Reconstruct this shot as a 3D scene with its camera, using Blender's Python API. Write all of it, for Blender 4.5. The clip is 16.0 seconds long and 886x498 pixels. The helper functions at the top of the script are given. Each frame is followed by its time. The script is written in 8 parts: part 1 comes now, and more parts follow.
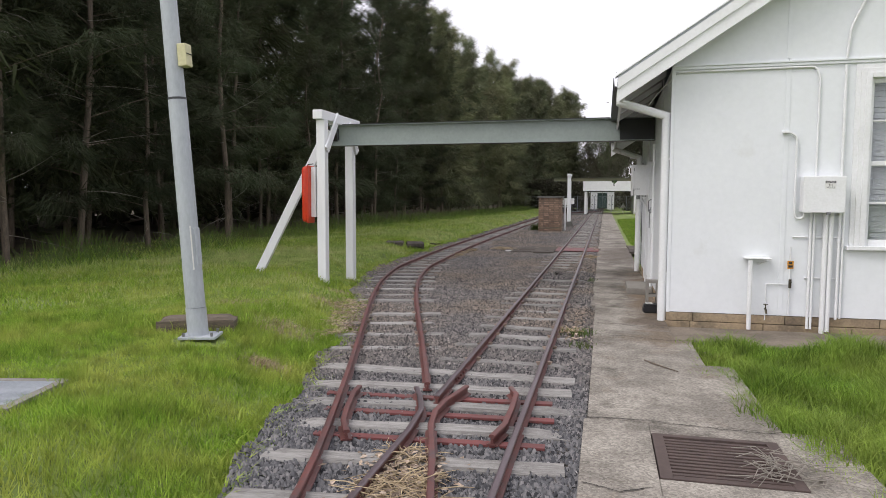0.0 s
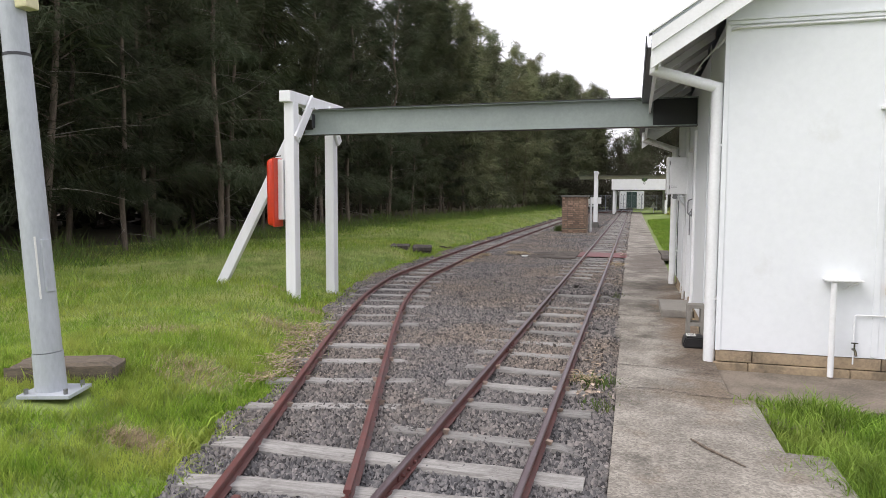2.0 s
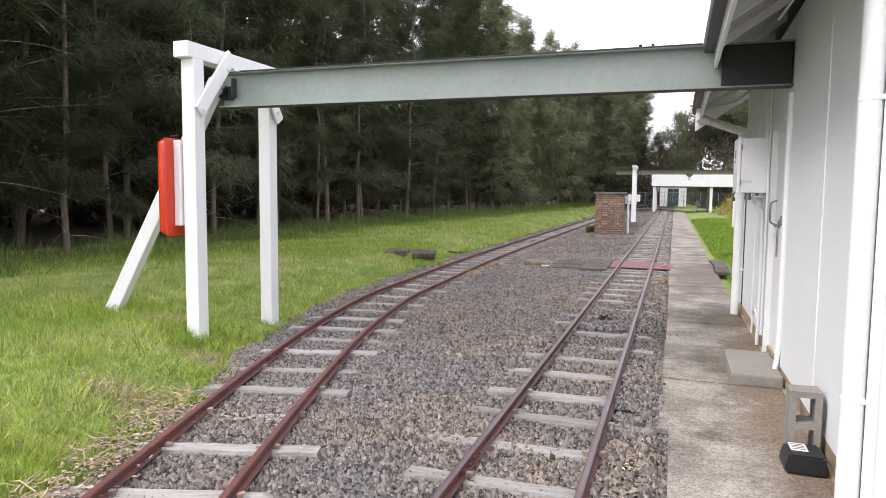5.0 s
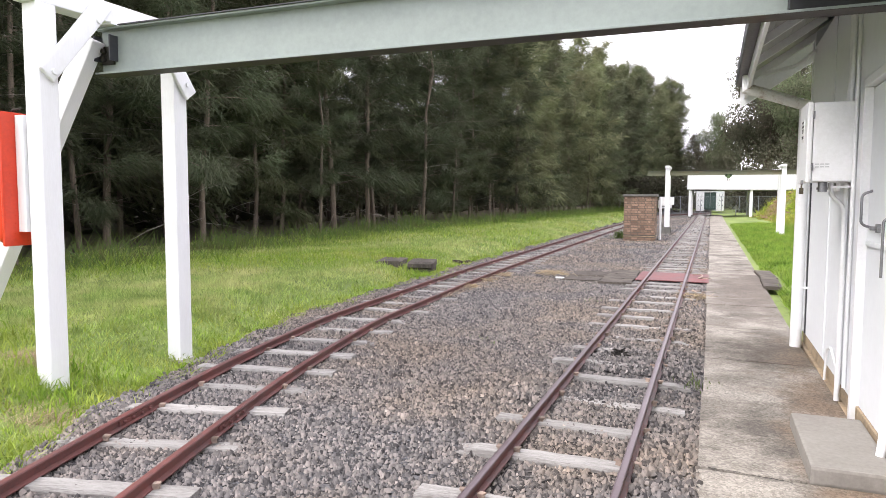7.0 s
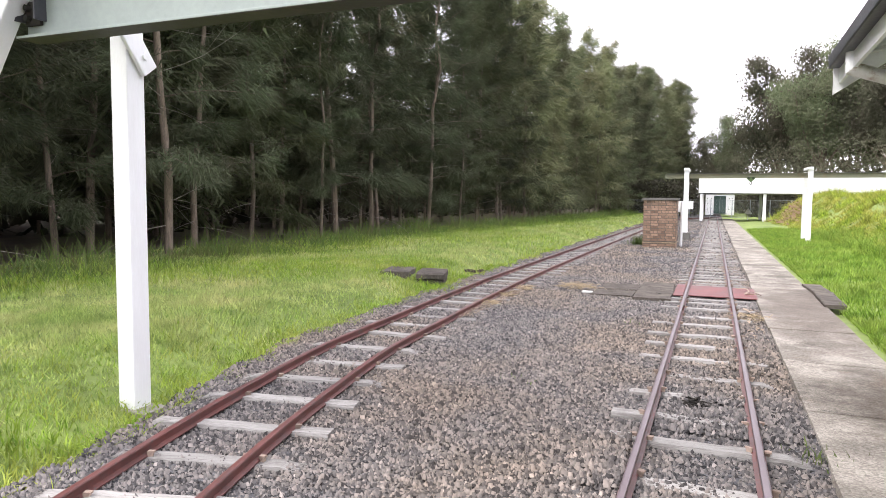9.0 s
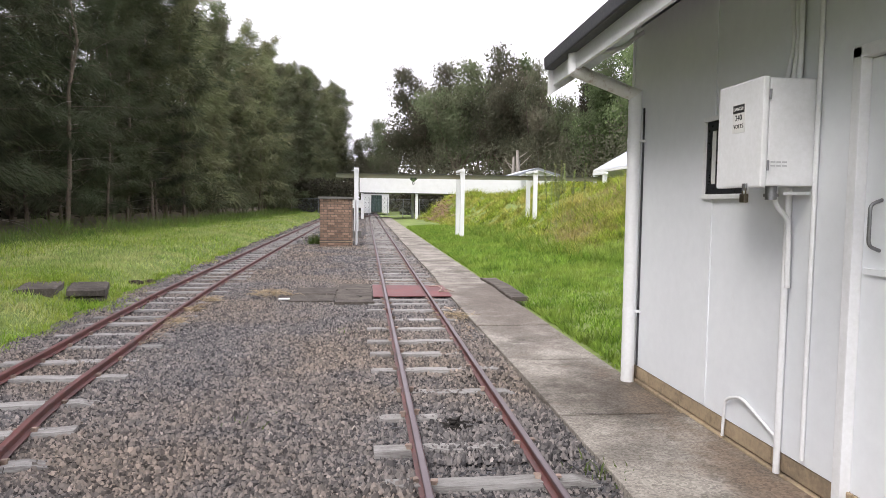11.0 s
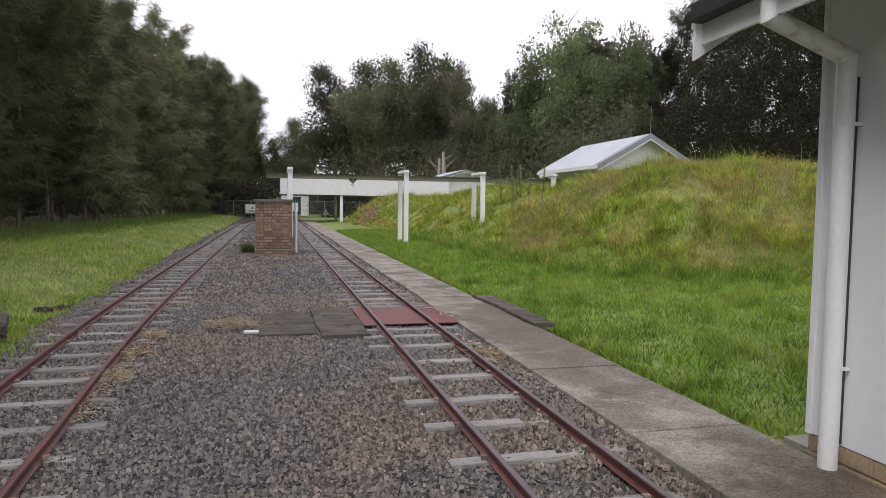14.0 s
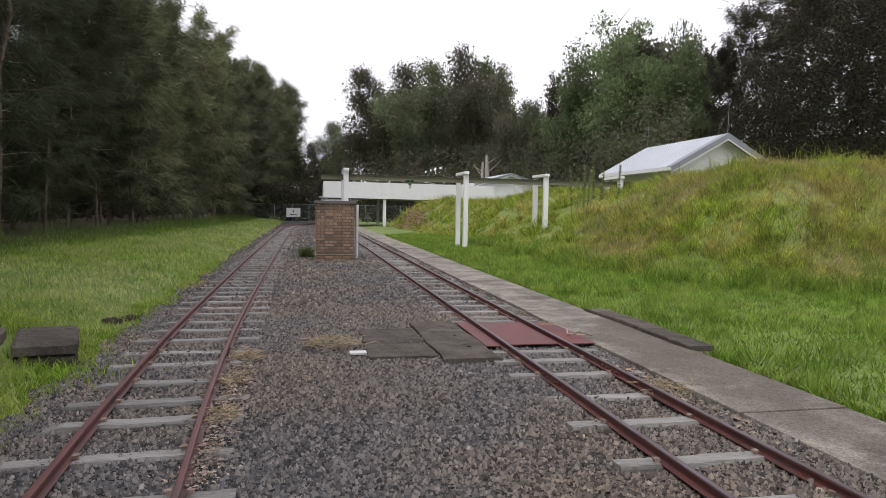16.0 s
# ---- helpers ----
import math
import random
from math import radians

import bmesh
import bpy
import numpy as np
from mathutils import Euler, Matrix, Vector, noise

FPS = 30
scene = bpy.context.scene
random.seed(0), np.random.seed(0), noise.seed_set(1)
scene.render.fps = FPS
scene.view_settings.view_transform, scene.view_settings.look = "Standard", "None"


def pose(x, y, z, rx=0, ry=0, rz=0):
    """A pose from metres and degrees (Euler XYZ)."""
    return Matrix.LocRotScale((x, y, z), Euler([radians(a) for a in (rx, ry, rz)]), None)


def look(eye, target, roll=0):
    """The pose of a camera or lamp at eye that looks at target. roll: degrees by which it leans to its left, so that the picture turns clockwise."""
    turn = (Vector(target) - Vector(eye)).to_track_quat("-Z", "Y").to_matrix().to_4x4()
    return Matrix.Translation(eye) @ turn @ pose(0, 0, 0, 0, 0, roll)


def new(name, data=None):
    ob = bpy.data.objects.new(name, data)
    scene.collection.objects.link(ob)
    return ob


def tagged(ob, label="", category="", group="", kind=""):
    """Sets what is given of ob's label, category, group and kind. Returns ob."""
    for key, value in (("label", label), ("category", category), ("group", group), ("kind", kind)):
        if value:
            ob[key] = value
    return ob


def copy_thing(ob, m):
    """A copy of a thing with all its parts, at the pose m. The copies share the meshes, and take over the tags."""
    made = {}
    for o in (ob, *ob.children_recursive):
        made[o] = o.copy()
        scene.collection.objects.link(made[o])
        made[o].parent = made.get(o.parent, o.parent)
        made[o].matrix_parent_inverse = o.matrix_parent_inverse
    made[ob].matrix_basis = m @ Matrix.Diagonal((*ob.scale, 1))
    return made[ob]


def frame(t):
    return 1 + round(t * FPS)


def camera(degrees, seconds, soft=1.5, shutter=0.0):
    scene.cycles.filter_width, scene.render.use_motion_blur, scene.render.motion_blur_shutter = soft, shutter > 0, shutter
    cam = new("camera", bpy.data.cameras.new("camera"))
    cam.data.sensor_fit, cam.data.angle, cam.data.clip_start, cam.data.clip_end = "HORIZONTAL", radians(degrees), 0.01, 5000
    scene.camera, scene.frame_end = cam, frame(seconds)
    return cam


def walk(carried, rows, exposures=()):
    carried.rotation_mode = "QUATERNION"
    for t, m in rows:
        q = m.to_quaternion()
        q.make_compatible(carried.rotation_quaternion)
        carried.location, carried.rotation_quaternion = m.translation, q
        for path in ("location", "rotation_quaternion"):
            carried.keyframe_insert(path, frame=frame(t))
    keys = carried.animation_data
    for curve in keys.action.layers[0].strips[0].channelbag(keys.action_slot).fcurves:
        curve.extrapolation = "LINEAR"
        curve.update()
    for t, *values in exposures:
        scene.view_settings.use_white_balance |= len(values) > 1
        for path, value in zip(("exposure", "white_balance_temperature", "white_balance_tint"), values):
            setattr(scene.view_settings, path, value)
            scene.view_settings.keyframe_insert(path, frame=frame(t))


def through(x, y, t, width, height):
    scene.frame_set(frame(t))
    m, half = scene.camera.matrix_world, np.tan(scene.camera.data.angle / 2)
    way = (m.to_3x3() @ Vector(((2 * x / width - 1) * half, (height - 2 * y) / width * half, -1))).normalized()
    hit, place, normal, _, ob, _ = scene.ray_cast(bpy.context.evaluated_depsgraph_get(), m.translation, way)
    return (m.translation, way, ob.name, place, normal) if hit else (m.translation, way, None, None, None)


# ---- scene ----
cam = camera(67.0, 16.0, 0.6)
PATH = [
    (0, (0.094, -0.231, 1.493), (-0.372, 1.708, 1.345), 0.1),
    (0.5, (0.107, 0.276, 1.502), (-0.379, 2.21, 1.35), 0.1),
    (1, (0.126, 0.778, 1.515), (-0.379, 2.708, 1.364), 0.1),
    (1.5, (0.107, 1.267, 1.514), (-0.418, 3.191, 1.364), 0.2),
    (2, (0.103, 1.748, 1.503), (-0.442, 3.666, 1.351), 0.2),
    (2.5, (0.078, 2.239, 1.486), (-0.487, 4.151, 1.333), 0.2),
    (3, (0.039, 2.745, 1.494), (-0.544, 4.652, 1.34), 0.2),
    (3.5, (0.028, 3.238, 1.509), (-0.574, 5.139, 1.356), 0.2),
    (4, (0.006, 3.729, 1.522), (-0.615, 5.624, 1.368), 0.2),
    (4.2, (-0.001, 3.914, 1.539), (-0.625, 5.807, 1.379), 0.2),
    (6.3, (-0.021, 6.006, 1.486), (-0.73, 7.869, 1.328), 0.4),
    (6.5, (-0.007, 6.206, 1.459), (-0.725, 8.066, 1.31), 0.2),
    (7, (-0.031, 6.693, 1.441), (-0.771, 8.545, 1.293), 0.2),
    (7.5, (-0.119, 7.098, 1.448), (-0.876, 8.943, 1.301), 0.3),
    (8, (-0.28, 7.408, 1.482), (-1.047, 9.249, 1.337), 0.4),
    (8.5, (-0.492, 7.64, 1.459), (-1.266, 9.478, 1.318), 0.4),
    (9, (-0.684, 7.841, 1.469), (-1.431, 9.691, 1.327), 0.5),
    (9.5, (-0.883, 7.972, 1.451), (-1.522, 9.862, 1.314), 0.6),
    (10, (-1.084, 8.167, 1.459), (-1.387, 10.139, 1.325), 0.6),
    (10.2, (-1.121, 8.234, 1.459), (-1.294, 10.221, 1.323), 0.6),
    (12.3, (-1.89, 9.698, 1.474), (-1.388, 11.63, 1.342), 0.7),
    (12.5, (-1.968, 9.823, 1.458), (-1.463, 11.754, 1.33), 0.7),
    (13, (-2.13, 10.15, 1.491), (-1.612, 12.078, 1.365), 0.7),
    (13.5, (-2.197, 10.475, 1.497), (-1.69, 12.406, 1.369), 0.7),
    (14, (-2.265, 10.774, 1.495), (-1.778, 12.709, 1.368), 0.7),
    (14.5, (-2.385, 11.128, 1.484), (-1.916, 13.069, 1.362), 0.7),
    (15, (-2.598, 11.476, 1.435), (-2.151, 13.421, 1.316), 0.8),
    (15.5, (-2.831, 11.862, 1.444), (-2.407, 13.813, 1.328), 0.9),
    (16, (-3.014, 12.222, 1.415), (-2.617, 14.179, 1.302), 1.0),
]
walk(cam, [(t, look(eye, target, roll)) for t, eye, target, roll in PATH], exposures=[(0, 0.18, 6500, 12), (2, 0.45, 6500, 12), (4, 0.8, 6500, 14), (6.3, 1.25, 6500, 14), (8, 1.5, 6500, 14), (10.2, 1.4, 6500, 14), (12.3, 0.22, 6500, 13), (14, 0.2, 6500, 13), (16, 0.17, 6500, 12)])

# ---- light: a bright overcast sky ----
world = bpy.data.worlds.new("overcast")
scene.world = world
world.use_nodes = True
wn, wl = world.node_tree.nodes, world.node_tree.links
sky = wn.new("ShaderNodeTexSky")
sky.sky_type = "NISHITA"
sky.sun_disc = False
sky.sun_elevation, sky.sun_rotation = radians(52), radians(230)
sky.air_density, sky.dust_density = 1.6, 4.0
flat = wn.new("ShaderNodeHueSaturation")
flat.inputs["Saturation"].default_value = 0.16
flat.inputs["Value"].default_value = 1.0
wl.new(sky.outputs[0], flat.inputs["Color"])
veil = wn.new("ShaderNodeMix")
veil.data_type = "RGBA"
veil.inputs[0].default_value = 0.62
veil.inputs[7].default_value = (10.8, 10.7, 11.6, 1)
wl.new(flat.outputs[0], veil.inputs[6])
wl.new(veil.outputs[2], wn["Background"].inputs[0])
wn["Background"].inputs[1].default_value = 0.12

sun = new("sun", bpy.data.lights.new("sun", "SUN"))
sun.data.energy, sun.data.angle, sun.data.color = 1.2, radians(25), (1.0, 0.96, 0.9)
sun.matrix_world = look((0, 0, 30), (18, 15, 0))


# ---- materials ----
def node(nt, kind, **inputs):
    n = nt.nodes.new(kind)
    for key, value in inputs.items():
        n.inputs[key.replace("_", " ")].default_value = value
    return n


def rgba(c):
    return (c[0], c[1], c[2], 1)


def surface(name, a, b=None, rough=0.7, metal=0.0, big=1.5, fine=30.0, mix=0.5, bump=0.15, dist=0.004, spread=0.0, stain=None, stain_scale=0.8, stain_at=0.62, stretch=None, spec=0.5):
    """Two tones at two scales, with bump, random tint from piece to piece and stains of their own shape."""
    m = bpy.data.materials.new(name)
    m.use_nodes = True
    nt = m.node_tree
    p = nt.nodes["Principled BSDF"]
    p.inputs["Metallic"].default_value = metal
    p.inputs["Specular IOR Level"].default_value = spec
    b = b or tuple(0.7 * v for v in a)
    pos = nt.nodes.new("ShaderNodeTexCoord")
    src = pos.outputs["Object"]
    if stretch:
        mp = nt.nodes.new("ShaderNodeMapping")
        mp.inputs["Scale"].default_value = stretch
        nt.links.new(src, mp.inputs[0])
        src = mp.outputs[0]
    n1 = node(nt, "ShaderNodeTexNoise", Scale=big, Detail=5.0, Roughness=0.6)
    n2 = node(nt, "ShaderNodeTexNoise", Scale=fine, Detail=4.0, Roughness=0.65)
    nt.links.new(src, n1.inputs["Vector"])
    nt.links.new(src, n2.inputs["Vector"])
    add = nt.nodes.new("ShaderNodeMath")
    add.operation = "MULTIPLY_ADD"
    add.inputs[1].default_value = 0.55
    nt.links.new(n1.outputs[0], add.inputs[0])
    half = nt.nodes.new("ShaderNodeMath")
    half.operation = "MULTIPLY"
    half.inputs[1].default_value = 0.45
    nt.links.new(n2.outputs[0], half.inputs[0])
    nt.links.new(half.outputs[0], add.inputs[2])
    ramp = nt.nodes.new("ShaderNodeMapRange")
    half_width = 0.2 - 0.16 * mix
    ramp.inputs[1].default_value, ramp.inputs[2].default_value = 0.5 - half_width, 0.5 + half_width
    nt.links.new(add.outputs[0], ramp.inputs[0])
    col = nt.nodes.new("ShaderNodeMix")
    col.data_type = "RGBA"
    col.inputs[6].default_value, col.inputs[7].default_value = rgba(b), rgba(a)
    nt.links.new(ramp.outputs[0], col.inputs[0])
    out = col.outputs[2]
    if stain:
        n3 = node(nt, "ShaderNodeTexNoise", Scale=stain_scale, Detail=7.0, Roughness=0.7)
        nt.links.new(pos.outputs["Object"], n3.inputs["Vector"])
        r3 = nt.nodes.new("ShaderNodeMapRange")
        r3.inputs[1].default_value, r3.inputs[2].default_value, r3.inputs[4].default_value = stain_at - 0.06, stain_at + 0.1, 0.8
        nt.links.new(n3.outputs[0], r3.inputs[0])
        c3 = nt.nodes.new("ShaderNodeMix")
        c3.data_type = "RGBA"
        c3.inputs[7].default_value = rgba(stain)
        nt.links.new(r3.outputs[0], c3.inputs[0])
        nt.links.new(out, c3.inputs[6])
        out = c3.outputs[2]
    if spread:
        info = nt.nodes.new("ShaderNodeObjectInfo")
        isl = nt.nodes.new("ShaderNodeNewGeometry")
        both = nt.nodes.new("ShaderNodeMath")
        both.operation = "ADD"
        nt.links.new(info.outputs["Random"], both.inputs[0])
        nt.links.new(isl.outputs["Random Per Island"], both.inputs[1])
        fr = nt.nodes.new("ShaderNodeMath")
        fr.operation = "FRACT"
        nt.links.new(both.outputs[0], fr.inputs[0])
        mr = nt.nodes.new("ShaderNodeMapRange")
        mr.inputs[3].default_value, mr.inputs[4].default_value = 1 - spread, 1 + spread
        nt.links.new(fr.outputs[0], mr.inputs[0])
        hs = nt.nodes.new("ShaderNodeHueSaturation")
        nt.links.new(mr.outputs[0], hs.inputs["Value"])
        nt.links.new(out, hs.inputs["Color"])
        out = hs.outputs[0]
    nt.links.new(out, p.inputs["Base Color"])
    rr = nt.nodes.new("ShaderNodeMapRange")
    rr.inputs[3].default_value, rr.inputs[4].default_value = max(0.05, rough - 0.12), min(1, rough + 0.12)
    nt.links.new(n2.outputs[0], rr.inputs[0])
    nt.links.new(rr.outputs[0], p.inputs["Roughness"])
    if bump:
        bp = node(nt, "ShaderNodeBump", Strength=bump, Distance=dist)
        nt.links.new(add.outputs[0], bp.inputs["Height"])
        nt.links.new(bp.outputs[0], p.inputs["Normal"])
    return m


def foliage(name, a, b, c, through=0.35, rough=0.6, patch=0.6, spec=0.2, mottle=0.0, swing=(0.78, 1.26)):
    """Leaves and blades: tint by blade and by patch, some light passing through."""
    m = bpy.data.materials.new(name)
    m.use_nodes = True
    nt = m.node_tree
    p = nt.nodes["Principled BSDF"]
    p.inputs["Roughness"].default_value = rough
    p.inputs["Specular IOR Level"].default_value = spec
    geo = nt.nodes.new("ShaderNodeNewGeometry")
    info = nt.nodes.new("ShaderNodeObjectInfo")
    n1 = node(nt, "ShaderNodeTexNoise", Scale=patch, Detail=4.0, Roughness=0.6)
    nt.links.new(geo.outputs["Position"], n1.inputs["Vector"])
    c1 = nt.nodes.new("ShaderNodeMix")
    c1.data_type = "RGBA"
    c1.inputs[6].default_value, c1.inputs[7].default_value = rgba(a), rgba(b)
    nt.links.new(geo.outputs["Random Per Island"], c1.inputs[0])
    r1 = nt.nodes.new("ShaderNodeMapRange")
    r1.inputs[1].default_value, r1.inputs[2].default_value = 0.42, 0.68
    nt.links.new(n1.outputs[0], r1.inputs[0])
    c2 = nt.nodes.new("ShaderNodeMix")
    c2.data_type = "RGBA"
    c2.inputs[7].default_value = rgba(c)
    nt.links.new(r1.outputs[0], c2.inputs[0])
    nt.links.new(c1.outputs[2], c2.inputs[6])
    hs = nt.nodes.new("ShaderNodeHueSaturation")
    mr = nt.nodes.new("ShaderNodeMapRange")
    mr.inputs[3].default_value, mr.inputs[4].default_value = 0.62, 1.42
    nt.links.new(info.outputs["Random"], mr.inputs[0])
    if mottle:
        n3 = node(nt, "ShaderNodeTexNoise", Scale=mottle, Detail=3.0, Roughness=0.65)
        nt.links.new(geo.outputs["Position"], n3.inputs["Vector"])
        r3 = nt.nodes.new("ShaderNodeMapRange")
        for k, value in ((1, 0.36), (2, 0.64), (3, swing[0]), (4, swing[1])):
            r3.inputs[k].default_value = value
        nt.links.new(n3.outputs[0], r3.inputs[0])
        nt.links.new(r3.outputs[0], hs.inputs["Value"])
    else:
        nt.links.new(mr.outputs[0], hs.inputs["Value"])
    nt.links.new(c2.outputs[2], hs.inputs["Color"])
    nt.links.new(hs.outputs[0], p.inputs["Base Color"])
    tr = nt.nodes.new("ShaderNodeBsdfTranslucent")
    nt.links.new(hs.outputs[0], tr.inputs["Color"])
    mixs = nt.nodes.new("ShaderNodeMixShader")
    mixs.inputs[0].default_value = through
    nt.links.new(p.outputs[0], mixs.inputs[1])
    nt.links.new(tr.outputs[0], mixs.inputs[2])
    nt.links.new(mixs.outputs[0], nt.nodes["Material Output"].inputs[0])
    return m


def stones_material(name):
    """Blue-grey crushed rock along the tracks, browner between them, tinted stone by stone."""
    m = bpy.data.materials.new(name)
    m.use_nodes = True
    nt = m.node_tree
    p = nt.nodes["Principled BSDF"]
    p.inputs["Roughness"].default_value = 0.85
    p.inputs["Specular IOR Level"].default_value = 0.3
    geo = nt.nodes.new("ShaderNodeNewGeometry")
    n1 = node(nt, "ShaderNodeTexNoise", Scale=0.45, Detail=4.0, Roughness=0.6)
    n2 = node(nt, "ShaderNodeTexNoise", Scale=60.0, Detail=3.0)
    nt.links.new(geo.outputs["Position"], n1.inputs["Vector"])
    nt.links.new(geo.outputs["Position"], n2.inputs["Vector"])
    r1 = nt.nodes.new("ShaderNodeMapRange")
    r1.inputs[1].default_value, r1.inputs[2].default_value = 0.42, 0.6
    nt.links.new(n1.outputs[0], r1.inputs[0])
    r1.inputs[3].default_value = 0.35
    sep = nt.nodes.new("ShaderNodeSeparateXYZ")
    nt.links.new(geo.outputs["Position"], sep.inputs[0])
    fresh = nt.nodes.new("ShaderNodeMapRange")
    fresh.inputs[1].default_value, fresh.inputs[2].default_value = 3.8, 7.5
    nt.links.new(sep.outputs[1], fresh.inputs[0])
    both = nt.nodes.new("ShaderNodeMath")
    both.operation = "MULTIPLY"
    nt.links.new(r1.outputs[0], both.inputs[0])
    nt.links.new(fresh.outputs[0], both.inputs[1])
    c1 = nt.nodes.new("ShaderNodeMix")
    c1.data_type = "RGBA"
    c1.inputs[6].default_value, c1.inputs[7].default_value = (0.147, 0.148, 0.157, 1), (0.202, 0.174, 0.15, 1)
    nt.links.new(both.outputs[0], c1.inputs[0])
    ramp = nt.nodes.new("ShaderNodeValToRGB")
    e = ramp.color_ramp.elements
    e[0].position, e[0].color = 0.0, (0.2, 0.2, 0.21, 1)
    e[1].position, e[1].color = 1.0, (2.3, 2.2, 2.1, 1)
    for at, c in ((0.3, (0.66, 0.66, 0.67, 1)), (0.7, (1.16, 1.13, 1.1, 1)), (0.95, (1.5, 1.43, 1.36, 1)), (0.99, (1.7, 1.62, 1.54, 1))):
        k = e.new(at)
        k.color = c
    nt.links.new(geo.outputs["Random Per Island"], ramp.inputs[0])
    c2 = nt.nodes.new("ShaderNodeMix")
    c2.data_type, c2.blend_type = "RGBA", "MULTIPLY"
    c2.inputs[0].default_value = 1.0
    nt.links.new(c1.outputs[2], c2.inputs[6])
    nt.links.new(ramp.outputs[0], c2.inputs[7])
    hs = nt.nodes.new("ShaderNodeHueSaturation")
    mr = nt.nodes.new("ShaderNodeMapRange")
    mr.inputs[3].default_value, mr.inputs[4].default_value = 0.76, 1.24
    nt.links.new(n2.outputs[0], mr.inputs[0])
    nt.links.new(mr.outputs[0], hs.inputs["Value"])
    nt.links.new(c2.outputs[2], hs.inputs["Color"])
    nt.links.new(hs.outputs[0], p.inputs["Base Color"])
    return m


def bed_material(name):
    """Crushed rock seen from afar, as cells of many tones with their own relief."""
    m = bpy.data.materials.new(name)
    m.use_nodes = True
    nt = m.node_tree
    p = nt.nodes["Principled BSDF"]
    p.inputs["Roughness"].default_value = 0.9
    p.inputs["Specular IOR Level"].default_value = 0.2
    geo = nt.nodes.new("ShaderNodeNewGeometry")
    v = node(nt, "ShaderNodeTexVoronoi", Scale=42.0)
    nt.links.new(geo.outputs["Position"], v.inputs["Vector"])
    n1 = node(nt, "ShaderNodeTexNoise", Scale=0.45, Detail=4.0, Roughness=0.6)
    nt.links.new(geo.outputs["Position"], n1.inputs["Vector"])
    r1 = nt.nodes.new("ShaderNodeMapRange")
    r1.inputs[1].default_value, r1.inputs[2].default_value = 0.42, 0.6
    nt.links.new(n1.outputs[0], r1.inputs[0])
    c1 = nt.nodes.new("ShaderNodeMix")
    c1.data_type = "RGBA"
    c1.inputs[6].default_value, c1.inputs[7].default_value = (0.085, 0.085, 0.09, 1), (0.112, 0.096, 0.083, 1)
    nt.links.new(r1.outputs[0], c1.inputs[0])
    bw = nt.nodes.new("ShaderNodeSeparateColor")
    nt.links.new(v.outputs["Color"], bw.inputs[0])
    mr = nt.nodes.new("ShaderNodeMapRange")
    mr.inputs[3].default_value, mr.inputs[4].default_value = 0.12, 1.6
    nt.links.new(bw.outputs[0], mr.inputs[0])
    hs = nt.nodes.new("ShaderNodeHueSaturation")
    nt.links.new(mr.outputs[0], hs.inputs["Value"])
    nt.links.new(c1.outputs[2], hs.inputs["Color"])
    nt.links.new(hs.outputs[0], p.inputs["Base Color"])
    bp = node(nt, "ShaderNodeBump", Strength=0.9, Distance=0.02)
    bp.invert = True
    nt.links.new(v.outputs["Distance"], bp.inputs["Height"])
    nt.links.new(bp.outputs[0], p.inputs["Normal"])
    return m


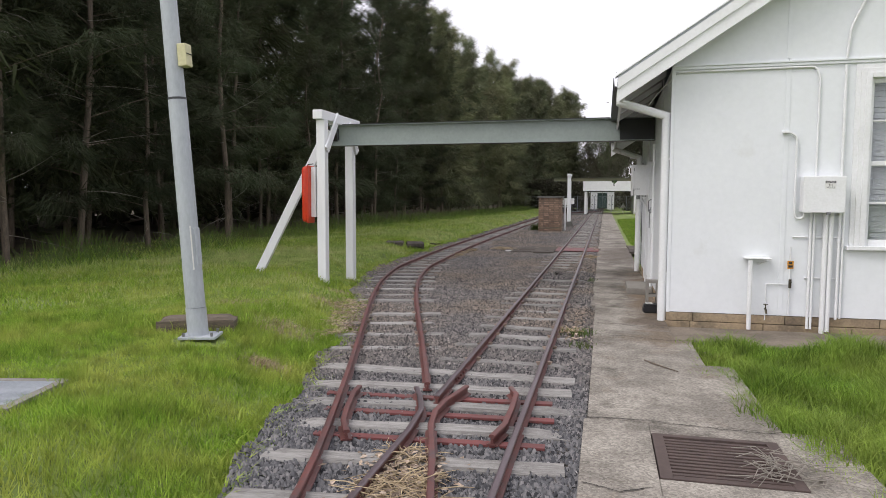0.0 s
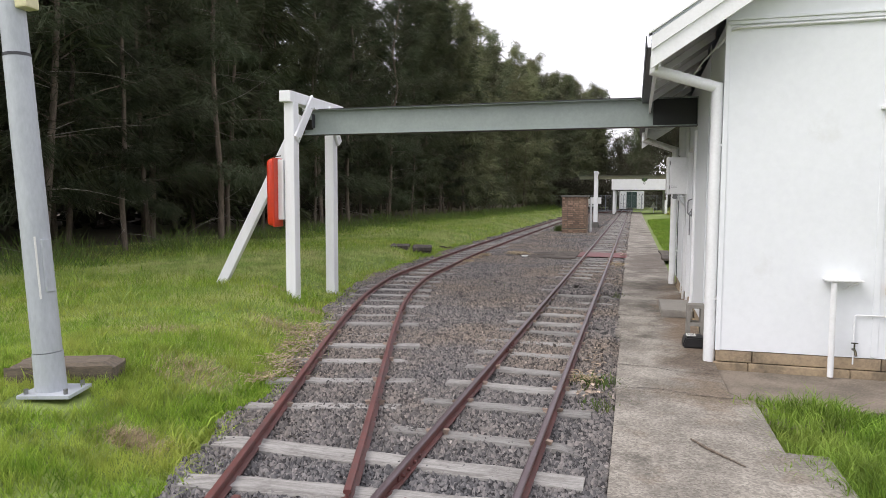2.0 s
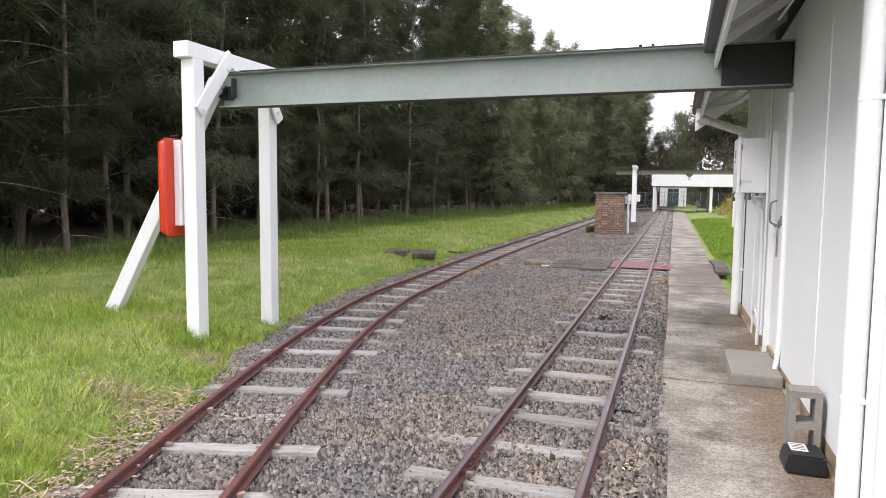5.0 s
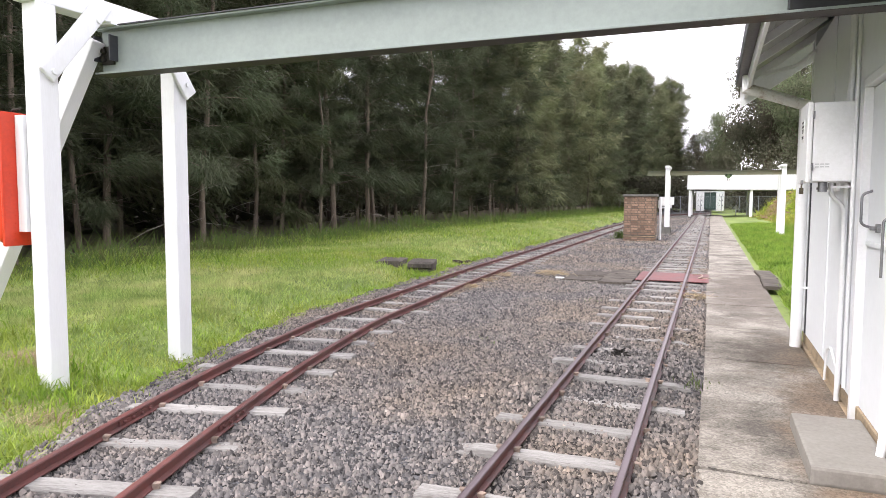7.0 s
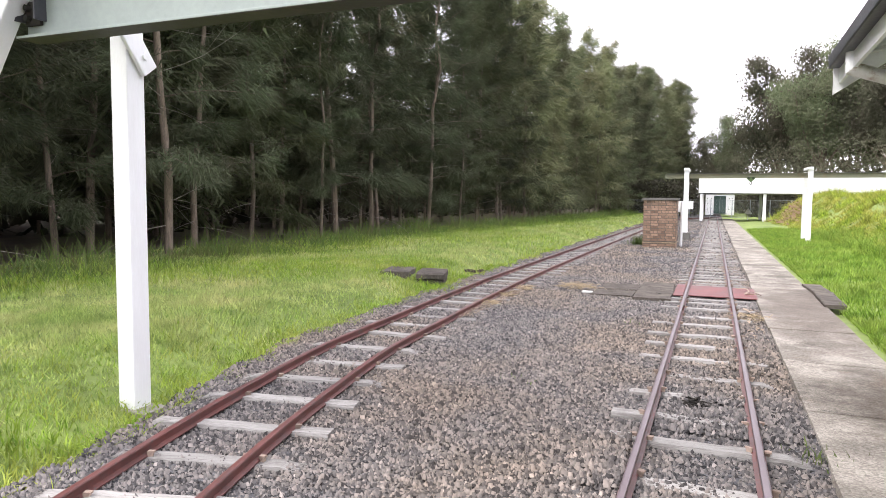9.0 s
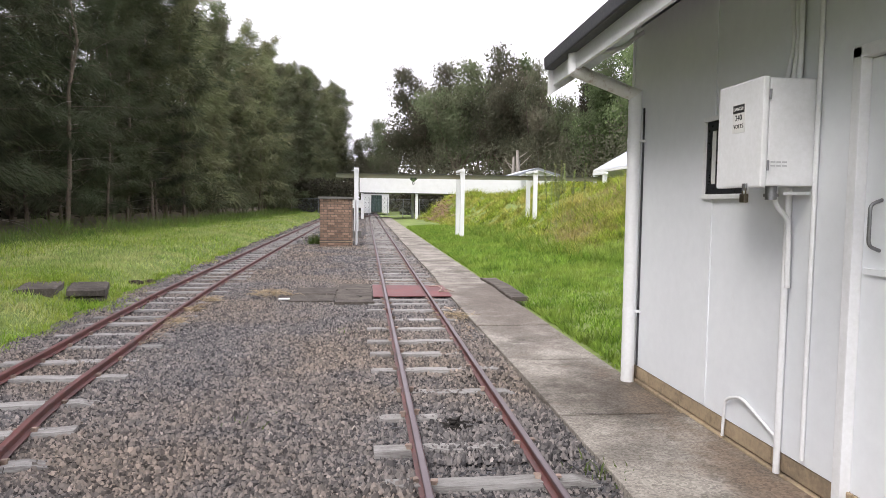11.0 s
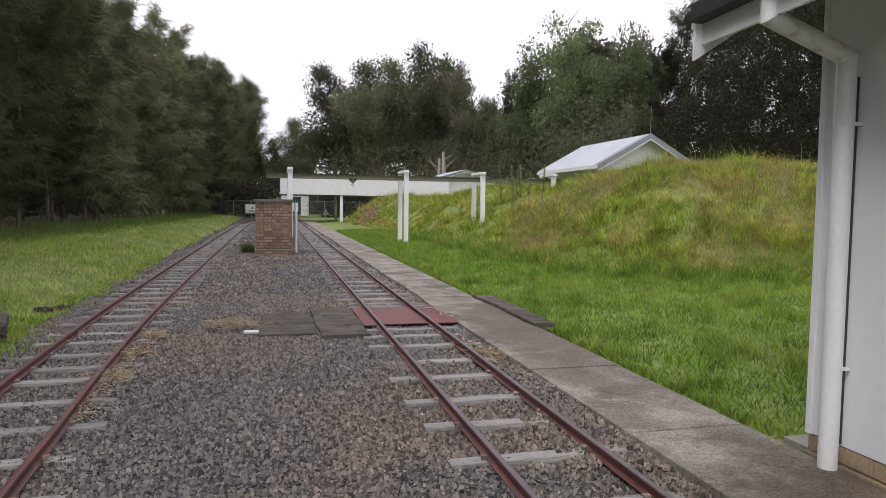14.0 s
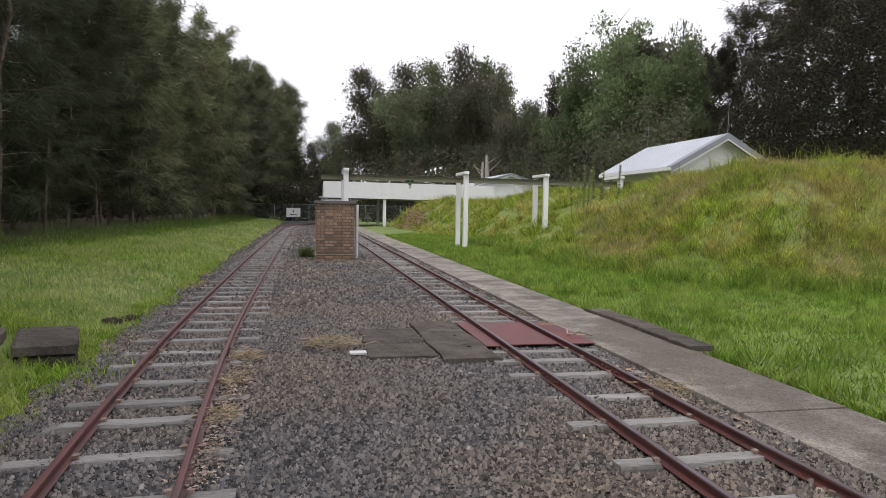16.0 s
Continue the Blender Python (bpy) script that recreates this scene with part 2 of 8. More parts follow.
def concrete_material(name):
    """Old concrete: exposed grit of many tones, pale and dark patches, brown dirt of its own shape."""
    m = bpy.data.materials.new(name)
    m.use_nodes = True
    nt = m.node_tree
    p = nt.nodes["Principled BSDF"]
    p.inputs["Roughness"].default_value = 0.92
    p.inputs["Specular IOR Level"].default_value = 0.25
    geo = nt.nodes.new("ShaderNodeNewGeometry")

    def noise(scale, lo, hi, detail=5.0, rough=0.65):
        n = node(nt, "ShaderNodeTexNoise", Scale=scale, Detail=detail, Roughness=rough)
        nt.links.new(geo.outputs["Position"], n.inputs["Vector"])
        k = nt.nodes.new("ShaderNodeMapRange")
        k.inputs[1].default_value, k.inputs[2].default_value = lo, hi
        nt.links.new(n.outputs[0], k.inputs[0])
        return k.outputs[0]

    def mixed(factor, a, b):
        c = nt.nodes.new("ShaderNodeMix")
        c.data_type = "RGBA"
        nt.links.new(factor, c.inputs[0])
        for slot, v in ((6, a), (7, b)):
            if isinstance(v, tuple):
                c.inputs[slot].default_value = rgba(v)
            else:
                nt.links.new(v, c.inputs[slot])
        return c.outputs[2]

    base = mixed(noise(1.7, 0.42, 0.6), (0.205, 0.186, 0.161), (0.33, 0.302, 0.263))
    base = mixed(noise(0.7, 0.52, 0.62, 7.0, 0.72), base, (0.125, 0.112, 0.096))
    base = mixed(noise(2.6, 0.58, 0.7, 6.0), base, (0.215, 0.182, 0.148))
    ragged = noise(2.2, 0.3, 0.7, 6.0)
    for cx, cy, rx, ry, tone in ((0.62, 13.35, 0.55, 0.95, (0.07, 0.058, 0.046)), (0.72, 10.2, 0.3, 3.2, (0.19, 0.14, 0.1)), (0.75, 8.0, 0.45, 0.5, (0.12, 0.095, 0.074)), (0.75, 7.0, 0.7, 0.3, (0.17, 0.135, 0.1)), (0.5, 18.0, 0.6, 3.0, (0.14, 0.118, 0.1))):
        mp = nt.nodes.new("ShaderNodeMapping")
        mp.inputs["Location"].default_value = (-cx / rx, -cy / ry, 0)
        mp.inputs["Scale"].default_value = (1 / rx, 1 / ry, 0)
        nt.links.new(geo.outputs["Position"], mp.inputs[0])
        far = nt.nodes.new("ShaderNodeVectorMath")
        far.operation = "LENGTH"
        nt.links.new(mp.outputs[0], far.inputs[0])
        sum_ = nt.nodes.new("ShaderNodeMath")
        sum_.operation = "ADD"
        nt.links.new(far.outputs["Value"], sum_.inputs[0])
        nt.links.new(ragged, sum_.inputs[1])
        soft_ = nt.nodes.new("ShaderNodeMapRange")
        soft_.inputs[1].default_value, soft_.inputs[2].default_value, soft_.inputs[3].default_value, soft_.inputs[4].default_value = 0.9, 1.7, 0.85, 0.0
        nt.links.new(sum_.outputs[0], soft_.inputs[0])
        base = mixed(soft_.outputs[0], base, tone)
    v = node(nt, "ShaderNodeTexVoronoi", Scale=85.0)
    nt.links.new(geo.outputs["Position"], v.inputs["Vector"])
    sep = nt.nodes.new("ShaderNodeSeparateColor")
    nt.links.new(v.outputs["Color"], sep.inputs[0])
    mr = nt.nodes.new("ShaderNodeMapRange")
    mr.inputs[3].default_value, mr.inputs[4].default_value = 0.7, 1.3
    nt.links.new(sep.outputs[0], mr.inputs[0])
    hs = nt.nodes.new("ShaderNodeHueSaturation")
    nt.links.new(mr.outputs[0], hs.inputs["Value"])
    nt.links.new(base, hs.inputs["Color"])
    nt.links.new(hs.outputs[0], p.inputs["Base Color"])
    bp = node(nt, "ShaderNodeBump", Strength=0.6, Distance=0.006)
    nt.links.new(sep.outputs[1], bp.inputs["Height"])
    nt.links.new(bp.outputs[0], p.inputs["Normal"])
    return m


M_WALL = surface("white_painted_sheet", (0.775, 0.80, 0.82), (0.725, 0.75, 0.77), rough=0.55, big=0.9, fine=14, bump=0.05, dist=0.003, stain=(0.66, 0.67, 0.66), stain_scale=1.3, stain_at=0.70)
M_TRIM = surface("white_gloss_paint", (0.80, 0.81, 0.82), (0.72, 0.73, 0.73), rough=0.4, big=2.5, fine=40, bump=0.08, dist=0.002, stain=(0.5, 0.5, 0.46), stain_scale=3.0, stain_at=0.72)
M_POST = surface("white_painted_timber", (0.82, 0.83, 0.85), (0.76, 0.77, 0.78), rough=0.5, big=1.8, fine=26, bump=0.12, dist=0.002, stretch=(6, 6, 0.8), stain=(0.42, 0.4, 0.36), stain_scale=4.0, stain_at=0.74)
M_EAVE = surface("dark_gutter_paint", (0.035, 0.037, 0.045), (0.05, 0.05, 0.055), rough=0.45, big=3, fine=40, bump=0.05)
M_LINING = surface("white_eave_lining", (0.5, 0.5, 0.49), (0.4, 0.4, 0.39), rough=0.6, big=2.0, fine=30, bump=0.06)
M_ROOF = surface("weathered_roof_sheet", (0.53, 0.56, 0.61), (0.45, 0.475, 0.52), rough=0.45, metal=0.1, big=0.8, fine=12, bump=0.05)
M_BEAM = surface("grey_green_steel_paint", (0.275, 0.315, 0.295), (0.225, 0.26, 0.245), rough=0.5, big=1.2, fine=22, bump=0.08, dist=0.002, stain=(0.18, 0.19, 0.17), stain_scale=2.2, stain_at=0.68)
M_OLIVE = surface("faded_olive_steel_paint", (0.15, 0.17, 0.11), (0.2, 0.19, 0.12), rough=0.6, big=1.0, fine=16, bump=0.08, stain=(0.23, 0.12, 0.05), stain_scale=1.1, stain_at=0.6)
M_RAIL = surface("red_oxide_rail_paint", (0.155, 0.052, 0.045), (0.085, 0.035, 0.032), rough=0.5, big=3.0, fine=45, bump=0.15, dist=0.002, stain=(0.07, 0.055, 0.055), stain_scale=4.0, stain_at=0.6)
M_WORN = surface("worn_rail_head", (0.16, 0.125, 0.135), (0.11, 0.075, 0.08), rough=0.36, metal=0.55, big=2.0, fine=60, bump=0.08, dist=0.001)
M_REDPLATE = surface("red_painted_steel_plate", (0.19, 0.05, 0.047), (0.12, 0.042, 0.04), rough=0.6, big=2.2, fine=30, bump=0.12, stain=(0.12, 0.075, 0.065), stain_scale=3.0, stain_at=0.58)
M_SLEEPER = surface("weathered_grey_timber", (0.31, 0.30, 0.285), (0.17, 0.16, 0.15), rough=0.85, big=3.0, fine=30, mix=0.8, bump=0.5, dist=0.006, stretch=(0.7, 9, 9), spread=0.22, stain=(0.10, 0.09, 0.085), stain_scale=5.0, stain_at=0.64)
M_OLDWOOD = surface("dark_old_timber", (0.105, 0.095, 0.083), (0.05, 0.045, 0.04), rough=0.9, big=3.0, fine=26, mix=0.8, bump=0.5, dist=0.006, stretch=(8, 0.8, 8), spread=0.15)
M_PATH = concrete_material("weathered_speckled_concrete")
M_APRON = surface("dirty_brown_concrete", (0.23, 0.19, 0.15), (0.12, 0.1, 0.078), rough=0.95, big=2.5, fine=60, mix=0.7, bump=0.4, dist=0.006)
M_STEP = surface("pale_concrete", (0.28, 0.262, 0.235), (0.2, 0.185, 0.165), rough=0.85, big=2.0, fine=35, bump=0.2)
M_CRACK = surface("dark_joint_dirt", (0.035, 0.03, 0.025), (0.02, 0.018, 0.016), rough=1.0, bump=0)
M_JOINT = surface("brown_footing_joint", (0.12, 0.09, 0.06), (0.07, 0.055, 0.04), rough=1.0, bump=0)
M_SANDSTONE = surface("tan_block_footing", (0.37, 0.285, 0.182), (0.255, 0.195, 0.132), rough=0.9, big=3.0, fine=40, mix=0.7, bump=0.3, dist=0.004, spread=0.16, stain=(0.07, 0.06, 0.045), stain_scale=2.0, stain_at=0.55)
M_BRICK = surface("brown_red_brick", (0.36, 0.24, 0.172), (0.21, 0.142, 0.104), rough=0.9, big=5.0, fine=50, mix=0.7, bump=0.3, dist=0.003, spread=0.36)
M_MORTAR = surface("dirty_mortar", (0.15, 0.128, 0.105), (0.09, 0.078, 0.065), rough=0.95, big=6, fine=60, bump=0.3)
M_CAP = surface("dark_concrete_coping", (0.16, 0.155, 0.14), (0.09, 0.088, 0.08), rough=0.9, big=4, fine=40, bump=0.3)
M_GALV = surface("galvanised_steel", (0.47, 0.50, 0.54), (0.36, 0.385, 0.42), rough=0.5, metal=0.05, big=2.5, fine=30, mix=0.4, bump=0.05, stretch=(1.5, 1.5, 0.5))
M_CREAM = surface("aged_cream_plastic", (0.62, 0.58, 0.36), (0.5, 0.47, 0.28), rough=0.5, big=6, fine=40, bump=0.03)
M_RED = surface("orange_red_plastic", (0.62, 0.045, 0.012), (0.5, 0.035, 0.01), rough=0.32, big=4, fine=40, bump=0.03, stain=(0.3, 0.02, 0.01), stain_scale=6, stain_at=0.7)
M_GRATE = surface("brown_cast_iron", (0.12, 0.085, 0.075), (0.075, 0.055, 0.05), rough=0.7, metal=0.3, big=5, fine=50, bump=0.2)
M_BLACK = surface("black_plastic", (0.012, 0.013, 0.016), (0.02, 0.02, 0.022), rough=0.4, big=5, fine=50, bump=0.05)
M_PAPER = surface("white_label_paper", (0.75, 0.75, 0.73), (0.66, 0.66, 0.64), rough=0.6, big=8, fine=60, bump=0)
M_INK = surface("black_ink", (0.015, 0.015, 0.017), (0.022, 0.022, 0.024), rough=0.5, bump=0)
M_BOARD = surface("black_number_board", (0.012, 0.013, 0.018), (0.02, 0.021, 0.026), rough=0.3, big=5, fine=40, bump=0.03)
M_YELLOW = surface("orange_warning_tag", (0.6, 0.28, 0.02), (0.5, 0.22, 0.02), rough=0.5, bump=0)
M_BRASS = surface("dark_brass", (0.12, 0.1, 0.07), (0.06, 0.055, 0.045), rough=0.4, metal=0.8, big=10, fine=60, bump=0.1)
M_STEEL = surface("dull_steel", (0.3, 0.3, 0.31), (0.2, 0.2, 0.21), rough=0.4, metal=0.8, big=10, fine=60, bump=0.08)
M_CURTAIN = surface("grey_window_blind", (0.55, 0.56, 0.58), (0.48, 0.49, 0.5), rough=0.8, big=3, fine=30, bump=0.1)
M_BARK = surface("brown_grey_bark", (0.20, 0.155, 0.12), (0.10, 0.08, 0.062), rough=0.95, big=4, fine=26, mix=0.8, bump=0.7, dist=0.015, stretch=(5, 5, 0.8), spread=0.2)
M_TWIG = surface("pale_dead_twig", (0.33, 0.3, 0.26), (0.22, 0.2, 0.17), rough=0.9, big=6, fine=40, bump=0.1)
M_STRAW = surface("dry_straw", (0.46, 0.37, 0.24), (0.3, 0.23, 0.14), rough=0.9, big=6, fine=40, bump=0, spread=0.35)
M_CHIP = surface("dry_leaf_chips", (0.42, 0.34, 0.27), (0.2, 0.145, 0.1), rough=0.95, big=9, fine=50, bump=0, spread=0.5)
M_EARTH = surface("short_turf", (0.19, 0.25, 0.06), (0.12, 0.165, 0.04), rough=1.0, big=0.6, fine=12, mix=0.8, bump=0.4, dist=0.03)
M_BED = bed_material("crushed_rock_bed")
M_STONE = stones_material("crushed_rock")
M_LAWN = foliage("lawn_blades", (0.13, 0.25, 0.024), (0.34, 0.47, 0.07), (0.40, 0.44, 0.10), through=0.35, patch=1.7, mottle=6.0, swing=(0.7, 1.3))
M_LAWN2 = foliage("pale_lawn_blades", (0.19, 0.29, 0.075), (0.42, 0.51, 0.16), (0.52, 0.52, 0.23), through=0.35, patch=0.9, mottle=4.0)
M_LUSH = foliage("lush_blades", (0.09, 0.175, 0.022), (0.245, 0.38, 0.056), (0.262, 0.335, 0.07), through=0.35, patch=0.9, mottle=4.0, swing=(0.66, 1.36))
M_TALL = foliage("long_dry_and_green_blades", (0.08, 0.15, 0.018), (0.42, 0.53, 0.065), (0.46, 0.39, 0.12), through=0.35, patch=0.8, mottle=2.6, swing=(0.5, 1.45))
M_NEEDLE = foliage("dull_green_needles", (0.053, 0.072, 0.039), (0.114, 0.133, 0.079), (0.067, 0.065, 0.044), through=0.3, patch=0.9, spec=0.08)
# needles of far and deep trees: haze and extra light put into the colour
M_NEEDLE3 = foliage("grey_green_needles_painted_pale", (0.088, 0.112, 0.06), (0.185, 0.205, 0.12), (0.115, 0.108, 0.072), through=0.35, patch=0.5, spec=0.08)
M_NEEDLE2 = foliage("olive_needles", (0.061, 0.078, 0.036), (0.122, 0.140, 0.077), (0.076, 0.078, 0.041), through=0.3, patch=0.9, spec=0.08)
# brightest needle copy, the distant trees' lighter look painted into it
M_NEEDLE4 = foliage("olive_needles_painted_bright", (0.125, 0.148, 0.076), (0.25, 0.265, 0.15), (0.155, 0.148, 0.09), through=0.4, patch=0.5, spec=0.06)
M_LEAF = foliage("grey_green_leaves", (0.10, 0.125, 0.07), (0.155, 0.18, 0.105), (0.12, 0.118, 0.08), through=0.5, patch=0.3, spec=0.05)
M_LEAF2 = foliage("fresh_green_leaves", (0.085, 0.12, 0.055), (0.21, 0.27, 0.13), (0.12, 0.145, 0.08), through=0.5, patch=0.3, spec=0.05)
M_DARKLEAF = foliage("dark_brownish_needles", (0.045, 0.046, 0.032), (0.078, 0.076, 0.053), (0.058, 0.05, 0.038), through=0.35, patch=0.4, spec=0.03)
M_DULLLEAF = foliage("dull_brownish_leaves", (0.105, 0.112, 0.076), (0.165, 0.168, 0.115), (0.125, 0.11, 0.082), through=0.5, patch=0.4, spec=0.05)
M_FLASH = surface("dull_grey_flashing", (0.27, 0.29, 0.32), (0.2, 0.215, 0.24), rough=0.5, metal=0.2)
M_SLAB = surface("dark_worn_slab", (0.15, 0.13, 0.112), (0.08, 0.07, 0.06), rough=0.95, big=3.5, fine=45, mix=0.8, bump=0.4, dist=0.006, spread=0.25, stain=(0.045, 0.04, 0.035), stain_scale=5.0, stain_at=0.6, spec=0.2)
M_SPIKE = surface("pale_rusted_iron", (0.34, 0.27, 0.22), (0.2, 0.14, 0.11), rough=0.8, spread=0.4)
M_STALK = foliage("pale_weed_leaves", (0.2, 0.26, 0.1), (0.28, 0.34, 0.14), (0.3, 0.3, 0.14), through=0.4, patch=2.0)
M_STEM = foliage("dry_stem_straw", (0.34, 0.27, 0.13), (0.52, 0.44, 0.23), (0.36, 0.25, 0.14), through=0.3, patch=1.0)
M_WEED = foliage("weed_leaves", (0.08, 0.14, 0.035), (0.12, 0.18, 0.05), (0.13, 0.13, 0.05), through=0.3, patch=2.0)
glass = bpy.data.materials.new("window_glass")
glass.use_nodes = True
glass.node_tree.nodes["Principled BSDF"].inputs["Base Color"].default_value = (0.9, 0.93, 0.95, 1)
glass.node_tree.nodes["Principled BSDF"].inputs["Transmission Weight"].default_value = 1.0
glass.node_tree.nodes["Principled BSDF"].inputs["Roughness"].default_value = 0.02


# ---- building helpers ----
def thing(name, at, label="", category="", group="", kind=""):
    ob = new(name)
    ob.location = at
    return tagged(ob, label, category, group, kind)


def part(name, bm, material, parent=None, label=""):
    """Links a bmesh, in world metres, as one mesh object under its thing or part."""
    me = bpy.data.meshes.new(name)
    bm.to_mesh(me)
    bm.free()
    me.materials.append(material)
    ob = new(name, me)
    if parent:
        ob.parent = parent
        ob.matrix_parent_inverse = world_of(parent).inverted()
    return tagged(ob, label)


def world_of(ob):
    m = ob.matrix_basis.copy()
    while ob.parent:
        m = ob.parent.matrix_basis @ ob.matrix_parent_inverse @ m
        ob = ob.parent
    return m


def box(x0, x1, y0, y1, z0, z1, bm=None, bevel=0.0, m=None):
    """A block with bevelled edges; several may share one mesh."""
    out = bm or bmesh.new()
    tmp = bmesh.new()
    bmesh.ops.create_cube(tmp, size=1)
    for v in tmp.verts:
        v.co = Vector(((x0 + x1) / 2 + v.co.x * (x1 - x0), (y0 + y1) / 2 + v.co.y * (y1 - y0), (z0 + z1) / 2 + v.co.z * (z1 - z0)))
    if bevel:
        bmesh.ops.bevel(tmp, geom=tmp.edges[:], offset=bevel, segments=2, affect="EDGES", profile=0.6)
    if m:
        bmesh.ops.transform(tmp, matrix=m, verts=tmp.verts)
    join(out, tmp)
    return out


def join(out, tmp):
    made = [out.verts.new(v.co) for v in tmp.verts]
    tmp.verts.index_update()
    for f in tmp.faces:
        nf = out.faces.new([made[v.index] for v in f.verts])
        nf.smooth = f.smooth
    tmp.free()


def prism(points, y0, y1, bm=None):
    """An outline in x and z drawn out along y."""
    out = bm or bmesh.new()
    a = [out.verts.new((x, y0, z)) for x, z in points]
    b = [out.verts.new((x, y1, z)) for x, z in points]
    n = len(points)
    out.faces.new(a[::-1])
    out.faces.new(b)
    for i in range(n):
        out.faces.new((a[i], a[(i + 1) % n], b[(i + 1) % n], b[i]))
    bmesh.ops.recalc_face_normals(out, faces=out.faces[:])
    return out


def tube(points, radii, sides=10, bm=None, caps=True, smooth=True):
    """A round bar along a line of points, with a radius at each."""
    out = bm or bmesh.new()
    pts = [Vector(p) for p in points]
    if not hasattr(radii, "__len__"):
        radii = [radii] * len(pts)
    rings, side = [], None
    for i, p in enumerate(pts):
        d = (pts[min(i + 1, len(pts) - 1)] - pts[max(i - 1, 0)]).normalized()
        if side is None:
            side = d.orthogonal().normalized()
        side = (side - d * side.dot(d)).normalized()
        up = d.cross(side)
        rings.append([out.verts.new(p + radii[i] * (math.cos(a) * side + math.sin(a) * up)) for a in (2 * math.pi * k / sides for k in range(sides))])
    for r, s in zip(rings, rings[1:]):
        for k in range(sides):
            f = out.faces.new((r[k], r[(k + 1) % sides], s[(k + 1) % sides], s[k]))
            f.smooth = smooth
    if caps:
        out.faces.new([out.verts.new(v.co) for v in rings[0][::-1]])
        out.faces.new([out.verts.new(v.co) for v in rings[-1]])
    return out


def bend(points, radius=0.05, steps=5):
    """Rounds the corners of a line of points."""
    pts = [Vector(p) for p in points]
    out = [pts[0]]
    for a, b, c in zip(pts, pts[1:], pts[2:]):
        r = min(radius, 0.45 * (a - b).length, 0.45 * (c - b).length)
        p, q = b + (a - b).normalized() * r, b + (c - b).normalized() * r
        out += [(1 - u) ** 2 * p + 2 * u * (1 - u) * b + u * u * q for u in (k / steps for k in range(steps + 1))]
    return out + [pts[-1]]


def sweep(profile, path, bm=None):
    """An outline (across, up) carried along a path that lies level."""
    out = bm or bmesh.new()
    pts = [Vector(p) for p in path]
    rings = []
    for i, p in enumerate(pts):
        d = pts[min(i + 1, len(pts) - 1)] - pts[max(i - 1, 0)]
        d.z = 0
        d.normalize()
        right = Vector((d.y, -d.x, 0))
        rings.append([out.verts.new(p + right * u + Vector((0, 0, w))) for u, w in profile])
    n = len(profile)
    for r, s in zip(rings, rings[1:]):
        for k in range(n):
            out.faces.new((r[k], r[(k + 1) % n], s[(k + 1) % n], s[k]))
    out.faces.new(rings[0])
    out.faces.new(rings[-1][::-1])
    bmesh.ops.recalc_face_normals(out, faces=out.faces[:])
    return out


def sheet(name, verts, faces, material, smooth=False):
    """A mesh straight from arrays, for what is too many for bmesh."""
    me = bpy.data.meshes.new(name)
    verts = np.asarray(verts, np.float32)
    faces = np.asarray(faces, np.int32)
    me.vertices.add(len(verts))
    me.vertices.foreach_set("co", verts.ravel())
    k = faces.shape[1]
    me.loops.add(faces.size)
    me.loops.foreach_set("vertex_index", faces.ravel())
    me.polygons.add(len(faces))
    me.polygons.foreach_set("loop_start", np.arange(len(faces), dtype=np.int32) * k)
    me.polygons.foreach_set("loop_total", np.full(len(faces), k, np.int32))
    if smooth:
        me.polygons.foreach_set("use_smooth", np.ones(len(faces), bool))
    me.update(calc_edges=True)
    me.materials.append(material)
    return new(name, me)


def letters(text, size, at, turn, material, parent, depth=0.001):
    """Writing in the built-in font, as a mesh lying in its plane."""
    curve = bpy.data.curves.new("writing", "FONT")
    curve.body, curve.size, curve.align_x, curve.align_y, curve.extrude = text, size, "CENTER", "CENTER", depth
    tmp = bpy.data.objects.new("writing", curve)
    me = bpy.data.meshes.new_from_object(tmp)
    bpy.data.objects.remove(tmp)
    me.materials.clear()
    me.materials.append(material)
    ob = new("lettering", me)
    ob.parent = parent
    ob.matrix_parent_inverse = world_of(parent).inverted()
    ob.matrix_basis = Matrix.Translation(at) @ turn
    return ob


# ---- lie of the land ----
def rise(y):
    """The line climbs slightly beyond the building."""
    return 0.0025 * np.maximum(0, np.asarray(y, float) - 15)


EDGE_Y = [-40, 2.9, 4.0, 5.8, 6.6, 7.9, 9.3, 10.3, 11.4, 12.4, 14, 17.5, 21.5, 34, 60, 90]
EDGE_X = [-1.75, -1.78, -2.04, -2.47, -2.58, -2.98, -3.5, -3.95, -4.15, -4.5, -4.75, -4.9, -5.0, -5.1, -5.2, -5.2]



def edge(y):
    """Where the crushed rock gives way to the lawn beside the curved track."""
    return np.interp(y, EDGE_Y, EDGE_X)


FOOT = [(60, 21.0), (9, 21.8), (6.6, 22.4), (5.0, 23.5), (4.1, 25.2), (3.8, 28), (3.7, 34), (3.8, 42), (3.6, 50), (3.2, 58), (3.0, 63), (4.2, 63.6), (60, 63.6)]


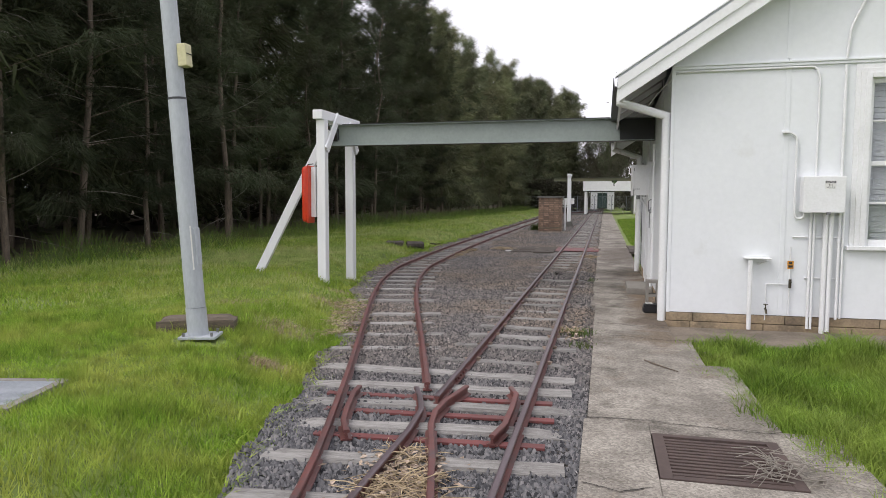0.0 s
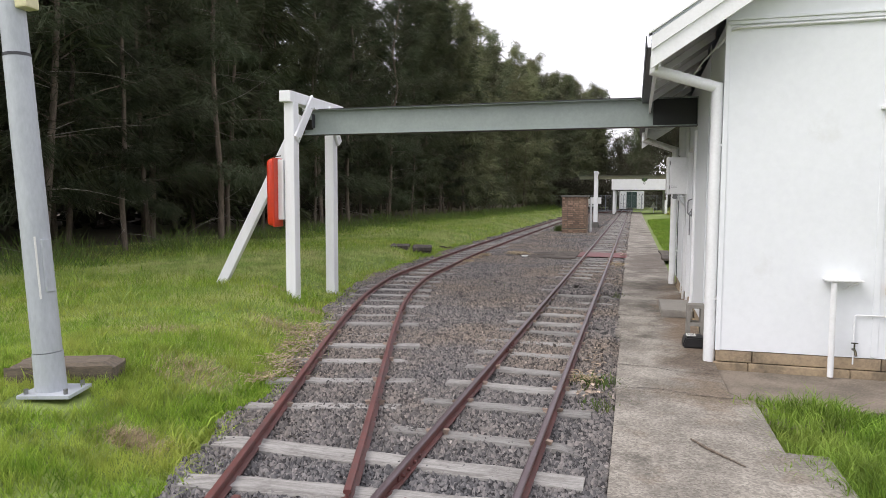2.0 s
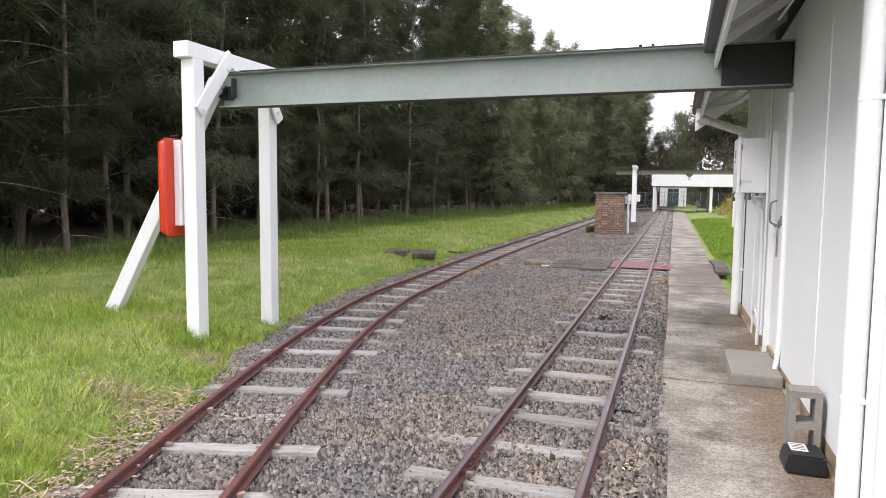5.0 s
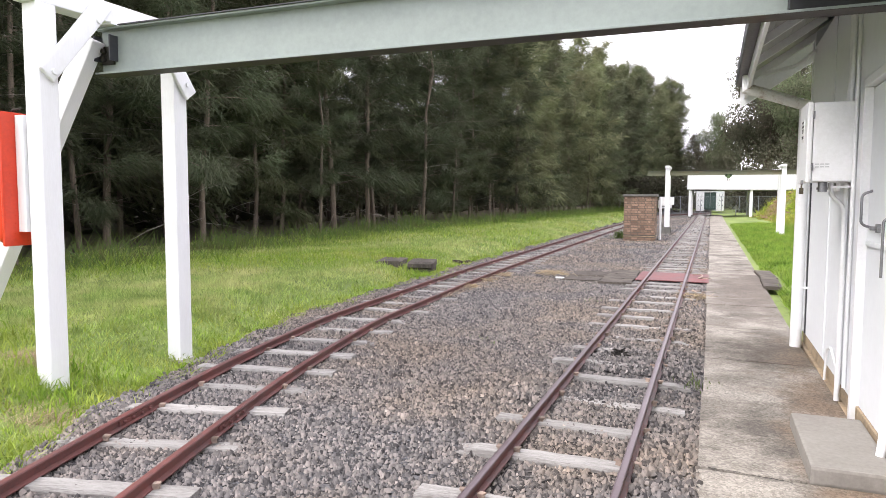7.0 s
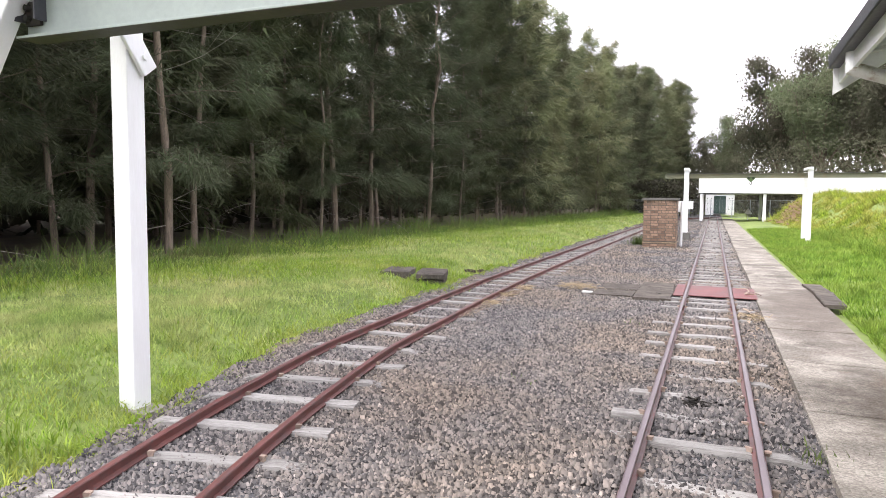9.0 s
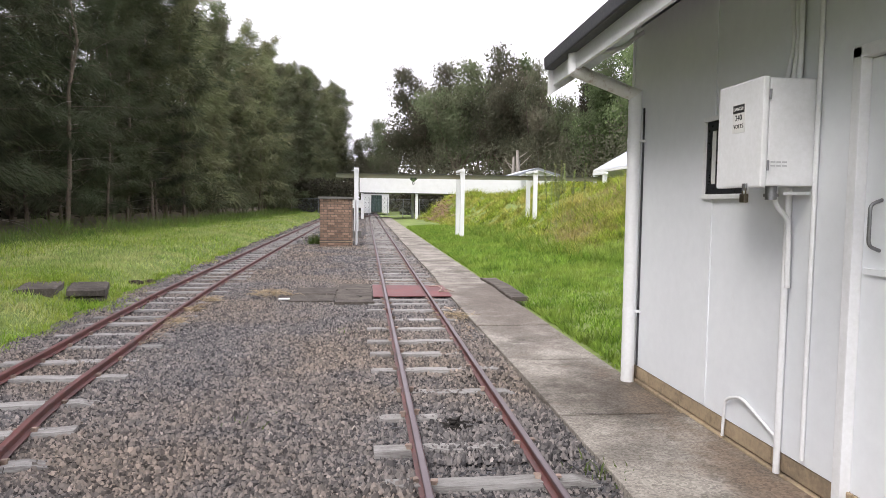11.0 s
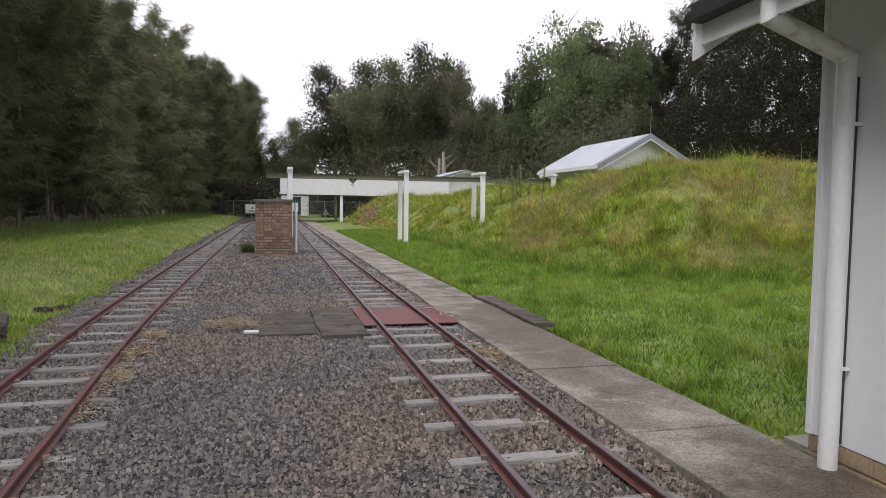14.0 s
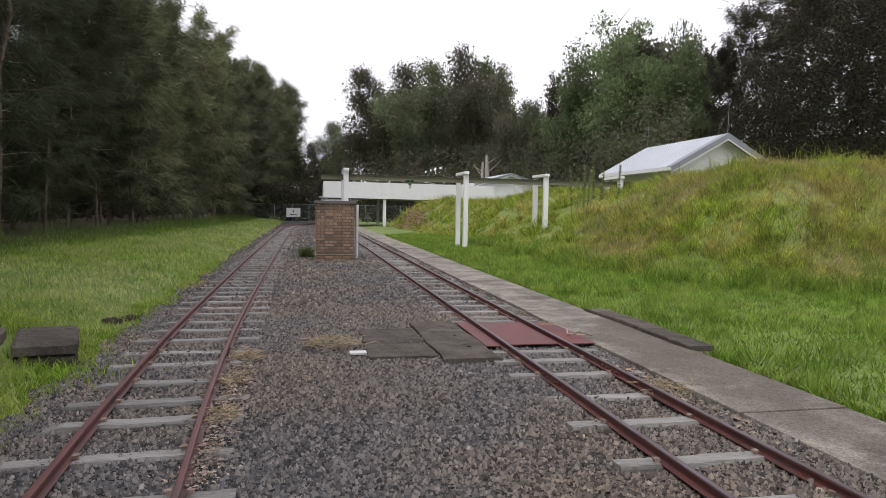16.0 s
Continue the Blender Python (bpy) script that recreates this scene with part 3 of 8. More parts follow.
def mound_depth(x, y):
    """How far inside the foot of the grassed blast mound a place lies."""
    x, y = np.asarray(x, float), np.asarray(y, float)
    d = np.full(np.broadcast(x, y).shape, 1e9)
    inside = np.zeros(d.shape, bool)
    n = len(FOOT)
    for i in range(n):
        (ax, ay), (bx, by) = FOOT[i], FOOT[(i + 1) % n]
        u = np.clip(((x - ax) * (bx - ax) + (y - ay) * (by - ay)) / ((bx - ax) ** 2 + (by - ay) ** 2), 0, 1)
        d = np.minimum(d, np.hypot(x - ax - u * (bx - ax), y - ay - u * (by - ay)))
        cross = (ay > y) != (by > y)
        with np.errstate(divide="ignore", invalid="ignore"):
            inside ^= cross & (x < (bx - ax) * (y - ay) / (by - ay + 1e-12) + ax)
    return np.where(inside, d, -d)


def wave(x, y, k):
    """Gentle unevenness."""
    return 0.5 * np.sin(k * x + 1.3 * np.sin(0.7 * k * y)) + 0.5 * np.sin(0.83 * k * y + 1.7 * np.sin(0.6 * k * x + 1.1))


def land(x, y):
    x, y = np.asarray(x, float), np.asarray(y, float)
    z = rise(y)
    left = np.clip((edge(y) - x) / 1.1, 0, 1)
    left = left * left * (3 - 2 * left)
    z = z + np.where(x < -0.5, 0.19 * left + 0.03 * left * wave(x, y, 0.9) - 0.05 * (1 - left), 0)
    right = np.clip((x - 0.9) / 1.6, 0, 1) * (1 - np.clip((y - 6.7) / 0.3, 0, 1) * (y < 8.4) * (x < 7))
    z = z + np.where(x >= -0.5, -0.05 + 0.09 * right + 0.02 * right * wave(x, y, 1.3), 0)
    u = np.clip(mound_depth(x, y) / np.interp(y, [31, 42, 50, 58], [5.6, 4.2, 2.8, 2.0]), 0, 1)
    u = 0.5 * u + 0.5 * u * u * (3 - 2 * u)
    back = np.clip((x - 10.5) / 4, 0, 1)
    top = 2.76 - 0.03 * np.clip((x - 7.5) / 2.5, 0, 1) + 0.16 * wave(x, y, 0.6) - 0.45 * np.clip((y - 29) / 6, 0, 1) - 0.5 * np.clip((y - 42) / 8, 0, 1) - 0.2 * back
    return z + u * top + 0.06 * u * wave(x, y, 2.4)


# ---- ground, to the horizon ----
gx = np.unique(np.concatenate([-np.geomspace(16, 900, 26), np.arange(-16, 14, 0.25), np.geomspace(14, 900, 26)]))
gy = np.unique(np.concatenate([-np.geomspace(2, 900, 22), np.arange(-2, 30, 0.25), np.arange(30, 72, 0.6), np.geomspace(72, 1500, 26)]))
GX, GY = np.meshgrid(gx, gy)
nx, ny = len(gx), len(gy)
idx = np.arange(nx * ny).reshape(ny, nx)
ground = sheet("ground", np.stack([GX, GY, land(GX, np.minimum(GY, 120))], -1).reshape(-1, 3),
               np.stack([idx[:-1, :-1], idx[:-1, 1:], idx[1:, 1:], idx[1:, :-1]], -1).reshape(-1, 4), M_EARTH, smooth=True)
tagged(ground, "grassy ground reaching out under the trees", "ground", kind="structure")

# crushed rock bed under both tracks
by = np.concatenate([np.arange(-3, 30, 0.2), np.arange(30, 96, 1.0)])
across = np.concatenate([np.linspace(0, 0.12, 8)[:-1], np.linspace(0.12, 1, 24)])
ragged = 0.05 * np.sin(3.1 * by) + 0.05 * np.sin(7.3 * by + 1) + 0.04 * np.sin(17 * by)
bx0 = edge(by) - 0.12 + ragged
BX = bx0[:, None] + (0.02 - bx0)[:, None] * across[None, :]
BY = np.repeat(by[:, None], len(across), 1)
inner_ = np.clip((BX - bx0[:, None]) / 0.2, 0, 1)
BZ = inner_ * (rise(BY) + 0.004 + 0.012 * wave(BX, BY, 3.0)) + (1 - inner_) * (land(BX, BY) - 0.03)
bi = np.arange(BX.size).reshape(BX.shape)
bed = sheet("ballast_bed", np.stack([BX, BY, BZ], -1).reshape(-1, 3),
            np.stack([bi[:-1, :-1], bi[:-1, 1:], bi[1:, 1:], bi[1:, :-1]], -1).reshape(-1, 4), M_BED)
tagged(bed, "bed of grey crushed rock under the tracks", "gravel", kind="structure")

# ---- concrete path ----
path_top = 0.05
path = thing("pavement", (0.5, 10, 0), "weathered grey concrete path beside the railway", "path", kind="structure")
rng = random.Random(5)
cuts = [-3.0, -0.4, 1.2, 2.85, 4.22, 5.9, 6.95, 7.75, 9.1, 10.35, 11.85, 13.0, 14.6, 16.3, 18.5, 21, 24, 27, 31, 35, 40, 46, 52, 60, 70]
for y0, y1 in zip(cuts, cuts[1:]):
    right = 1.5 if y1 < 4.4 else 1.2 if y1 < 6 else 0.98 if y1 < 7 else 0.83 if 7.5 < y1 < 13.9 else 0.81
    bm = bmesh.new()
    left = (0.0 if y0 < 9 else -0.05) + rng.uniform(-0.012, 0.012)
    if y0 < 4.0 < y1:
        # a gap is left for the drain
        box(left, 0.40, y0 + 0.006, y1 - 0.006, -0.08, path_top, bm, 0.008)
        box(1.12, right, y0 + 0.006, y1 - 0.006, -0.08, path_top, bm, 0.008)
        box(0.40, 1.12, y0 + 0.006, 3.31, -0.08, path_top, bm, 0.004)
        box(0.40, 1.12, 4.01, y1 - 0.006, -0.08, path_top, bm, 0.004)
    else:
        box(left, right, y0 + 0.006, y1 - 0.006, -0.08, path_top, bm, 0.008)
    dz = rng.uniform(-0.004, 0.004)
    zz = [float(rise(y)) for y in (y0, y1)]
    for v in bm.verts:
        v.co.z += dz + zz[0] + (zz[1] - zz[0]) * (v.co.y - y0) / (y1 - y0)
    part("slab", bm, M_PATH, path)
# apron in front of the gable wall and a kerb end past the building
for x0, x1, y0, y1 in ((0.845, 2.6, 7.05, 8.03), (2.612, 4.6, 7.0, 8.03), (0.992, 1.55, 6.55, 7.04)):
    part("slab", box(x0, x1, y0, y1, -0.12, -0.005, None, 0.006), M_APRON, path)
part("slab", box(0.98, 1.75, 14.1, 14.42, -0.05, 0.012, None, 0.008), M_STEP, path)


def crack(points, name="crack"):
    """A thin broken line of dirt lying in a crack of the concrete."""
    r = random.Random(len(points) * 7 + int(points[0][1] * 10))
    bm = bmesh.new()
    pts = []
    for (ax, ay), (bx, by_) in zip(points, points[1:]):
        n = max(3, int(math.hypot(bx - ax, by_ - ay) / 0.03))
        pts += [(ax + (bx - ax) * k / n + r.uniform(-0.008, 0.008), ay + (by_ - ay) * k / n + r.uniform(-0.008, 0.008)) for k in range(n)]
    prev = None
    for k, (x, y) in enumerate(pts):
        d = Vector((pts[min(k + 1, len(pts) - 1)][0] - pts[max(k - 1, 0)][0], pts[min(k + 1, len(pts) - 1)][1] - pts[max(k - 1, 0)][1]))
        d = d.normalized() if d.length else Vector((1, 0))
        w = r.uniform(0.002, 0.006)
        z = path_top + 0.0055 + float(rise(y))
        now = (bm.verts.new((x - d.y * w, y + d.x * w, z)), bm.verts.new((x + d.y * w, y - d.x * w, z)))
        if prev:
            bm.faces.new((prev[0], prev[1], now[1], now[0]))
        prev = now
    return part(name, bm, M_CRACK, path)


for line in ([(0, 7.0), (0.3, 7.03), (0.75, 6.9), (1.0, 6.95)], [(0.0, 4.23), (0.35, 4.25), (0.7, 4.19), (1.2, 4.16)],
             [(0.0, 3.17), (0.2, 3.1), (0.39, 3.2)],
             [(0.0, 7.75), (0.3, 7.7), (0.55, 7.6), (0.82, 7.62)], [(0.0, 10.36), (0.42, 10.3)], [(0.03, 13.02), (0.6, 12.95)]):
    crack(line)

# ---- rails and sleepers ----
HEAD = 0.095
RAIL_FOOT = [(-0.036, 0.0), (0.036, 0.0), (0.036, 0.006), (0.008, 0.014), (0.007, 0.046), (0.019, 0.05), (0.02, 0.0605), (-0.02, 0.0605), (-0.019, 0.05), (-0.007, 0.046), (-0.008, 0.014), (-0.036, 0.006)]
RAIL_TOP = [(-0.02, 0.0605), (0.02, 0.0605), (0.0165, 0.0665), (0.009, 0.068), (-0.009, 0.068), (-0.0165, 0.0665)]

LEFT_Y = [1.5, 2.7, 4.37, 6.3, 8.17, 9.6, 11.0, 12.3, 13.5, 15.5, 17.15, 20.1, 26.0, 36.0, 48.0, 58.0, 65.0, 70.0, 74.0]
LEFT_X = [-0.80, -1.0, -1.454, -2.035, -2.608, -3.02, -3.376, -3.63, -3.81, -3.93, -4.02, -4.116, -4.175, -4.22, -4.22, -4.13, -3.3, -1.8, -0.4]


def smooth_x(y):
    """A smooth line through the fitted places of the curved track's middle."""
    i = min(max(np.searchsorted(LEFT_Y, y) - 1, 0), len(LEFT_Y) - 2)

    def slope(k):
        a, b = max(k - 1, 0), min(k + 1, len(LEFT_Y) - 1)
        return (LEFT_X[b] - LEFT_X[a]) / (LEFT_Y[b] - LEFT_Y[a])

    h = LEFT_Y[i + 1] - LEFT_Y[i]
    u = (y - LEFT_Y[i]) / h
    return (2 * u ** 3 - 3 * u ** 2 + 1) * LEFT_X[i] + (u ** 3 - 2 * u ** 2 + u) * h * slope(i) + (3 * u ** 2 - 2 * u ** 3) * LEFT_X[i + 1] + (u ** 3 - u ** 2) * h * slope(i + 1)


MID, HALF = -0.7225, 0.3225


def left_point(y, off):
    """A place beside the middle of the curved track; off is to the right of travel."""
    d = Vector((smooth_x(y + 0.05) - smooth_x(y - 0.05), 0.1, 0)).normalized()
    return Vector((smooth_x(y) + d.y * off, y - d.x * off, 0)), math.atan2(-d.x, d.y)


def lay(points):
    return [(x, y, HEAD - 0.068 + float(rise(y))) for x, y in points]


def rail(points, parent, top=M_WORN, label=""):
    line = lay(points)
    body = part("rail", sweep(RAIL_FOOT, line), M_RAIL, parent, label)
    part("rail_head", sweep(RAIL_TOP, line), top, body)
    return body


right_track = thing("railway_track", (MID, 30, 0), "straight narrow-gauge track with worn red-painted rails on grey sleepers", "railway track", kind="structure")
left_track = thing("railway_track", (-4, 30, 0), "curving narrow-gauge track with red-painted rails on grey sleepers", "railway track", kind="structure")
ys = [4.32, 8, 12, 15] + list(range(17, 96, 3))
rail([(MID - HALF, y) for y in ys], right_track, M_WORN, "rail with a dull worn head")
rail([(MID + HALF, y) for y in [1.0, 4, 8, 12, 15] + list(range(17, 96, 3))], right_track, M_WORN, "rail with a bright worn head")
ly = list(np.arange(1.4, 26, 0.35)) + list(np.arange(26, 73.8, 0.9))
rail([left_point(y, -HALF)[0][:2] for y in ly], left_track, M_RAIL)
rail([left_point(y, HALF)[0][:2] for y in ly if y > 4.4], left_track, M_RAIL)

# crossing: the two closure rails with their bent wings, and check rails inside the outer rails
rail([(MID - HALF, 1.0), (MID - HALF, 2.6), (MID - HALF, 3.6), (-1.075, 4.02), (-1.17, 4.32), (-1.25, 4.52)], right_track, M_WORN, "closure rail with a bent wing")
inner = [left_point(y, HALF)[0][:2] for y in (1.5, 2.0, 2.6, 3.15, 3.65)]
rail(inner + [(-0.975, 4.0), (-0.965, 4.25), (-0.91, 4.52), (-0.89, 4.64)], left_track, M_RAIL, "closure rail with a bent wing")
rail([(-0.56, 4.68), (-0.50, 4.52), (-0.488, 4.2), (-0.488, 3.85), (-0.53, 3.62)], right_track, M_RAIL, "short check rail")
chk = [left_point(y, o)[0][:2] for y, o in ((4.5, -HALF + 0.13), (4.35, -HALF + 0.1), (4.0, -HALF + 0.085), (3.75, -HALF + 0.09), (3.55, -HALF + 0.13))]
rail(chk, left_track, M_RAIL, "short check rail")
for y, x0, x1 in ((3.63, -1.66, -0.22), (4.12, -1.79, -0.2), (4.5, -1.93, -0.24)):
    part("tie_bar", box(x0 + 1, x1 + 1, -0.035, 0.035, 0.012, 0.03, None, 0.003, Matrix.Translation((-1, y, 0)) @ Matrix.Rotation(radians(4), 4, "Z")), M_REDPLATE, right_track, "red-painted flat steel tie bar")


def plank_mesh(name, length, width, height, seed, material):
    """A weathered beam with a split, worn and slightly uneven outline, lying along x."""
    r = random.Random(seed)
    bm = bmesh.new()
    n = 10
    rings = []
    for k in range(n + 1):
        x = -length / 2 + length * k / n
        w = width / 2 * (1 + r.uniform(-0.05, 0.05))
        t = height + r.uniform(-0.004, 0.004)
        end = 0.75 if k in (0, n) and r.random() < 0.5 else 1.0
        rings.append([bm.verts.new((x, y, z)) for y, z in ((-w, 0), (-w, t * 0.86), (-w * 0.86, t * end), (-w * 0.2, t * end - r.uniform(0, 0.003)), (w * 0.3, t * end - r.uniform(0, 0.003)), (w * 0.88, t * end), (w, t * 0.84), (w, 0))])
    for a, b in zip(rings, rings[1:]):
        for k in range(8):
            bm.faces.new((a[k], a[(k + 1) % 8], b[(k + 1) % 8], b[k]))
    bm.faces.new(rings[0][::-1])
    bm.faces.new(rings[-1])
    bmesh.ops.recalc_face_normals(bm, faces=bm.faces[:])
    me = bpy.data.meshes.new(name)
    bm.to_mesh(me)
    bm.free()
    me.materials.append(material)
    return me


def under(name, me, parent, m, label=""):
    ob = new(name, me)
    ob.parent = parent
    ob.matrix_parent_inverse = world_of(parent).inverted()
    ob.matrix_basis = m
    return tagged(ob, label)


SLEEPERS = [plank_mesh("sleeper", 1.2, 0.126, 0.13, 40 + k, M_SLEEPER) for k in range(9)]
spike_bm = bmesh.new()
box(-0.016, 0.016, -0.011, 0.011, -0.02, 0.012, spike_bm)
box(-0.024, 0.012, -0.014, 0.014, 0.006, 0.016, spike_bm)
SPIKE = bpy.data.meshes.new("spike")
spike_bm.to_mesh(SPIKE)
spike_bm.free()
SPIKE.materials.append(M_SPIKE)

rng = random.Random(11)
SLEEPER_Y = [5.69, 6.33, 6.85, 7.39, 7.99, 8.53, 9.1, 9.62, 10.25, 10.81, 11.41, 12.03, 12.54, 13.15, 13.75, 14.4, 15.03, 15.6, 16.27, 16.91, 17.57, 18.12, 18.5, 20.3, 20.6, 21.07]
while SLEEPER_Y[-1] < 74:
    SLEEPER_Y.append(SLEEPER_Y[-1] + rng.uniform(0.52, 0.62))


def spikes(x, y, turn, parent):
    for off in (-HALF - 0.045, -HALF + 0.045, HALF - 0.045, HALF + 0.045):
        if rng.random() < 0.85:
            c, s = math.cos(turn), math.sin(turn)
            j = rng.uniform(-0.04, 0.04)
            flip = 0 if off in (-HALF - 0.045, HALF - 0.045) else 180
            under("spike", SPIKE, parent, pose(x + off * c - j * s, y + off * s + j * c, 0.042 + float(rise(y)), rng.uniform(-8, 8), rng.uniform(-8, 8), math.degrees(turn) + flip + rng.uniform(-20, 20)))


for y in SLEEPER_Y:
    low = 0.012 if rng.random() < 0.25 else 0.0
    under("sleeper", rng.choice(SLEEPERS), right_track, pose(MID + rng.uniform(-0.04, 0.04), y, -0.098 - low + rng.uniform(-0.004, 0.004) + float(rise(y)), rng.uniform(-1, 1), 0, rng.uniform(-1.6, 1.6) + (180 if rng.random() < 0.5 else 0)))
    if y < 24:
        spikes(MID, y, 0.0, right_track)
LEFT_SLEEPERS = [6.02, 6.66, 7.3, 7.87, 8.47, 9.02, 9.6, 10.2, 10.72, 11.25, 11.84, 12.39, 12.95, 13.58, 14.33, 14.92, 15.5, 16.12, 16.75, 17.2, 17.76, 18.36, 18.86, 19.44]
while LEFT_SLEEPERS[-1] < 70:
    LEFT_SLEEPERS.append(LEFT_SLEEPERS[-1] + rng.uniform(0.53, 0.61))
for y in LEFT_SLEEPERS:
    p, turn = left_point(y, rng.uniform(-0.03, 0.03))
    low = 0.018 if y in (8.47, 9.6) else 0.0
    under("sleeper", rng.choice(SLEEPERS), left_track, pose(p.x, p.y, -0.098 - low + rng.uniform(-0.006, 0.006) + float(rise(y)), rng.uniform(-1, 1), 0, math.degrees(turn) + rng.uniform(-2, 2) + (180 if rng.random() < 0.5 else 0)))
    if y < 22:
        spikes(smooth_x(y), y, turn, left_track)
# the long timbers of the crossing, from their left to their right ends
for k, (x0, y0, x1, y1) in enumerate(((-1.4, 1.5, -0.1, 1.6), (-1.55, 2.05, -0.1, 2.18), (-1.69, 2.66, -0.1, 2.82), (-1.79, 3.2, -0.09, 3.37), (-1.93, 3.74, -0.09, 3.93), (-2.09, 4.2, -0.05, 4.41), (-2.17, 4.67, -0.12, 4.84), (-2.38, 5.22, -0.11, 5.2))):
    me = plank_mesh("sleeper", math.hypot(x1 - x0, y1 - y0), 0.15, 0.13, 70 + k, M_SLEEPER)
    under("sleeper", me, left_track, pose((x0 + x1) / 2, (y0 + y1) / 2, -0.094, 0, 0, math.degrees(math.atan2(y1 - y0, x1 - x0))), "long weathered grey crossing timber")


def fishplate(at, turn, parent):
    """A joint bar with four bolts on each side of a rail."""
    bm = bmesh.new()
    for s in (-1, 1):
        box(-0.19, 0.19, s * 0.012 - 0.005, s * 0.012 + 0.005, 0.012, 0.046, bm, 0.002)
        for k in (-0.14, -0.05, 0.05, 0.14):
            tube([(k, s * 0.012, 0.03), (k, s * 0.034, 0.03)], 0.011, 6, bm)
    bmesh.ops.transform(bm, matrix=Matrix.Translation(at) @ Matrix.Rotation(turn, 4, "Z"), verts=bm.verts)
    part("fishplate", bm, M_RAIL, parent, "bolted rail joint bar")


for y in (9.95, 18.7):
    for off in (-HALF, HALF):
        p, turn = left_point(y, off)
        fishplate((p.x, p.y, HEAD - 0.068 + float(rise(y))), turn + math.pi / 2, left_track)
for x, y in ((MID - HALF, 17.35), (MID + HALF, 17.6), (MID - HALF, 8.15), (MID - HALF, 5.1)):
    fishplate((x, y, HEAD - 0.068 + float(rise(y))), math.pi / 2, right_track)

# red crossing plates between and beside the rails
plates = thing("crossing_plate", (MID, 19.6, 0.05), "flat red-painted steel plates laid between and beside the rails", "plate")
pz = 0.037 + float(rise(19.6))
part("plate", box(MID - HALF + 0.035, MID + HALF - 0.035, 18.75, 20.09, pz, pz + 0.012, None, 0.003), M_REDPLATE, plates)
part("plate", box(-1.23, MID - HALF - 0.035, 18.7, 20.17, pz, pz + 0.012, None, 0.003, Matrix.Identity(4)), M_REDPLATE, plates)
part("plate", box(MID + HALF + 0.035, -0.03, 18.73, 20.04, pz, pz + 0.012, None, 0.003), M_REDPLATE, plates)

# dark boards over the pit beside the track
for name, x0, x1, y0, y1, z, turn, lab in (("pit_cover", -1.79, -1.25, 18.15, 20.2, 0.058, 1.0, "dark weathered concrete cover slab lying on the ballast"),
                                           ("pit_cover", -2.44, -1.81, 18.36, 19.06, 0.04, -1.0, "dark weathered concrete cover slab lying on the ballast"),
                                           ("pit_cover", -2.43, -1.81, 19.08, 19.82, 0.045, 0.6, "dark weathered concrete cover slab lying on the ballast")):
    zz = float(rise(19))
    ob = thing(name, ((x0 + x1) / 2, (y0 + y1) / 2, zz), lab, "cover slab", "pit covers")
    me = plank_mesh("slab", y1 - y0, x1 - x0, 0.05, int(-100 * x0 + 10 * y0), M_SLAB)
    under("slab", me, ob, pose((x0 + x1) / 2, (y0 + y1) / 2, zz + z - 0.05, 0, 0, 90 + turn))
    if y1 - y0 > 1:
        for u, w in ((-0.12, 0.32), (0.08, 0.1), (0.06, -0.42), (0.1, -0.5)):
            hx_, hy_ = (x0 + x1) / 2 + u, (y0 + y1) / 2 + w
            part("lifting_hole", tube([(hx_, hy_, zz + z - 0.02), (hx_, hy_, zz + z + 0.003)], [0.022, 0.022], 8), M_CRACK, ob)
part_bm = box(-2.61, -2.45, 18.58, 18.69, 0.03, 0.05, None, 0.003, None)
scrap = thing("tile_scrap", (-2.6, 18.6, 0.03), "small white scrap lying on the ballast", "scrap")
part("piece", part_bm, M_PAPER, scrap)

# two dark planks along the far path edge
for k, (x, y, l, a) in enumerate(((0.93, 20.2, 1.42, 92), (0.92, 18.9, 1.26, 89))):
    ob = thing("timber_plank", (x, y, 0.05), "dark weathered slab lying beside the path", "plank", "planks beside the path")
    me = plank_mesh("board", l, 0.27, 0.06, 90 + k, M_SLAB)
    under("board", me, ob, pose(x, y, 0.034 + float(rise(y)), 0, 0, a))

# ---- old concrete lids in the lawn ----
for k, (x, y, a) in enumerate(((-5.93, 18.72, 15), (-5.36, 18.92, 17.5))):
    z = float(land(x, y)) - 0.02
    ob = thing("cover_block", (x, y, z), "dark weathered concrete cover block lying in the grass", "block", "blocks in the lawn")
    under("slab", plank_mesh("slab", 0.94, 0.5, 0.1, 120 + k, M_SLAB), ob, pose(x, y, 0.15 - 0.03 * k, 1.5 * k, 0, 90 + a))
    under("footing", plank_mesh("footing", 0.91, 0.475, 0.185, 130 + k, M_SLAB), ob, pose(x, y, -0.035 - 0.03 * k, 1.5 * k, 0, 90 + a))

# ---- drain grate in the path ----
drain = thing("drain_grate", (0.76, 3.66, 0.05), "brown cast-iron drain grate with long slots set in the path", "drain grate")
bm = bmesh.new()
for x0, x1, y0, y1 in ((0.405, 0.47, 3.315, 4.005), (1.05, 1.115, 3.315, 4.005), (0.47, 1.05, 3.315, 3.36), (0.47, 1.05, 3.96, 4.005)):
    box(x0, x1, y0, y1, 0.0, 0.056, bm, 0.003)
part("frame", bm, M_GRATE, drain)
for k in range(12):
    y = 3.395 + k * 0.0475
    part("bar", box(0.468, 1.052, y - 0.013, y + 0.013, 0.01, 0.052, None, 0.003), M_GRATE, drain)
part("pit", box(0.41, 1.11, 3.32, 4.0, -0.3, -0.25), M_CRACK, drain, "dark pit under the grate")

# galvanised walkway lid in the lawn
z = float(land(-3.84, 3.3)) + 0.02
lid = thing("grating_lid", (-3.79, 3.27, z), "galvanised steel mesh lid in a concrete surround in the grass", "drain lid")
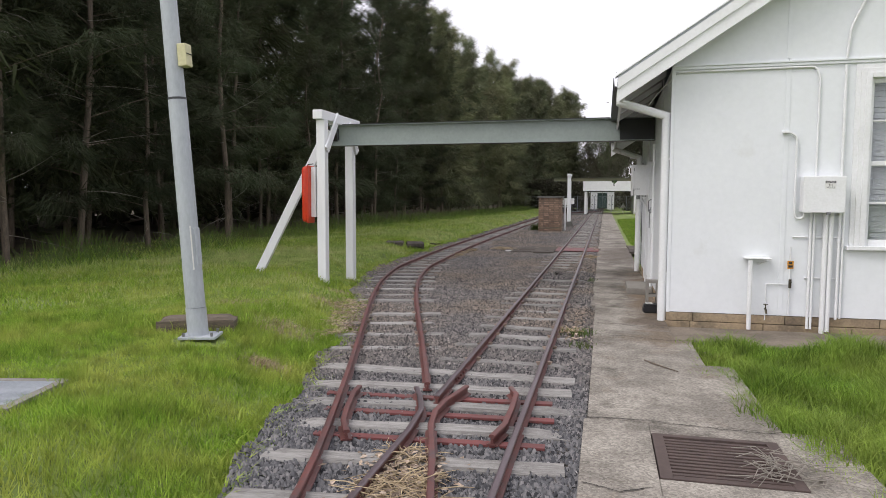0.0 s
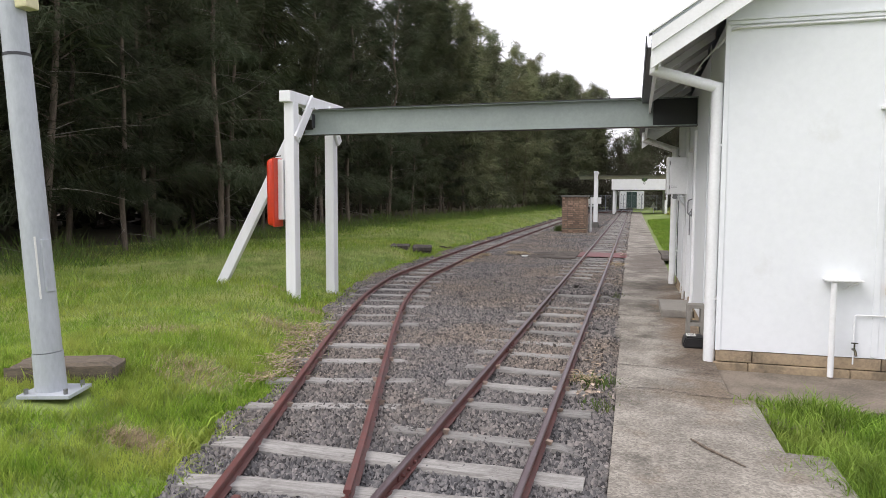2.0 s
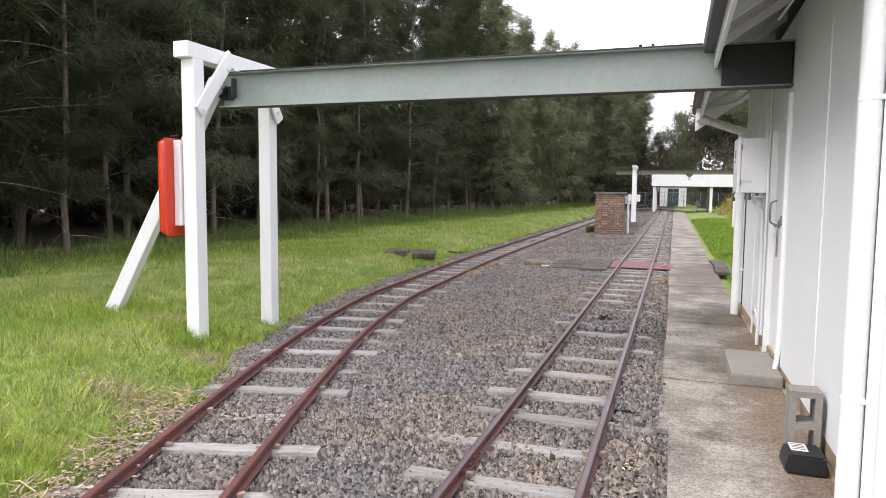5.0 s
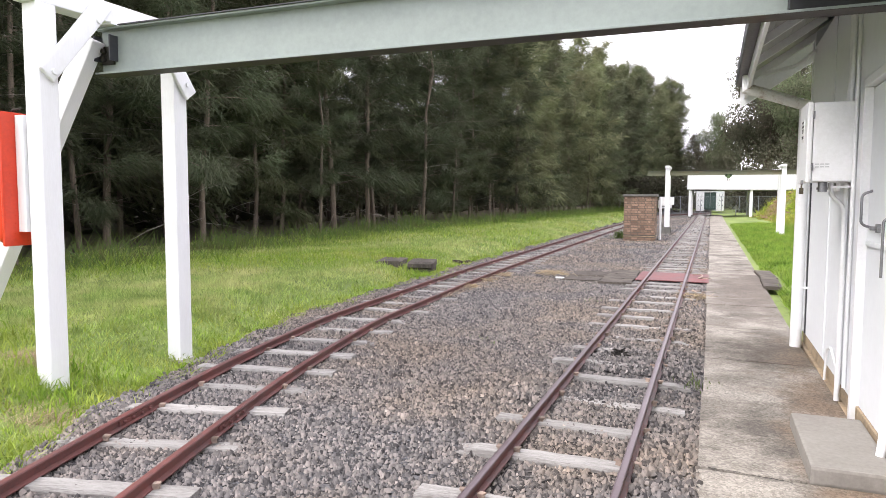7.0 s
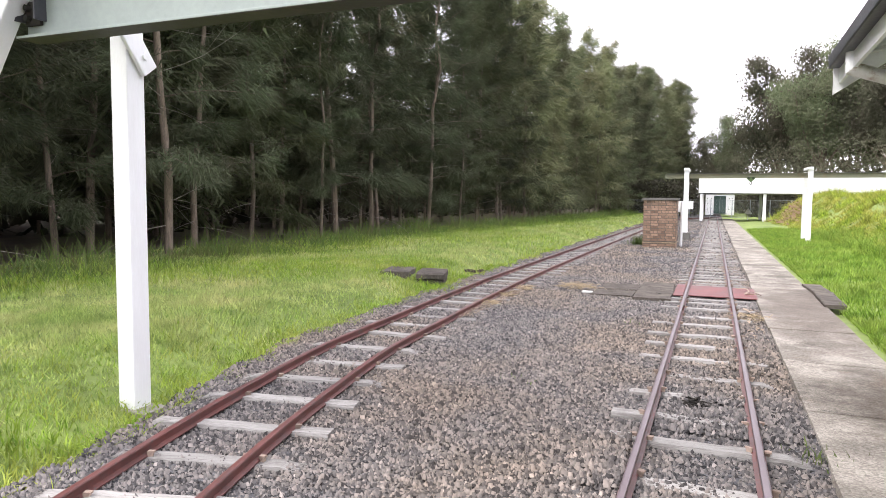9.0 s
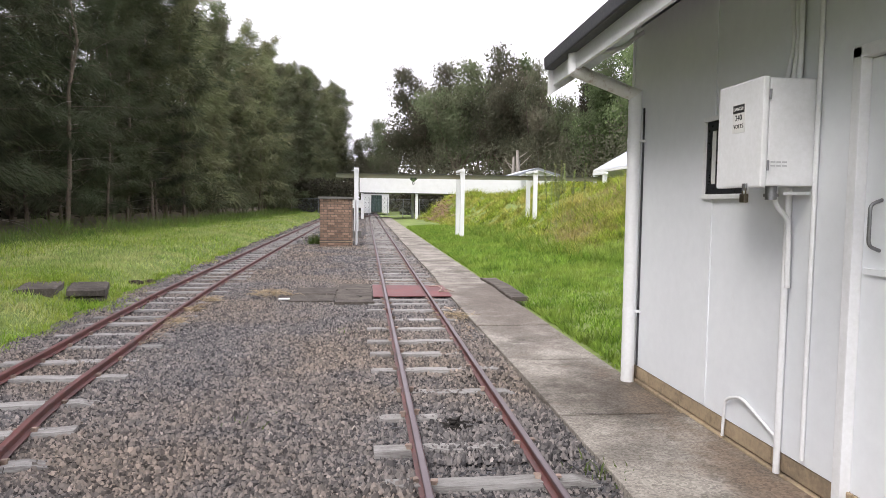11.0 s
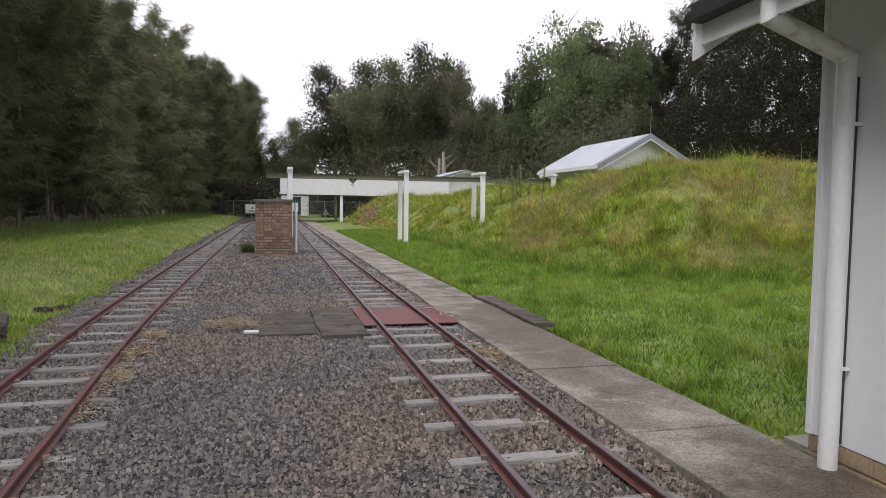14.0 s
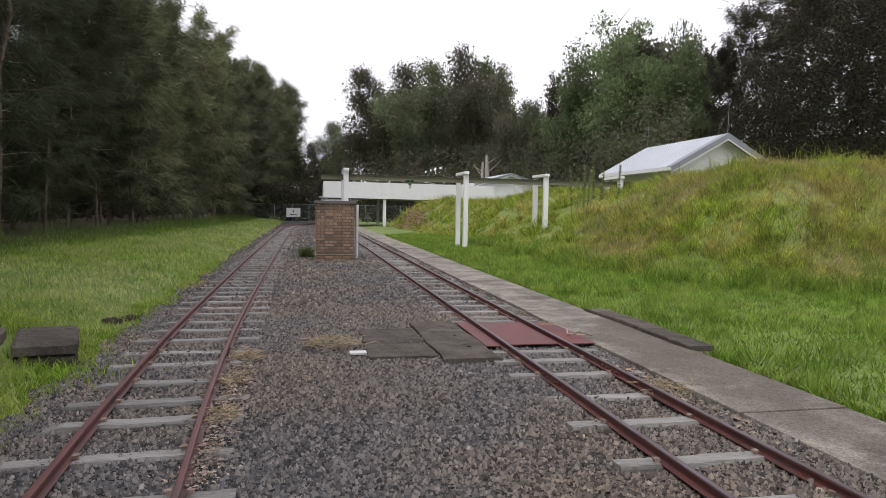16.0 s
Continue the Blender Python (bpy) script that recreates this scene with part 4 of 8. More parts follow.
m = Matrix.Translation((-3.82, 3.29, z)) @ Matrix.Rotation(radians(13), 4, "Z")
bm = bmesh.new()
for a in ((-0.45, 0.35, -0.36, -0.29), (-0.45, 0.35, 0.26, 0.33), (0.28, 0.35, -0.29, 0.26), (-0.45, -0.38, -0.29, 0.26)):
    box(*a, -0.12, 0.012, bm, 0.004, m)
part("surround", bm, M_STEP, lid)
bm = bmesh.new()
for k in range(22):
    box(-0.38, 0.28, -0.285 + 0.0255 * k, -0.279 + 0.0255 * k, -0.025, 0.01, bm, 0, m)
for k in range(12):
    box(-0.37 + 0.056 * k, -0.362 + 0.056 * k, -0.29, 0.26, -0.012, 0.006, bm, 0, m)
part("mesh", bm, M_GALV, lid)

# ---- white weatherboard store with sheet walls ----
WX, WY0, WY1, WX1 = 0.84, 8.06, 14.07, 6.34
RX = 0.5 * (WX + WX1)
SLOPE = 0.65
EAVE_X, EAVE_Z = 0.25, 2.8625


def fall(y):
    """The old roof has settled towards its far end."""
    return 0.03 - 0.16 * (y - 7.76) / 6.66


def roof_z(x):
    return EAVE_Z + SLOPE * (min(x, 2 * RX - x) - EAVE_X)


store = thing("building", (RX, 11, 0), "white sheet-clad store with gabled roof and tan block footing", "building")
WIN = (2.895, 4.355, 0.985, 2.82)
DOOR = (10.69, 11.45, 0.15, 2.12)
T = 0.11


def wall_z(x):
    return roof_z(x) - 0.1


def gable_piece(x0, x1, z0, top, y0, y1):
    """A strip of gable wall whose top follows the roof when top is None."""
    pts = [(x0, z0), (x1, z0)]
    if top is None:
        pts.append((x1, wall_z(x1)))
        if x0 < RX < x1:
            pts.append((RX, wall_z(RX)))
        pts.append((x0, wall_z(x0)))
    else:
        pts += [(x1, top), (x0, top)]
    return prism(pts, y0, y1)


# near gable wall, with the window opening left free
for args in ((WX, 2.07, 0.17, None), (2.0735, WIN[0], 0.17, None), (WIN[0], WIN[1], 0.17, WIN[2]), (WIN[0], WIN[1], WIN[3], None), (WIN[1], WX1, 0.17, None)):
    part("wall", gable_piece(*args, WY0, WY0 + T), M_WALL, store)
# side wall towards the track, with the doorway left free
for y0, y1, z0, z1 in ((WY0 + T, 9.3, 0.17, 2.92), (9.303, DOOR[0] - 0.06, 0.17, 2.92), (DOOR[0] - 0.06, DOOR[1] + 0.06, DOOR[3] + 0.06, 2.92), (DOOR[1] + 0.06, 12.76, 0.17, 2.92), (12.763, WY1 - T, 0.17, 2.92)):
    part("wall", box(WX, WX + T, y0, y1, z0, z1 + 0.08), M_WALL, store)
part("wall", box(WX1 - T, WX1, WY0 + T, WY1 - T, 0.17, 3.0), M_WALL, store)
part("wall", gable_piece(WX, WX1, 0.17, None, WY1 - T, WY1), M_WALL, store)
# corner and joint strips
for y in (9.3, 12.76):
    part("cover_strip", box(WX - 0.008, WX, y - 0.03, y + 0.03, 0.18, 3.1, None, 0.003), M_WALL, store)
part("cover_strip", box(2.045, 2.095, WY0 - 0.008, WY0, 0.18, 2.985, None, 0.003), M_WALL, store)
part("cover_strip", box(2.045, 2.095, WY0 - 0.008, WY0, 3.045, wall_z(2.05), None, 0.003), M_WALL, store)
part("corner_strip", box(WX - 0.01, WX + 0.03, WY0 - 0.01, WY0 + 0.03, 0.165, 3.1, None, 0.004), M_WALL, store)
part("corner_strip", box(WX - 0.01, WX + 0.03, WY1 - 0.03, WY1 + 0.01, 0.165, 3.1, None, 0.004), M_WALL, store)
part("belt_moulding", box(WX, WX1, WY0 - 0.022, WY0, 2.985, 3.018, None, 0.005), M_WALL, store)
part("belt_moulding", box(WX, WX1, WY0 - 0.035, WY0, 3.018, 3.04, None, 0.004), M_WALL, store)
# interior floor and ceiling close the room
part("floor", box(WX + T, WX1 - T, WY0 + T, WY1 - T, 0.12, 0.15), M_STEP, store)
part("ceiling", box(WX + T, WX1 - T, WY0 + T, WY1 - T, 2.86, 2.88), M_LINING, store)

# block footing: courses of separate blocks with dark joints
for a in ((WX + 0.02, WX1 - 0.02, WY0 + 0.02, WY0 + 0.3, -0.1, 0.165), (WX + 0.02, WX + 0.3, WY0 + 0.3, WY1 - 0.3, -0.1, 0.165), (WX + 0.02, WX1 - 0.02, WY1 - 0.3, WY1 - 0.02, -0.1, 0.165)):
    part("footing_core", box(*a), M_JOINT, store)
rng = random.Random(3)
for course, (z0, z1) in enumerate(((-0.06, 0.058), (0.066, 0.163))):
    out = -0.022 if course == 0 else 0.0
    x = WX - 0.005 + out
    while x < WX1:
        w = rng.uniform(0.7, 1.1) if x > WX + 0.1 else (0.3 if course else 0.29)
        part("block", box(x + 0.004, min(x + w, WX1) - 0.004, WY0 + 0.004 + out, WY0 + 0.1, z0, z1, None, 0.006), M_SANDSTONE, store)
        x += w
    y = WY0 + 0.105
    while y < WY1:
        w = rng.uniform(0.42, 0.62)
        part("block", box(WX + 0.004 + out, WX + 0.1, y + 0.004, min(y + w, WY1) - 0.004, z0, z1, None, 0.006), M_SANDSTONE, store)
        y += w

# ---- roof ----
ROOF_Y0, ROOF_Y1 = 7.76, 14.46
for side in (0, 1):
    a = [(EAVE_X - 0.03, EAVE_Z - 0.013), (RX, roof_z(RX))]
    pts = [(a[0][0], a[0][1]), (a[1][0], a[1][1]), (a[1][0], a[1][1] + 0.03), (a[0][0], a[0][1] + 0.03)]
    if side:
        pts = [(2 * RX - x, z) for x, z in pts]
    bm = prism(pts, ROOF_Y0 + 0.02, ROOF_Y1 - 0.02)
    roof = part("roof", bm, M_ROOF, store, "pale corrugated roof sheet")
    if side == 0:
        n = 46
        for k in range(n):
            y = ROOF_Y0 + 0.05 + (ROOF_Y1 - ROOF_Y0 - 0.1) * k / (n - 1)
            part("rib", tube([(EAVE_X - 0.03, y, EAVE_Z + 0.018), (RX, y, roof_z(RX) + 0.032)], 0.014, 5), M_ROOF, roof)
# lining boards under the eaves and the gable ends
for k in range(6):
    x0 = EAVE_X + 0.035 + k * 0.0925
    x1 = x0 + 0.088
    pts = [(x0, roof_z(x0) - 0.1), (x1, roof_z(x1) - 0.1), (x1, roof_z(x1) - 0.08), (x0, roof_z(x0) - 0.08)]
    part("lining_board", prism(pts, ROOF_Y0 + 0.03, ROOF_Y1 - 0.03), M_LINING, store)
for y0, y1 in ((ROOF_Y0 + 0.03, WY0), (WY1, ROOF_Y1 - 0.03)):
    for s in (0, 1):
        pts = [(WX, roof_z(WX) - 0.075), (RX, roof_z(RX) - 0.075), (RX, roof_z(RX) - 0.055), (WX, roof_z(WX) - 0.055)]
        if s:
            pts = [(2 * RX - x, z) for x, z in pts]
        part("lining_board", prism(pts, y0, y1), M_LINING, store)
# barge boards in two steps, with a plumb-cut foot
for y, out in ((ROOF_Y0, -1), (ROOF_Y1, 1)):
    for s in (0, 1):
        for d0, d1, t, back in ((0.0, -0.115, 0.045, 0.0), (-0.115, -0.265 if out < 0 else -0.31, 0.03, 0.02)):
            x0 = EAVE_X - 0.035
            pts = [(x0, roof_z(x0) + d1), (RX, roof_z(RX) + d1), (RX, roof_z(RX) + d0), (x0, roof_z(x0) + d0)]
            if s:
                pts = [(2 * RX - x, z) for x, z in pts]
            part("barge_board", prism(pts, y - out * back, y - out * (back + t)), M_TRIM, store, "white stepped barge board")
for s in (0, 1):
    pts = [(EAVE_X - 0.06, roof_z(EAVE_X - 0.06) + 0.031), (RX, roof_z(RX) + 0.031), (RX, roof_z(RX) + 0.045), (EAVE_X - 0.06, roof_z(EAVE_X - 0.06) + 0.045)]
    if s:
        pts = [(2 * RX - x, z) for x, z in pts]
    part("verge_cap", prism(pts, ROOF_Y0 - 0.01, ROOF_Y0 + 0.1), M_TRIM, store)
    part("verge_cap", prism(pts, ROOF_Y1 - 0.1, ROOF_Y1 + 0.01), M_EAVE, store)
# fascia and dark gutter
part("fascia", box(EAVE_X + 0.005, EAVE_X + 0.03, ROOF_Y0 + 0.045, ROOF_Y1 - 0.045, EAVE_Z - 0.24, EAVE_Z - 0.02), M_TRIM, store)
GUT = [(-0.04, 0.0), (0.055, 0.0), (0.055, 0.1), (0.05, 0.1), (0.05, 0.006), (-0.035, 0.006), (-0.045, 0.1), (-0.052, 0.1), (-0.046, 0.012)]
part("gutter", prism([(EAVE_X - 0.03 + u, EAVE_Z - 0.115 + w) for u, w in GUT], ROOF_Y0 + 0.03, ROOF_Y1 - 0.05), M_EAVE, store, "dark painted gutter along the eave")
# rafters under the eave
for k in range(9):
    y = 8.25 + k * 0.72
    pts = [(EAVE_X + 0.035, roof_z(EAVE_X + 0.035) - 0.17), (WX - 0.002, roof_z(WX) - 0.17), (WX - 0.002, roof_z(WX) - 0.08), (EAVE_X + 0.035, roof_z(EAVE_X + 0.035) - 0.08)]
    part("rafter", prism(pts, y - 0.02, y + 0.02), M_TRIM, store)


for ob in [c for c in store.children] + [c for roof in store.children for c in roof.children]:
    kind = ob.name.split(".")[0]
    for v in ob.data.vertices:
        if kind in ("roof", "rib", "lining_board", "barge_board", "verge_cap", "fascia", "gutter", "rafter") or (kind in ("wall", "cover_strip", "corner_strip") and v.co.z > 2.9):
            v.co.z += fall(v.co.y)


# ---- downpipes ----
def mitred(points, radius, sides, first, last):
    """Straight pipe lengths between the points first to last, cut to mitres where they meet."""
    pts = [Vector(p) for p in points]
    bm = bmesh.new()
    for i in range(first, last):
        d = (pts[i + 1] - pts[i]).normalized()
        up = Vector((0, 1, 0))
        side = d.cross(up)
        rings = []
        for k in (i, i + 1):
            before = (pts[k] - pts[k - 1]).normalized() if k else d
            after = (pts[k + 1] - pts[k]).normalized() if k + 1 < len(pts) else d
            cut = (before + after).normalized()
            ring = []
            for q in range(sides):
                a = 2 * math.pi * q / sides
                v = radius * (math.cos(a) * side + math.sin(a) * up)
                ring.append(bm.verts.new(pts[k] + v - d * (v.dot(cut) / d.dot(cut))))
            rings.append(ring)
        for q in range(sides):
            f = bm.faces.new((rings[0][q], rings[0][(q + 1) % sides], rings[1][(q + 1) % sides], rings[1][q]))
            f.smooth = True
        if i + 2 == len(pts):
            bm.faces.new([bm.verts.new(v.co) for v in rings[1]])
    bmesh.ops.recalc_face_normals(bm, faces=bm.faces[:])
    return bm


def downpipe(y, bottom, lab, x, radius, elbow, offset):
    ob = thing("downpipe", (0.77, y, 0.05), lab, "downpipe", "downpipes of the store")
    top, eave = EAVE_X + 0.01, EAVE_Z + fall(y)
    pts = [(top, y, eave - 0.1), (top, y, eave - 0.24), (x, y, elbow), (x, y, bottom)]
    part("outlet", mitred(pts, radius, 18, 0, 1), M_TRIM, ob)
    part("offset", mitred(pts, radius, 18, 1, 2), offset, ob, "slanting length with rust along its joint" if offset is not M_TRIM else "")
    part("pipe", mitred(pts, radius, 18, 2, 3), M_TRIM, ob)
    for z in (0.62, 1.97):
        bm = tube([(x, y, z - 0.012), (x, y, z + 0.012)], radius + 0.0025, 18)
        box(x + radius * 0.6, WX, y - 0.045, y - 0.033, z - 0.01, z + 0.01, bm)
        part("bracket", bm, M_TRIM, ob)
    # the shaded gap behind the pipe, drawn as a thin dark strip on the wall
    part("packing", box(WX - 0.014, WX - 0.001, y - 0.012, y - 0.002, bottom + 0.15, elbow - 0.1), M_EAVE, ob, "thin dark strip painting the shade between pipe and wall")


RUSTED = surface("white_paint_with_rust", (0.76, 0.76, 0.74), (0.66, 0.65, 0.61), rough=0.45, big=2.5, fine=40, bump=0.08, dist=0.002, stain=(0.24, 0.11, 0.045), stain_scale=9.0, stain_at=0.6)
downpipe(8.12, 0.04, "white painted round downpipe with an angled offset", 0.785, 0.05, 2.473, M_TRIM)
downpipe(13.83, 0.03, "white painted round downpipe with rust marks at its bend", 0.76, 0.052, 2.33, RUSTED)


# ---- door, step and fittings on the side wall ----
d0, d1, dz0, dz1 = DOOR
door = thing("door_1", (WX, 0.5 * (d0 + d1), dz0), "white painted flush timber door with a pull handle", "door", kind="structure")
part("leaf", box(WX + 0.02, WX + 0.06, d0, d1, dz0, dz1, None, 0.004), M_WALL, door)
for y0, y1 in ((d0 - 0.058, d0 - 0.003), (d1 + 0.003, d1 + 0.058)):
    part("jamb", box(WX - 0.03, WX + 0.1, y0, y1, 0.03, dz1 + 0.055, None, 0.005), M_TRIM, door)
part("head", box(WX - 0.03, WX + 0.1, d0 - 0.058, d1 + 0.058, dz1 + 0.004, dz1 + 0.058, None, 0.005), M_TRIM, door)
part("rail_strip", box(WX + 0.008, WX + 0.02, d0 + 0.02, d1 - 0.02, 1.17, 1.2, None, 0.003), M_WALL, door)
part("pull_handle", tube(bend([(WX + 0.02, d1 - 0.1, 1.5), (WX - 0.035, d1 - 0.1, 1.48), (WX - 0.035, d1 - 0.1, 1.3), (WX + 0.02, d1 - 0.1, 1.28)], 0.03), 0.008, 8), M_STEEL, door, "bent steel pull handle")
bm = box(WX + 0.0, WX + 0.02, d1 - 0.35, d1 - 0.3, 1.26, 1.31, None, 0.004)
tube([(WX - 0.03, d1 - 0.325, 1.285), (WX + 0.01, d1 - 0.325, 1.285)], 0.012, 10, bm)
part("lock", bm, M_STEEL, door, "small steel lock")
bm = tube(bend([(WX - 0.03, d0 - 0.03, 1.36), (WX - 0.06, d0 - 0.03, 1.34), (WX - 0.06, d0 - 0.03, 1.05)], 0.03), 0.007, 8)
box(WX - 0.045, WX - 0.03, d0 - 0.055, d0 - 0.005, 1.3, 1.38, bm, 0.003)
part("hook", bm, M_STEEL, door, "steel door hook hanging on the jamb")

step = thing("door_step", (0.63, 10.85, 0.05), "low pale concrete step in front of the door", "step")
part("slab", box(0.46, 0.835, 10.33, 11.235, 0.045, 0.145, None, 0.018), M_STEP, step)

# hollow concrete block leaning on its end against the wall
blk = thing("concrete_block", (0.72, 8.93, 0.05), "hollow grey concrete block standing on end by the wall", "concrete block")
XS, ZS = (0.645, 0.68, 0.775, 0.81), (0.05, 0.085, 0.225, 0.26, 0.405, 0.44)
bm = bmesh.new()
grid = {(s, i, k): bm.verts.new((XS[i], 8.84 if s == 0 else 8.99, ZS[k])) for s in (0, 1) for i in range(4) for k in range(6)}


def solid(i, k):
    return 0 <= i < 3 and 0 <= k < 5 and not (i == 1 and k in (1, 3))


for i in range(3):
    for k in range(5):
        if solid(i, k):
            for s in (0, 1):
                bm.faces.new([grid[s, i, k], grid[s, i + 1, k], grid[s, i + 1, k + 1], grid[s, i, k + 1]])
            for p, q, di, dk in (((i, k), (i + 1, k), 0, -1), ((i, k + 1), (i + 1, k + 1), 0, 1), ((i, k), (i, k + 1), -1, 0), ((i + 1, k), (i + 1, k + 1), 1, 0)):
                if not solid(i + di, k + dk):
                    bm.faces.new([grid[0, p[0], p[1]], grid[0, q[0], q[1]], grid[1, q[0], q[1]], grid[1, p[0], p[1]]])
bmesh.ops.recalc_face_normals(bm, faces=bm.faces[:])
part("block", bm, M_STEP, blk)
bait = thing("bait_box", (0.7, 8.7, 0.05), "black plastic bait box with a white label on the path", "box")
bm = bmesh.new()
pts = [(0.60, 0.055), (0.80, 0.055), (0.81, 0.085), (0.79, 0.16), (0.62, 0.16), (0.595, 0.085)]
prism(pts, 8.58, 8.8, bm)
bmesh.ops.bevel(bm, geom=bm.edges[:], offset=0.012, segments=2, affect="EDGES")
body = part("body", bm, M_BLACK, bait)
part("label", box(0.635, 0.72, 8.66, 8.78, 0.158, 0.1625), M_PAPER, body, "white printed label")
bm = bmesh.new()
for k in range(4):
    box(0.645, 0.71, 8.68 + 0.024 * k, 8.688 + 0.024 * k, 0.1627, 0.1634, bm)
part("print", bm, M_INK, body, "lines of unreadable print")


# ---- switch boxes ----
def padlock(at, parent):
    x, y, z = at
    bm = box(x - 0.012, x + 0.012, y - 0.022, y + 0.022, z - 0.055, z - 0.012, None, 0.004)
    tube(bend([(x, y - 0.014, z - 0.015), (x, y - 0.014, z + 0.02), (x, y + 0.014, z + 0.02), (x, y + 0.014, z - 0.015)], 0.012), 0.004, 6, bm)
    part("padlock", bm, M_BRASS, parent, "dark brass padlock")


mb = thing("switch_box", (0.7, 12.0, 1.8), "white painted steel switch box with a danger label on the wall", "switch box")
part("cabinet", box(0.582, WX, 11.76, 12.16, 1.567, 2.088, None, 0.01), M_TRIM, mb)
lid = part("lid", box(0.546, 0.58, 11.755, 12.165, 1.56, 2.094, None, 0.01), M_TRIM, mb)
sign = part("danger_label", box(0.543, 0.546, 11.905, 12.015, 1.84, 1.985), M_PAPER, lid, "white danger label with black lettering")
part("label_band", box(0.5415, 0.5432, 11.909, 12.011, 1.94, 1.981), M_INK, sign)
FACE_X = Matrix.Rotation(radians(-90), 4, "Z") @ Matrix.Rotation(radians(90), 4, "X")
letters("DANGER", 0.023, (0.541, 11.96, 1.96), FACE_X, M_PAPER, sign)
letters("240", 0.042, (0.5425, 11.96, 1.915), FACE_X, M_INK, sign)
letters("VOLTS", 0.03, (0.5425, 11.96, 1.872), FACE_X, M_INK, sign)
FADED = surface("faded_grey_print", (0.4, 0.41, 0.42), (0.5, 0.51, 0.52), rough=0.6, bump=0)
bm = bmesh.new()
for k in range(2):
    for q in range(3):
        box(0.6 + 0.03 * q, 0.624 + 0.03 * q, 11.758, 11.7597, 1.66 + 0.018 * k, 1.668 + 0.018 * k, bm)
part("print", bm, FADED, mb, "two lines of faded unreadable print")
for z in (1.64, 1.98):
    part("hinge", tube([(0.583, 11.754, z), (0.583, 11.754, z + 0.05)], 0.006, 8), M_STEEL, mb)
part("hasp", box(0.533, 0.546, 11.86, 11.89, 1.545, 1.58, None, 0.002), M_STEEL, lid)
padlock((0.538, 11.875, 1.54), lid)
bm = tube(bend([(0.72, 11.9, 1.57), (0.72, 11.9, 1.48), (0.8, 11.9, 1.4), (0.81, 11.9, 1.05)], 0.04), 0.014, 8)
part("conduit_elbow", bm, M_TRIM, mb)
bm = tube([(0.66, 11.84, 1.567), (0.66, 11.84, 1.5)], 0.028, 12)
tube([(0.66, 11.84, 1.53), (0.66, 11.84, 1.515)], 0.036, 12, bm)
part("cable_gland", bm, M_STEEL, mb, "dull metal cable gland under the box")
part("stay", box(0.7, WX, 11.8, 11.82, 1.525, 1.54), M_TRIM, mb, "flat steel stay under the box")


def conduit(points, radius, lab="white painted conduit run on the wall", group="conduits on the store"):
    ob = thing("conduit", points[-1], lab, "conduit", group)
    part("pipe", tube(bend(points, 0.06), radius, 8), M_TRIM, ob)
    return ob


conduit([(0.815, 11.93, 1.56), (0.815, 11.93, 0.06)], 0.018)
conduit([(0.822, 11.74, 2.7), (0.822, 11.74, 0.2)], 0.012)
for k, y in enumerate((11.98, 12.03, 12.09)):
    conduit([(0.81, y - 0.1, 2.085), (0.815, y - 0.1 - 0.03 * k, 2.3), (0.82, y - 0.08, 2.75)], 0.014)
conduit([(0.825, 10.62, 2.35), (0.825, 10.62, 0.3), (0.80, 10.6, 0.08)], 0.022)
conduit([(0.815, 12.47, 0.07), (0.822, 12.47, 0.3), (0.822, 12.3, 0.36), (0.822, 11.95, 0.24)], 0.0095)
conduit([(0.40, 13.98, 2.66), (0.70, 13.93, 2.72), (0.80, 13.9, 2.82), (1.6, 13.9, 3.14)], 0.018)
conduit([(0.828, 8.2, 2.9), (0.7, 8.7, 2.8), (0.62, 9.9, 2.75)], 0.009)

# number board, its figures as plain bars
nb = thing("number_board", (WX, 12.59, 1.765), "black board with white bars in a white wooden frame", "sign")
part("board", box(WX - 0.014, WX, 12.36, 12.805, 1.54, 2., None, 0.002), M_BOARD, nb)
bm = bmesh.new()
for a in ((12.33, 12.84, 2., 2.03), (12.33, 12.84, 1.51, 1.54)):
    box(WX - 0.024, WX, a[0], a[1], a[2], a[3], bm, 0.003)
for a in ((12.805, 12.838, 1.542, 1.998), (12.33, 12.36, 1.542, 1.998)):
    box(WX - 0.022, WX, a[0], a[1], a[2], a[3], bm, 0.003)
part("frame", bm, M_TRIM, nb)
for y0, y1 in ((12.69, 12.735), (12.57, 12.625), (12.42, 12.475)):
    part("bar", box(WX - 0.0165, WX - 0.014, y0, y1, 1.605, 1.935), M_PAPER, nb)

# ---- fittings on the gable wall ----
y = WY0
gable = []
sb = thing("switch_box", (2.44, 8.0, 1.55), "white painted electrical box with a danger label", "switch box")
part("cabinet", box(2.19, 2.60, y - 0.15, y, 1.345, 1.735, None, 0.012), M_TRIM, sb)
lid = part("lid", box(2.183, 2.607, y - 0.178, y - 0.152, 1.338, 1.742, None, 0.012), M_TRIM, sb)
notice = part("danger_label", box(2.395, 2.505, y - 0.1795, y - 0.178, 1.6, 1.69), M_PAPER, lid, "white label with black lettering")
part("label_band", box(2.398, 2.502, y - 0.181, y - 0.1795, 1.662, 1.687), M_INK, notice, "black strip of the label")
FACE_Y = Matrix.Rotation(radians(90), 4, "X")
letters("DANGER", 0.021, (2.45, y - 0.181, 1.674), FACE_Y, M_PAPER, notice)
letters("415", 0.03, (2.45, y - 0.1795, 1.643), FACE_Y, M_INK, notice)
letters("VOLTS", 0.027, (2.45, y - 0.1795, 1.615), FACE_Y, M_INK, notice)
bm = box(2.42, 2.46, y - 0.2, y - 0.165, 1.318, 1.345, None, 0.003)
part("latch", bm, M_STEEL, sb)
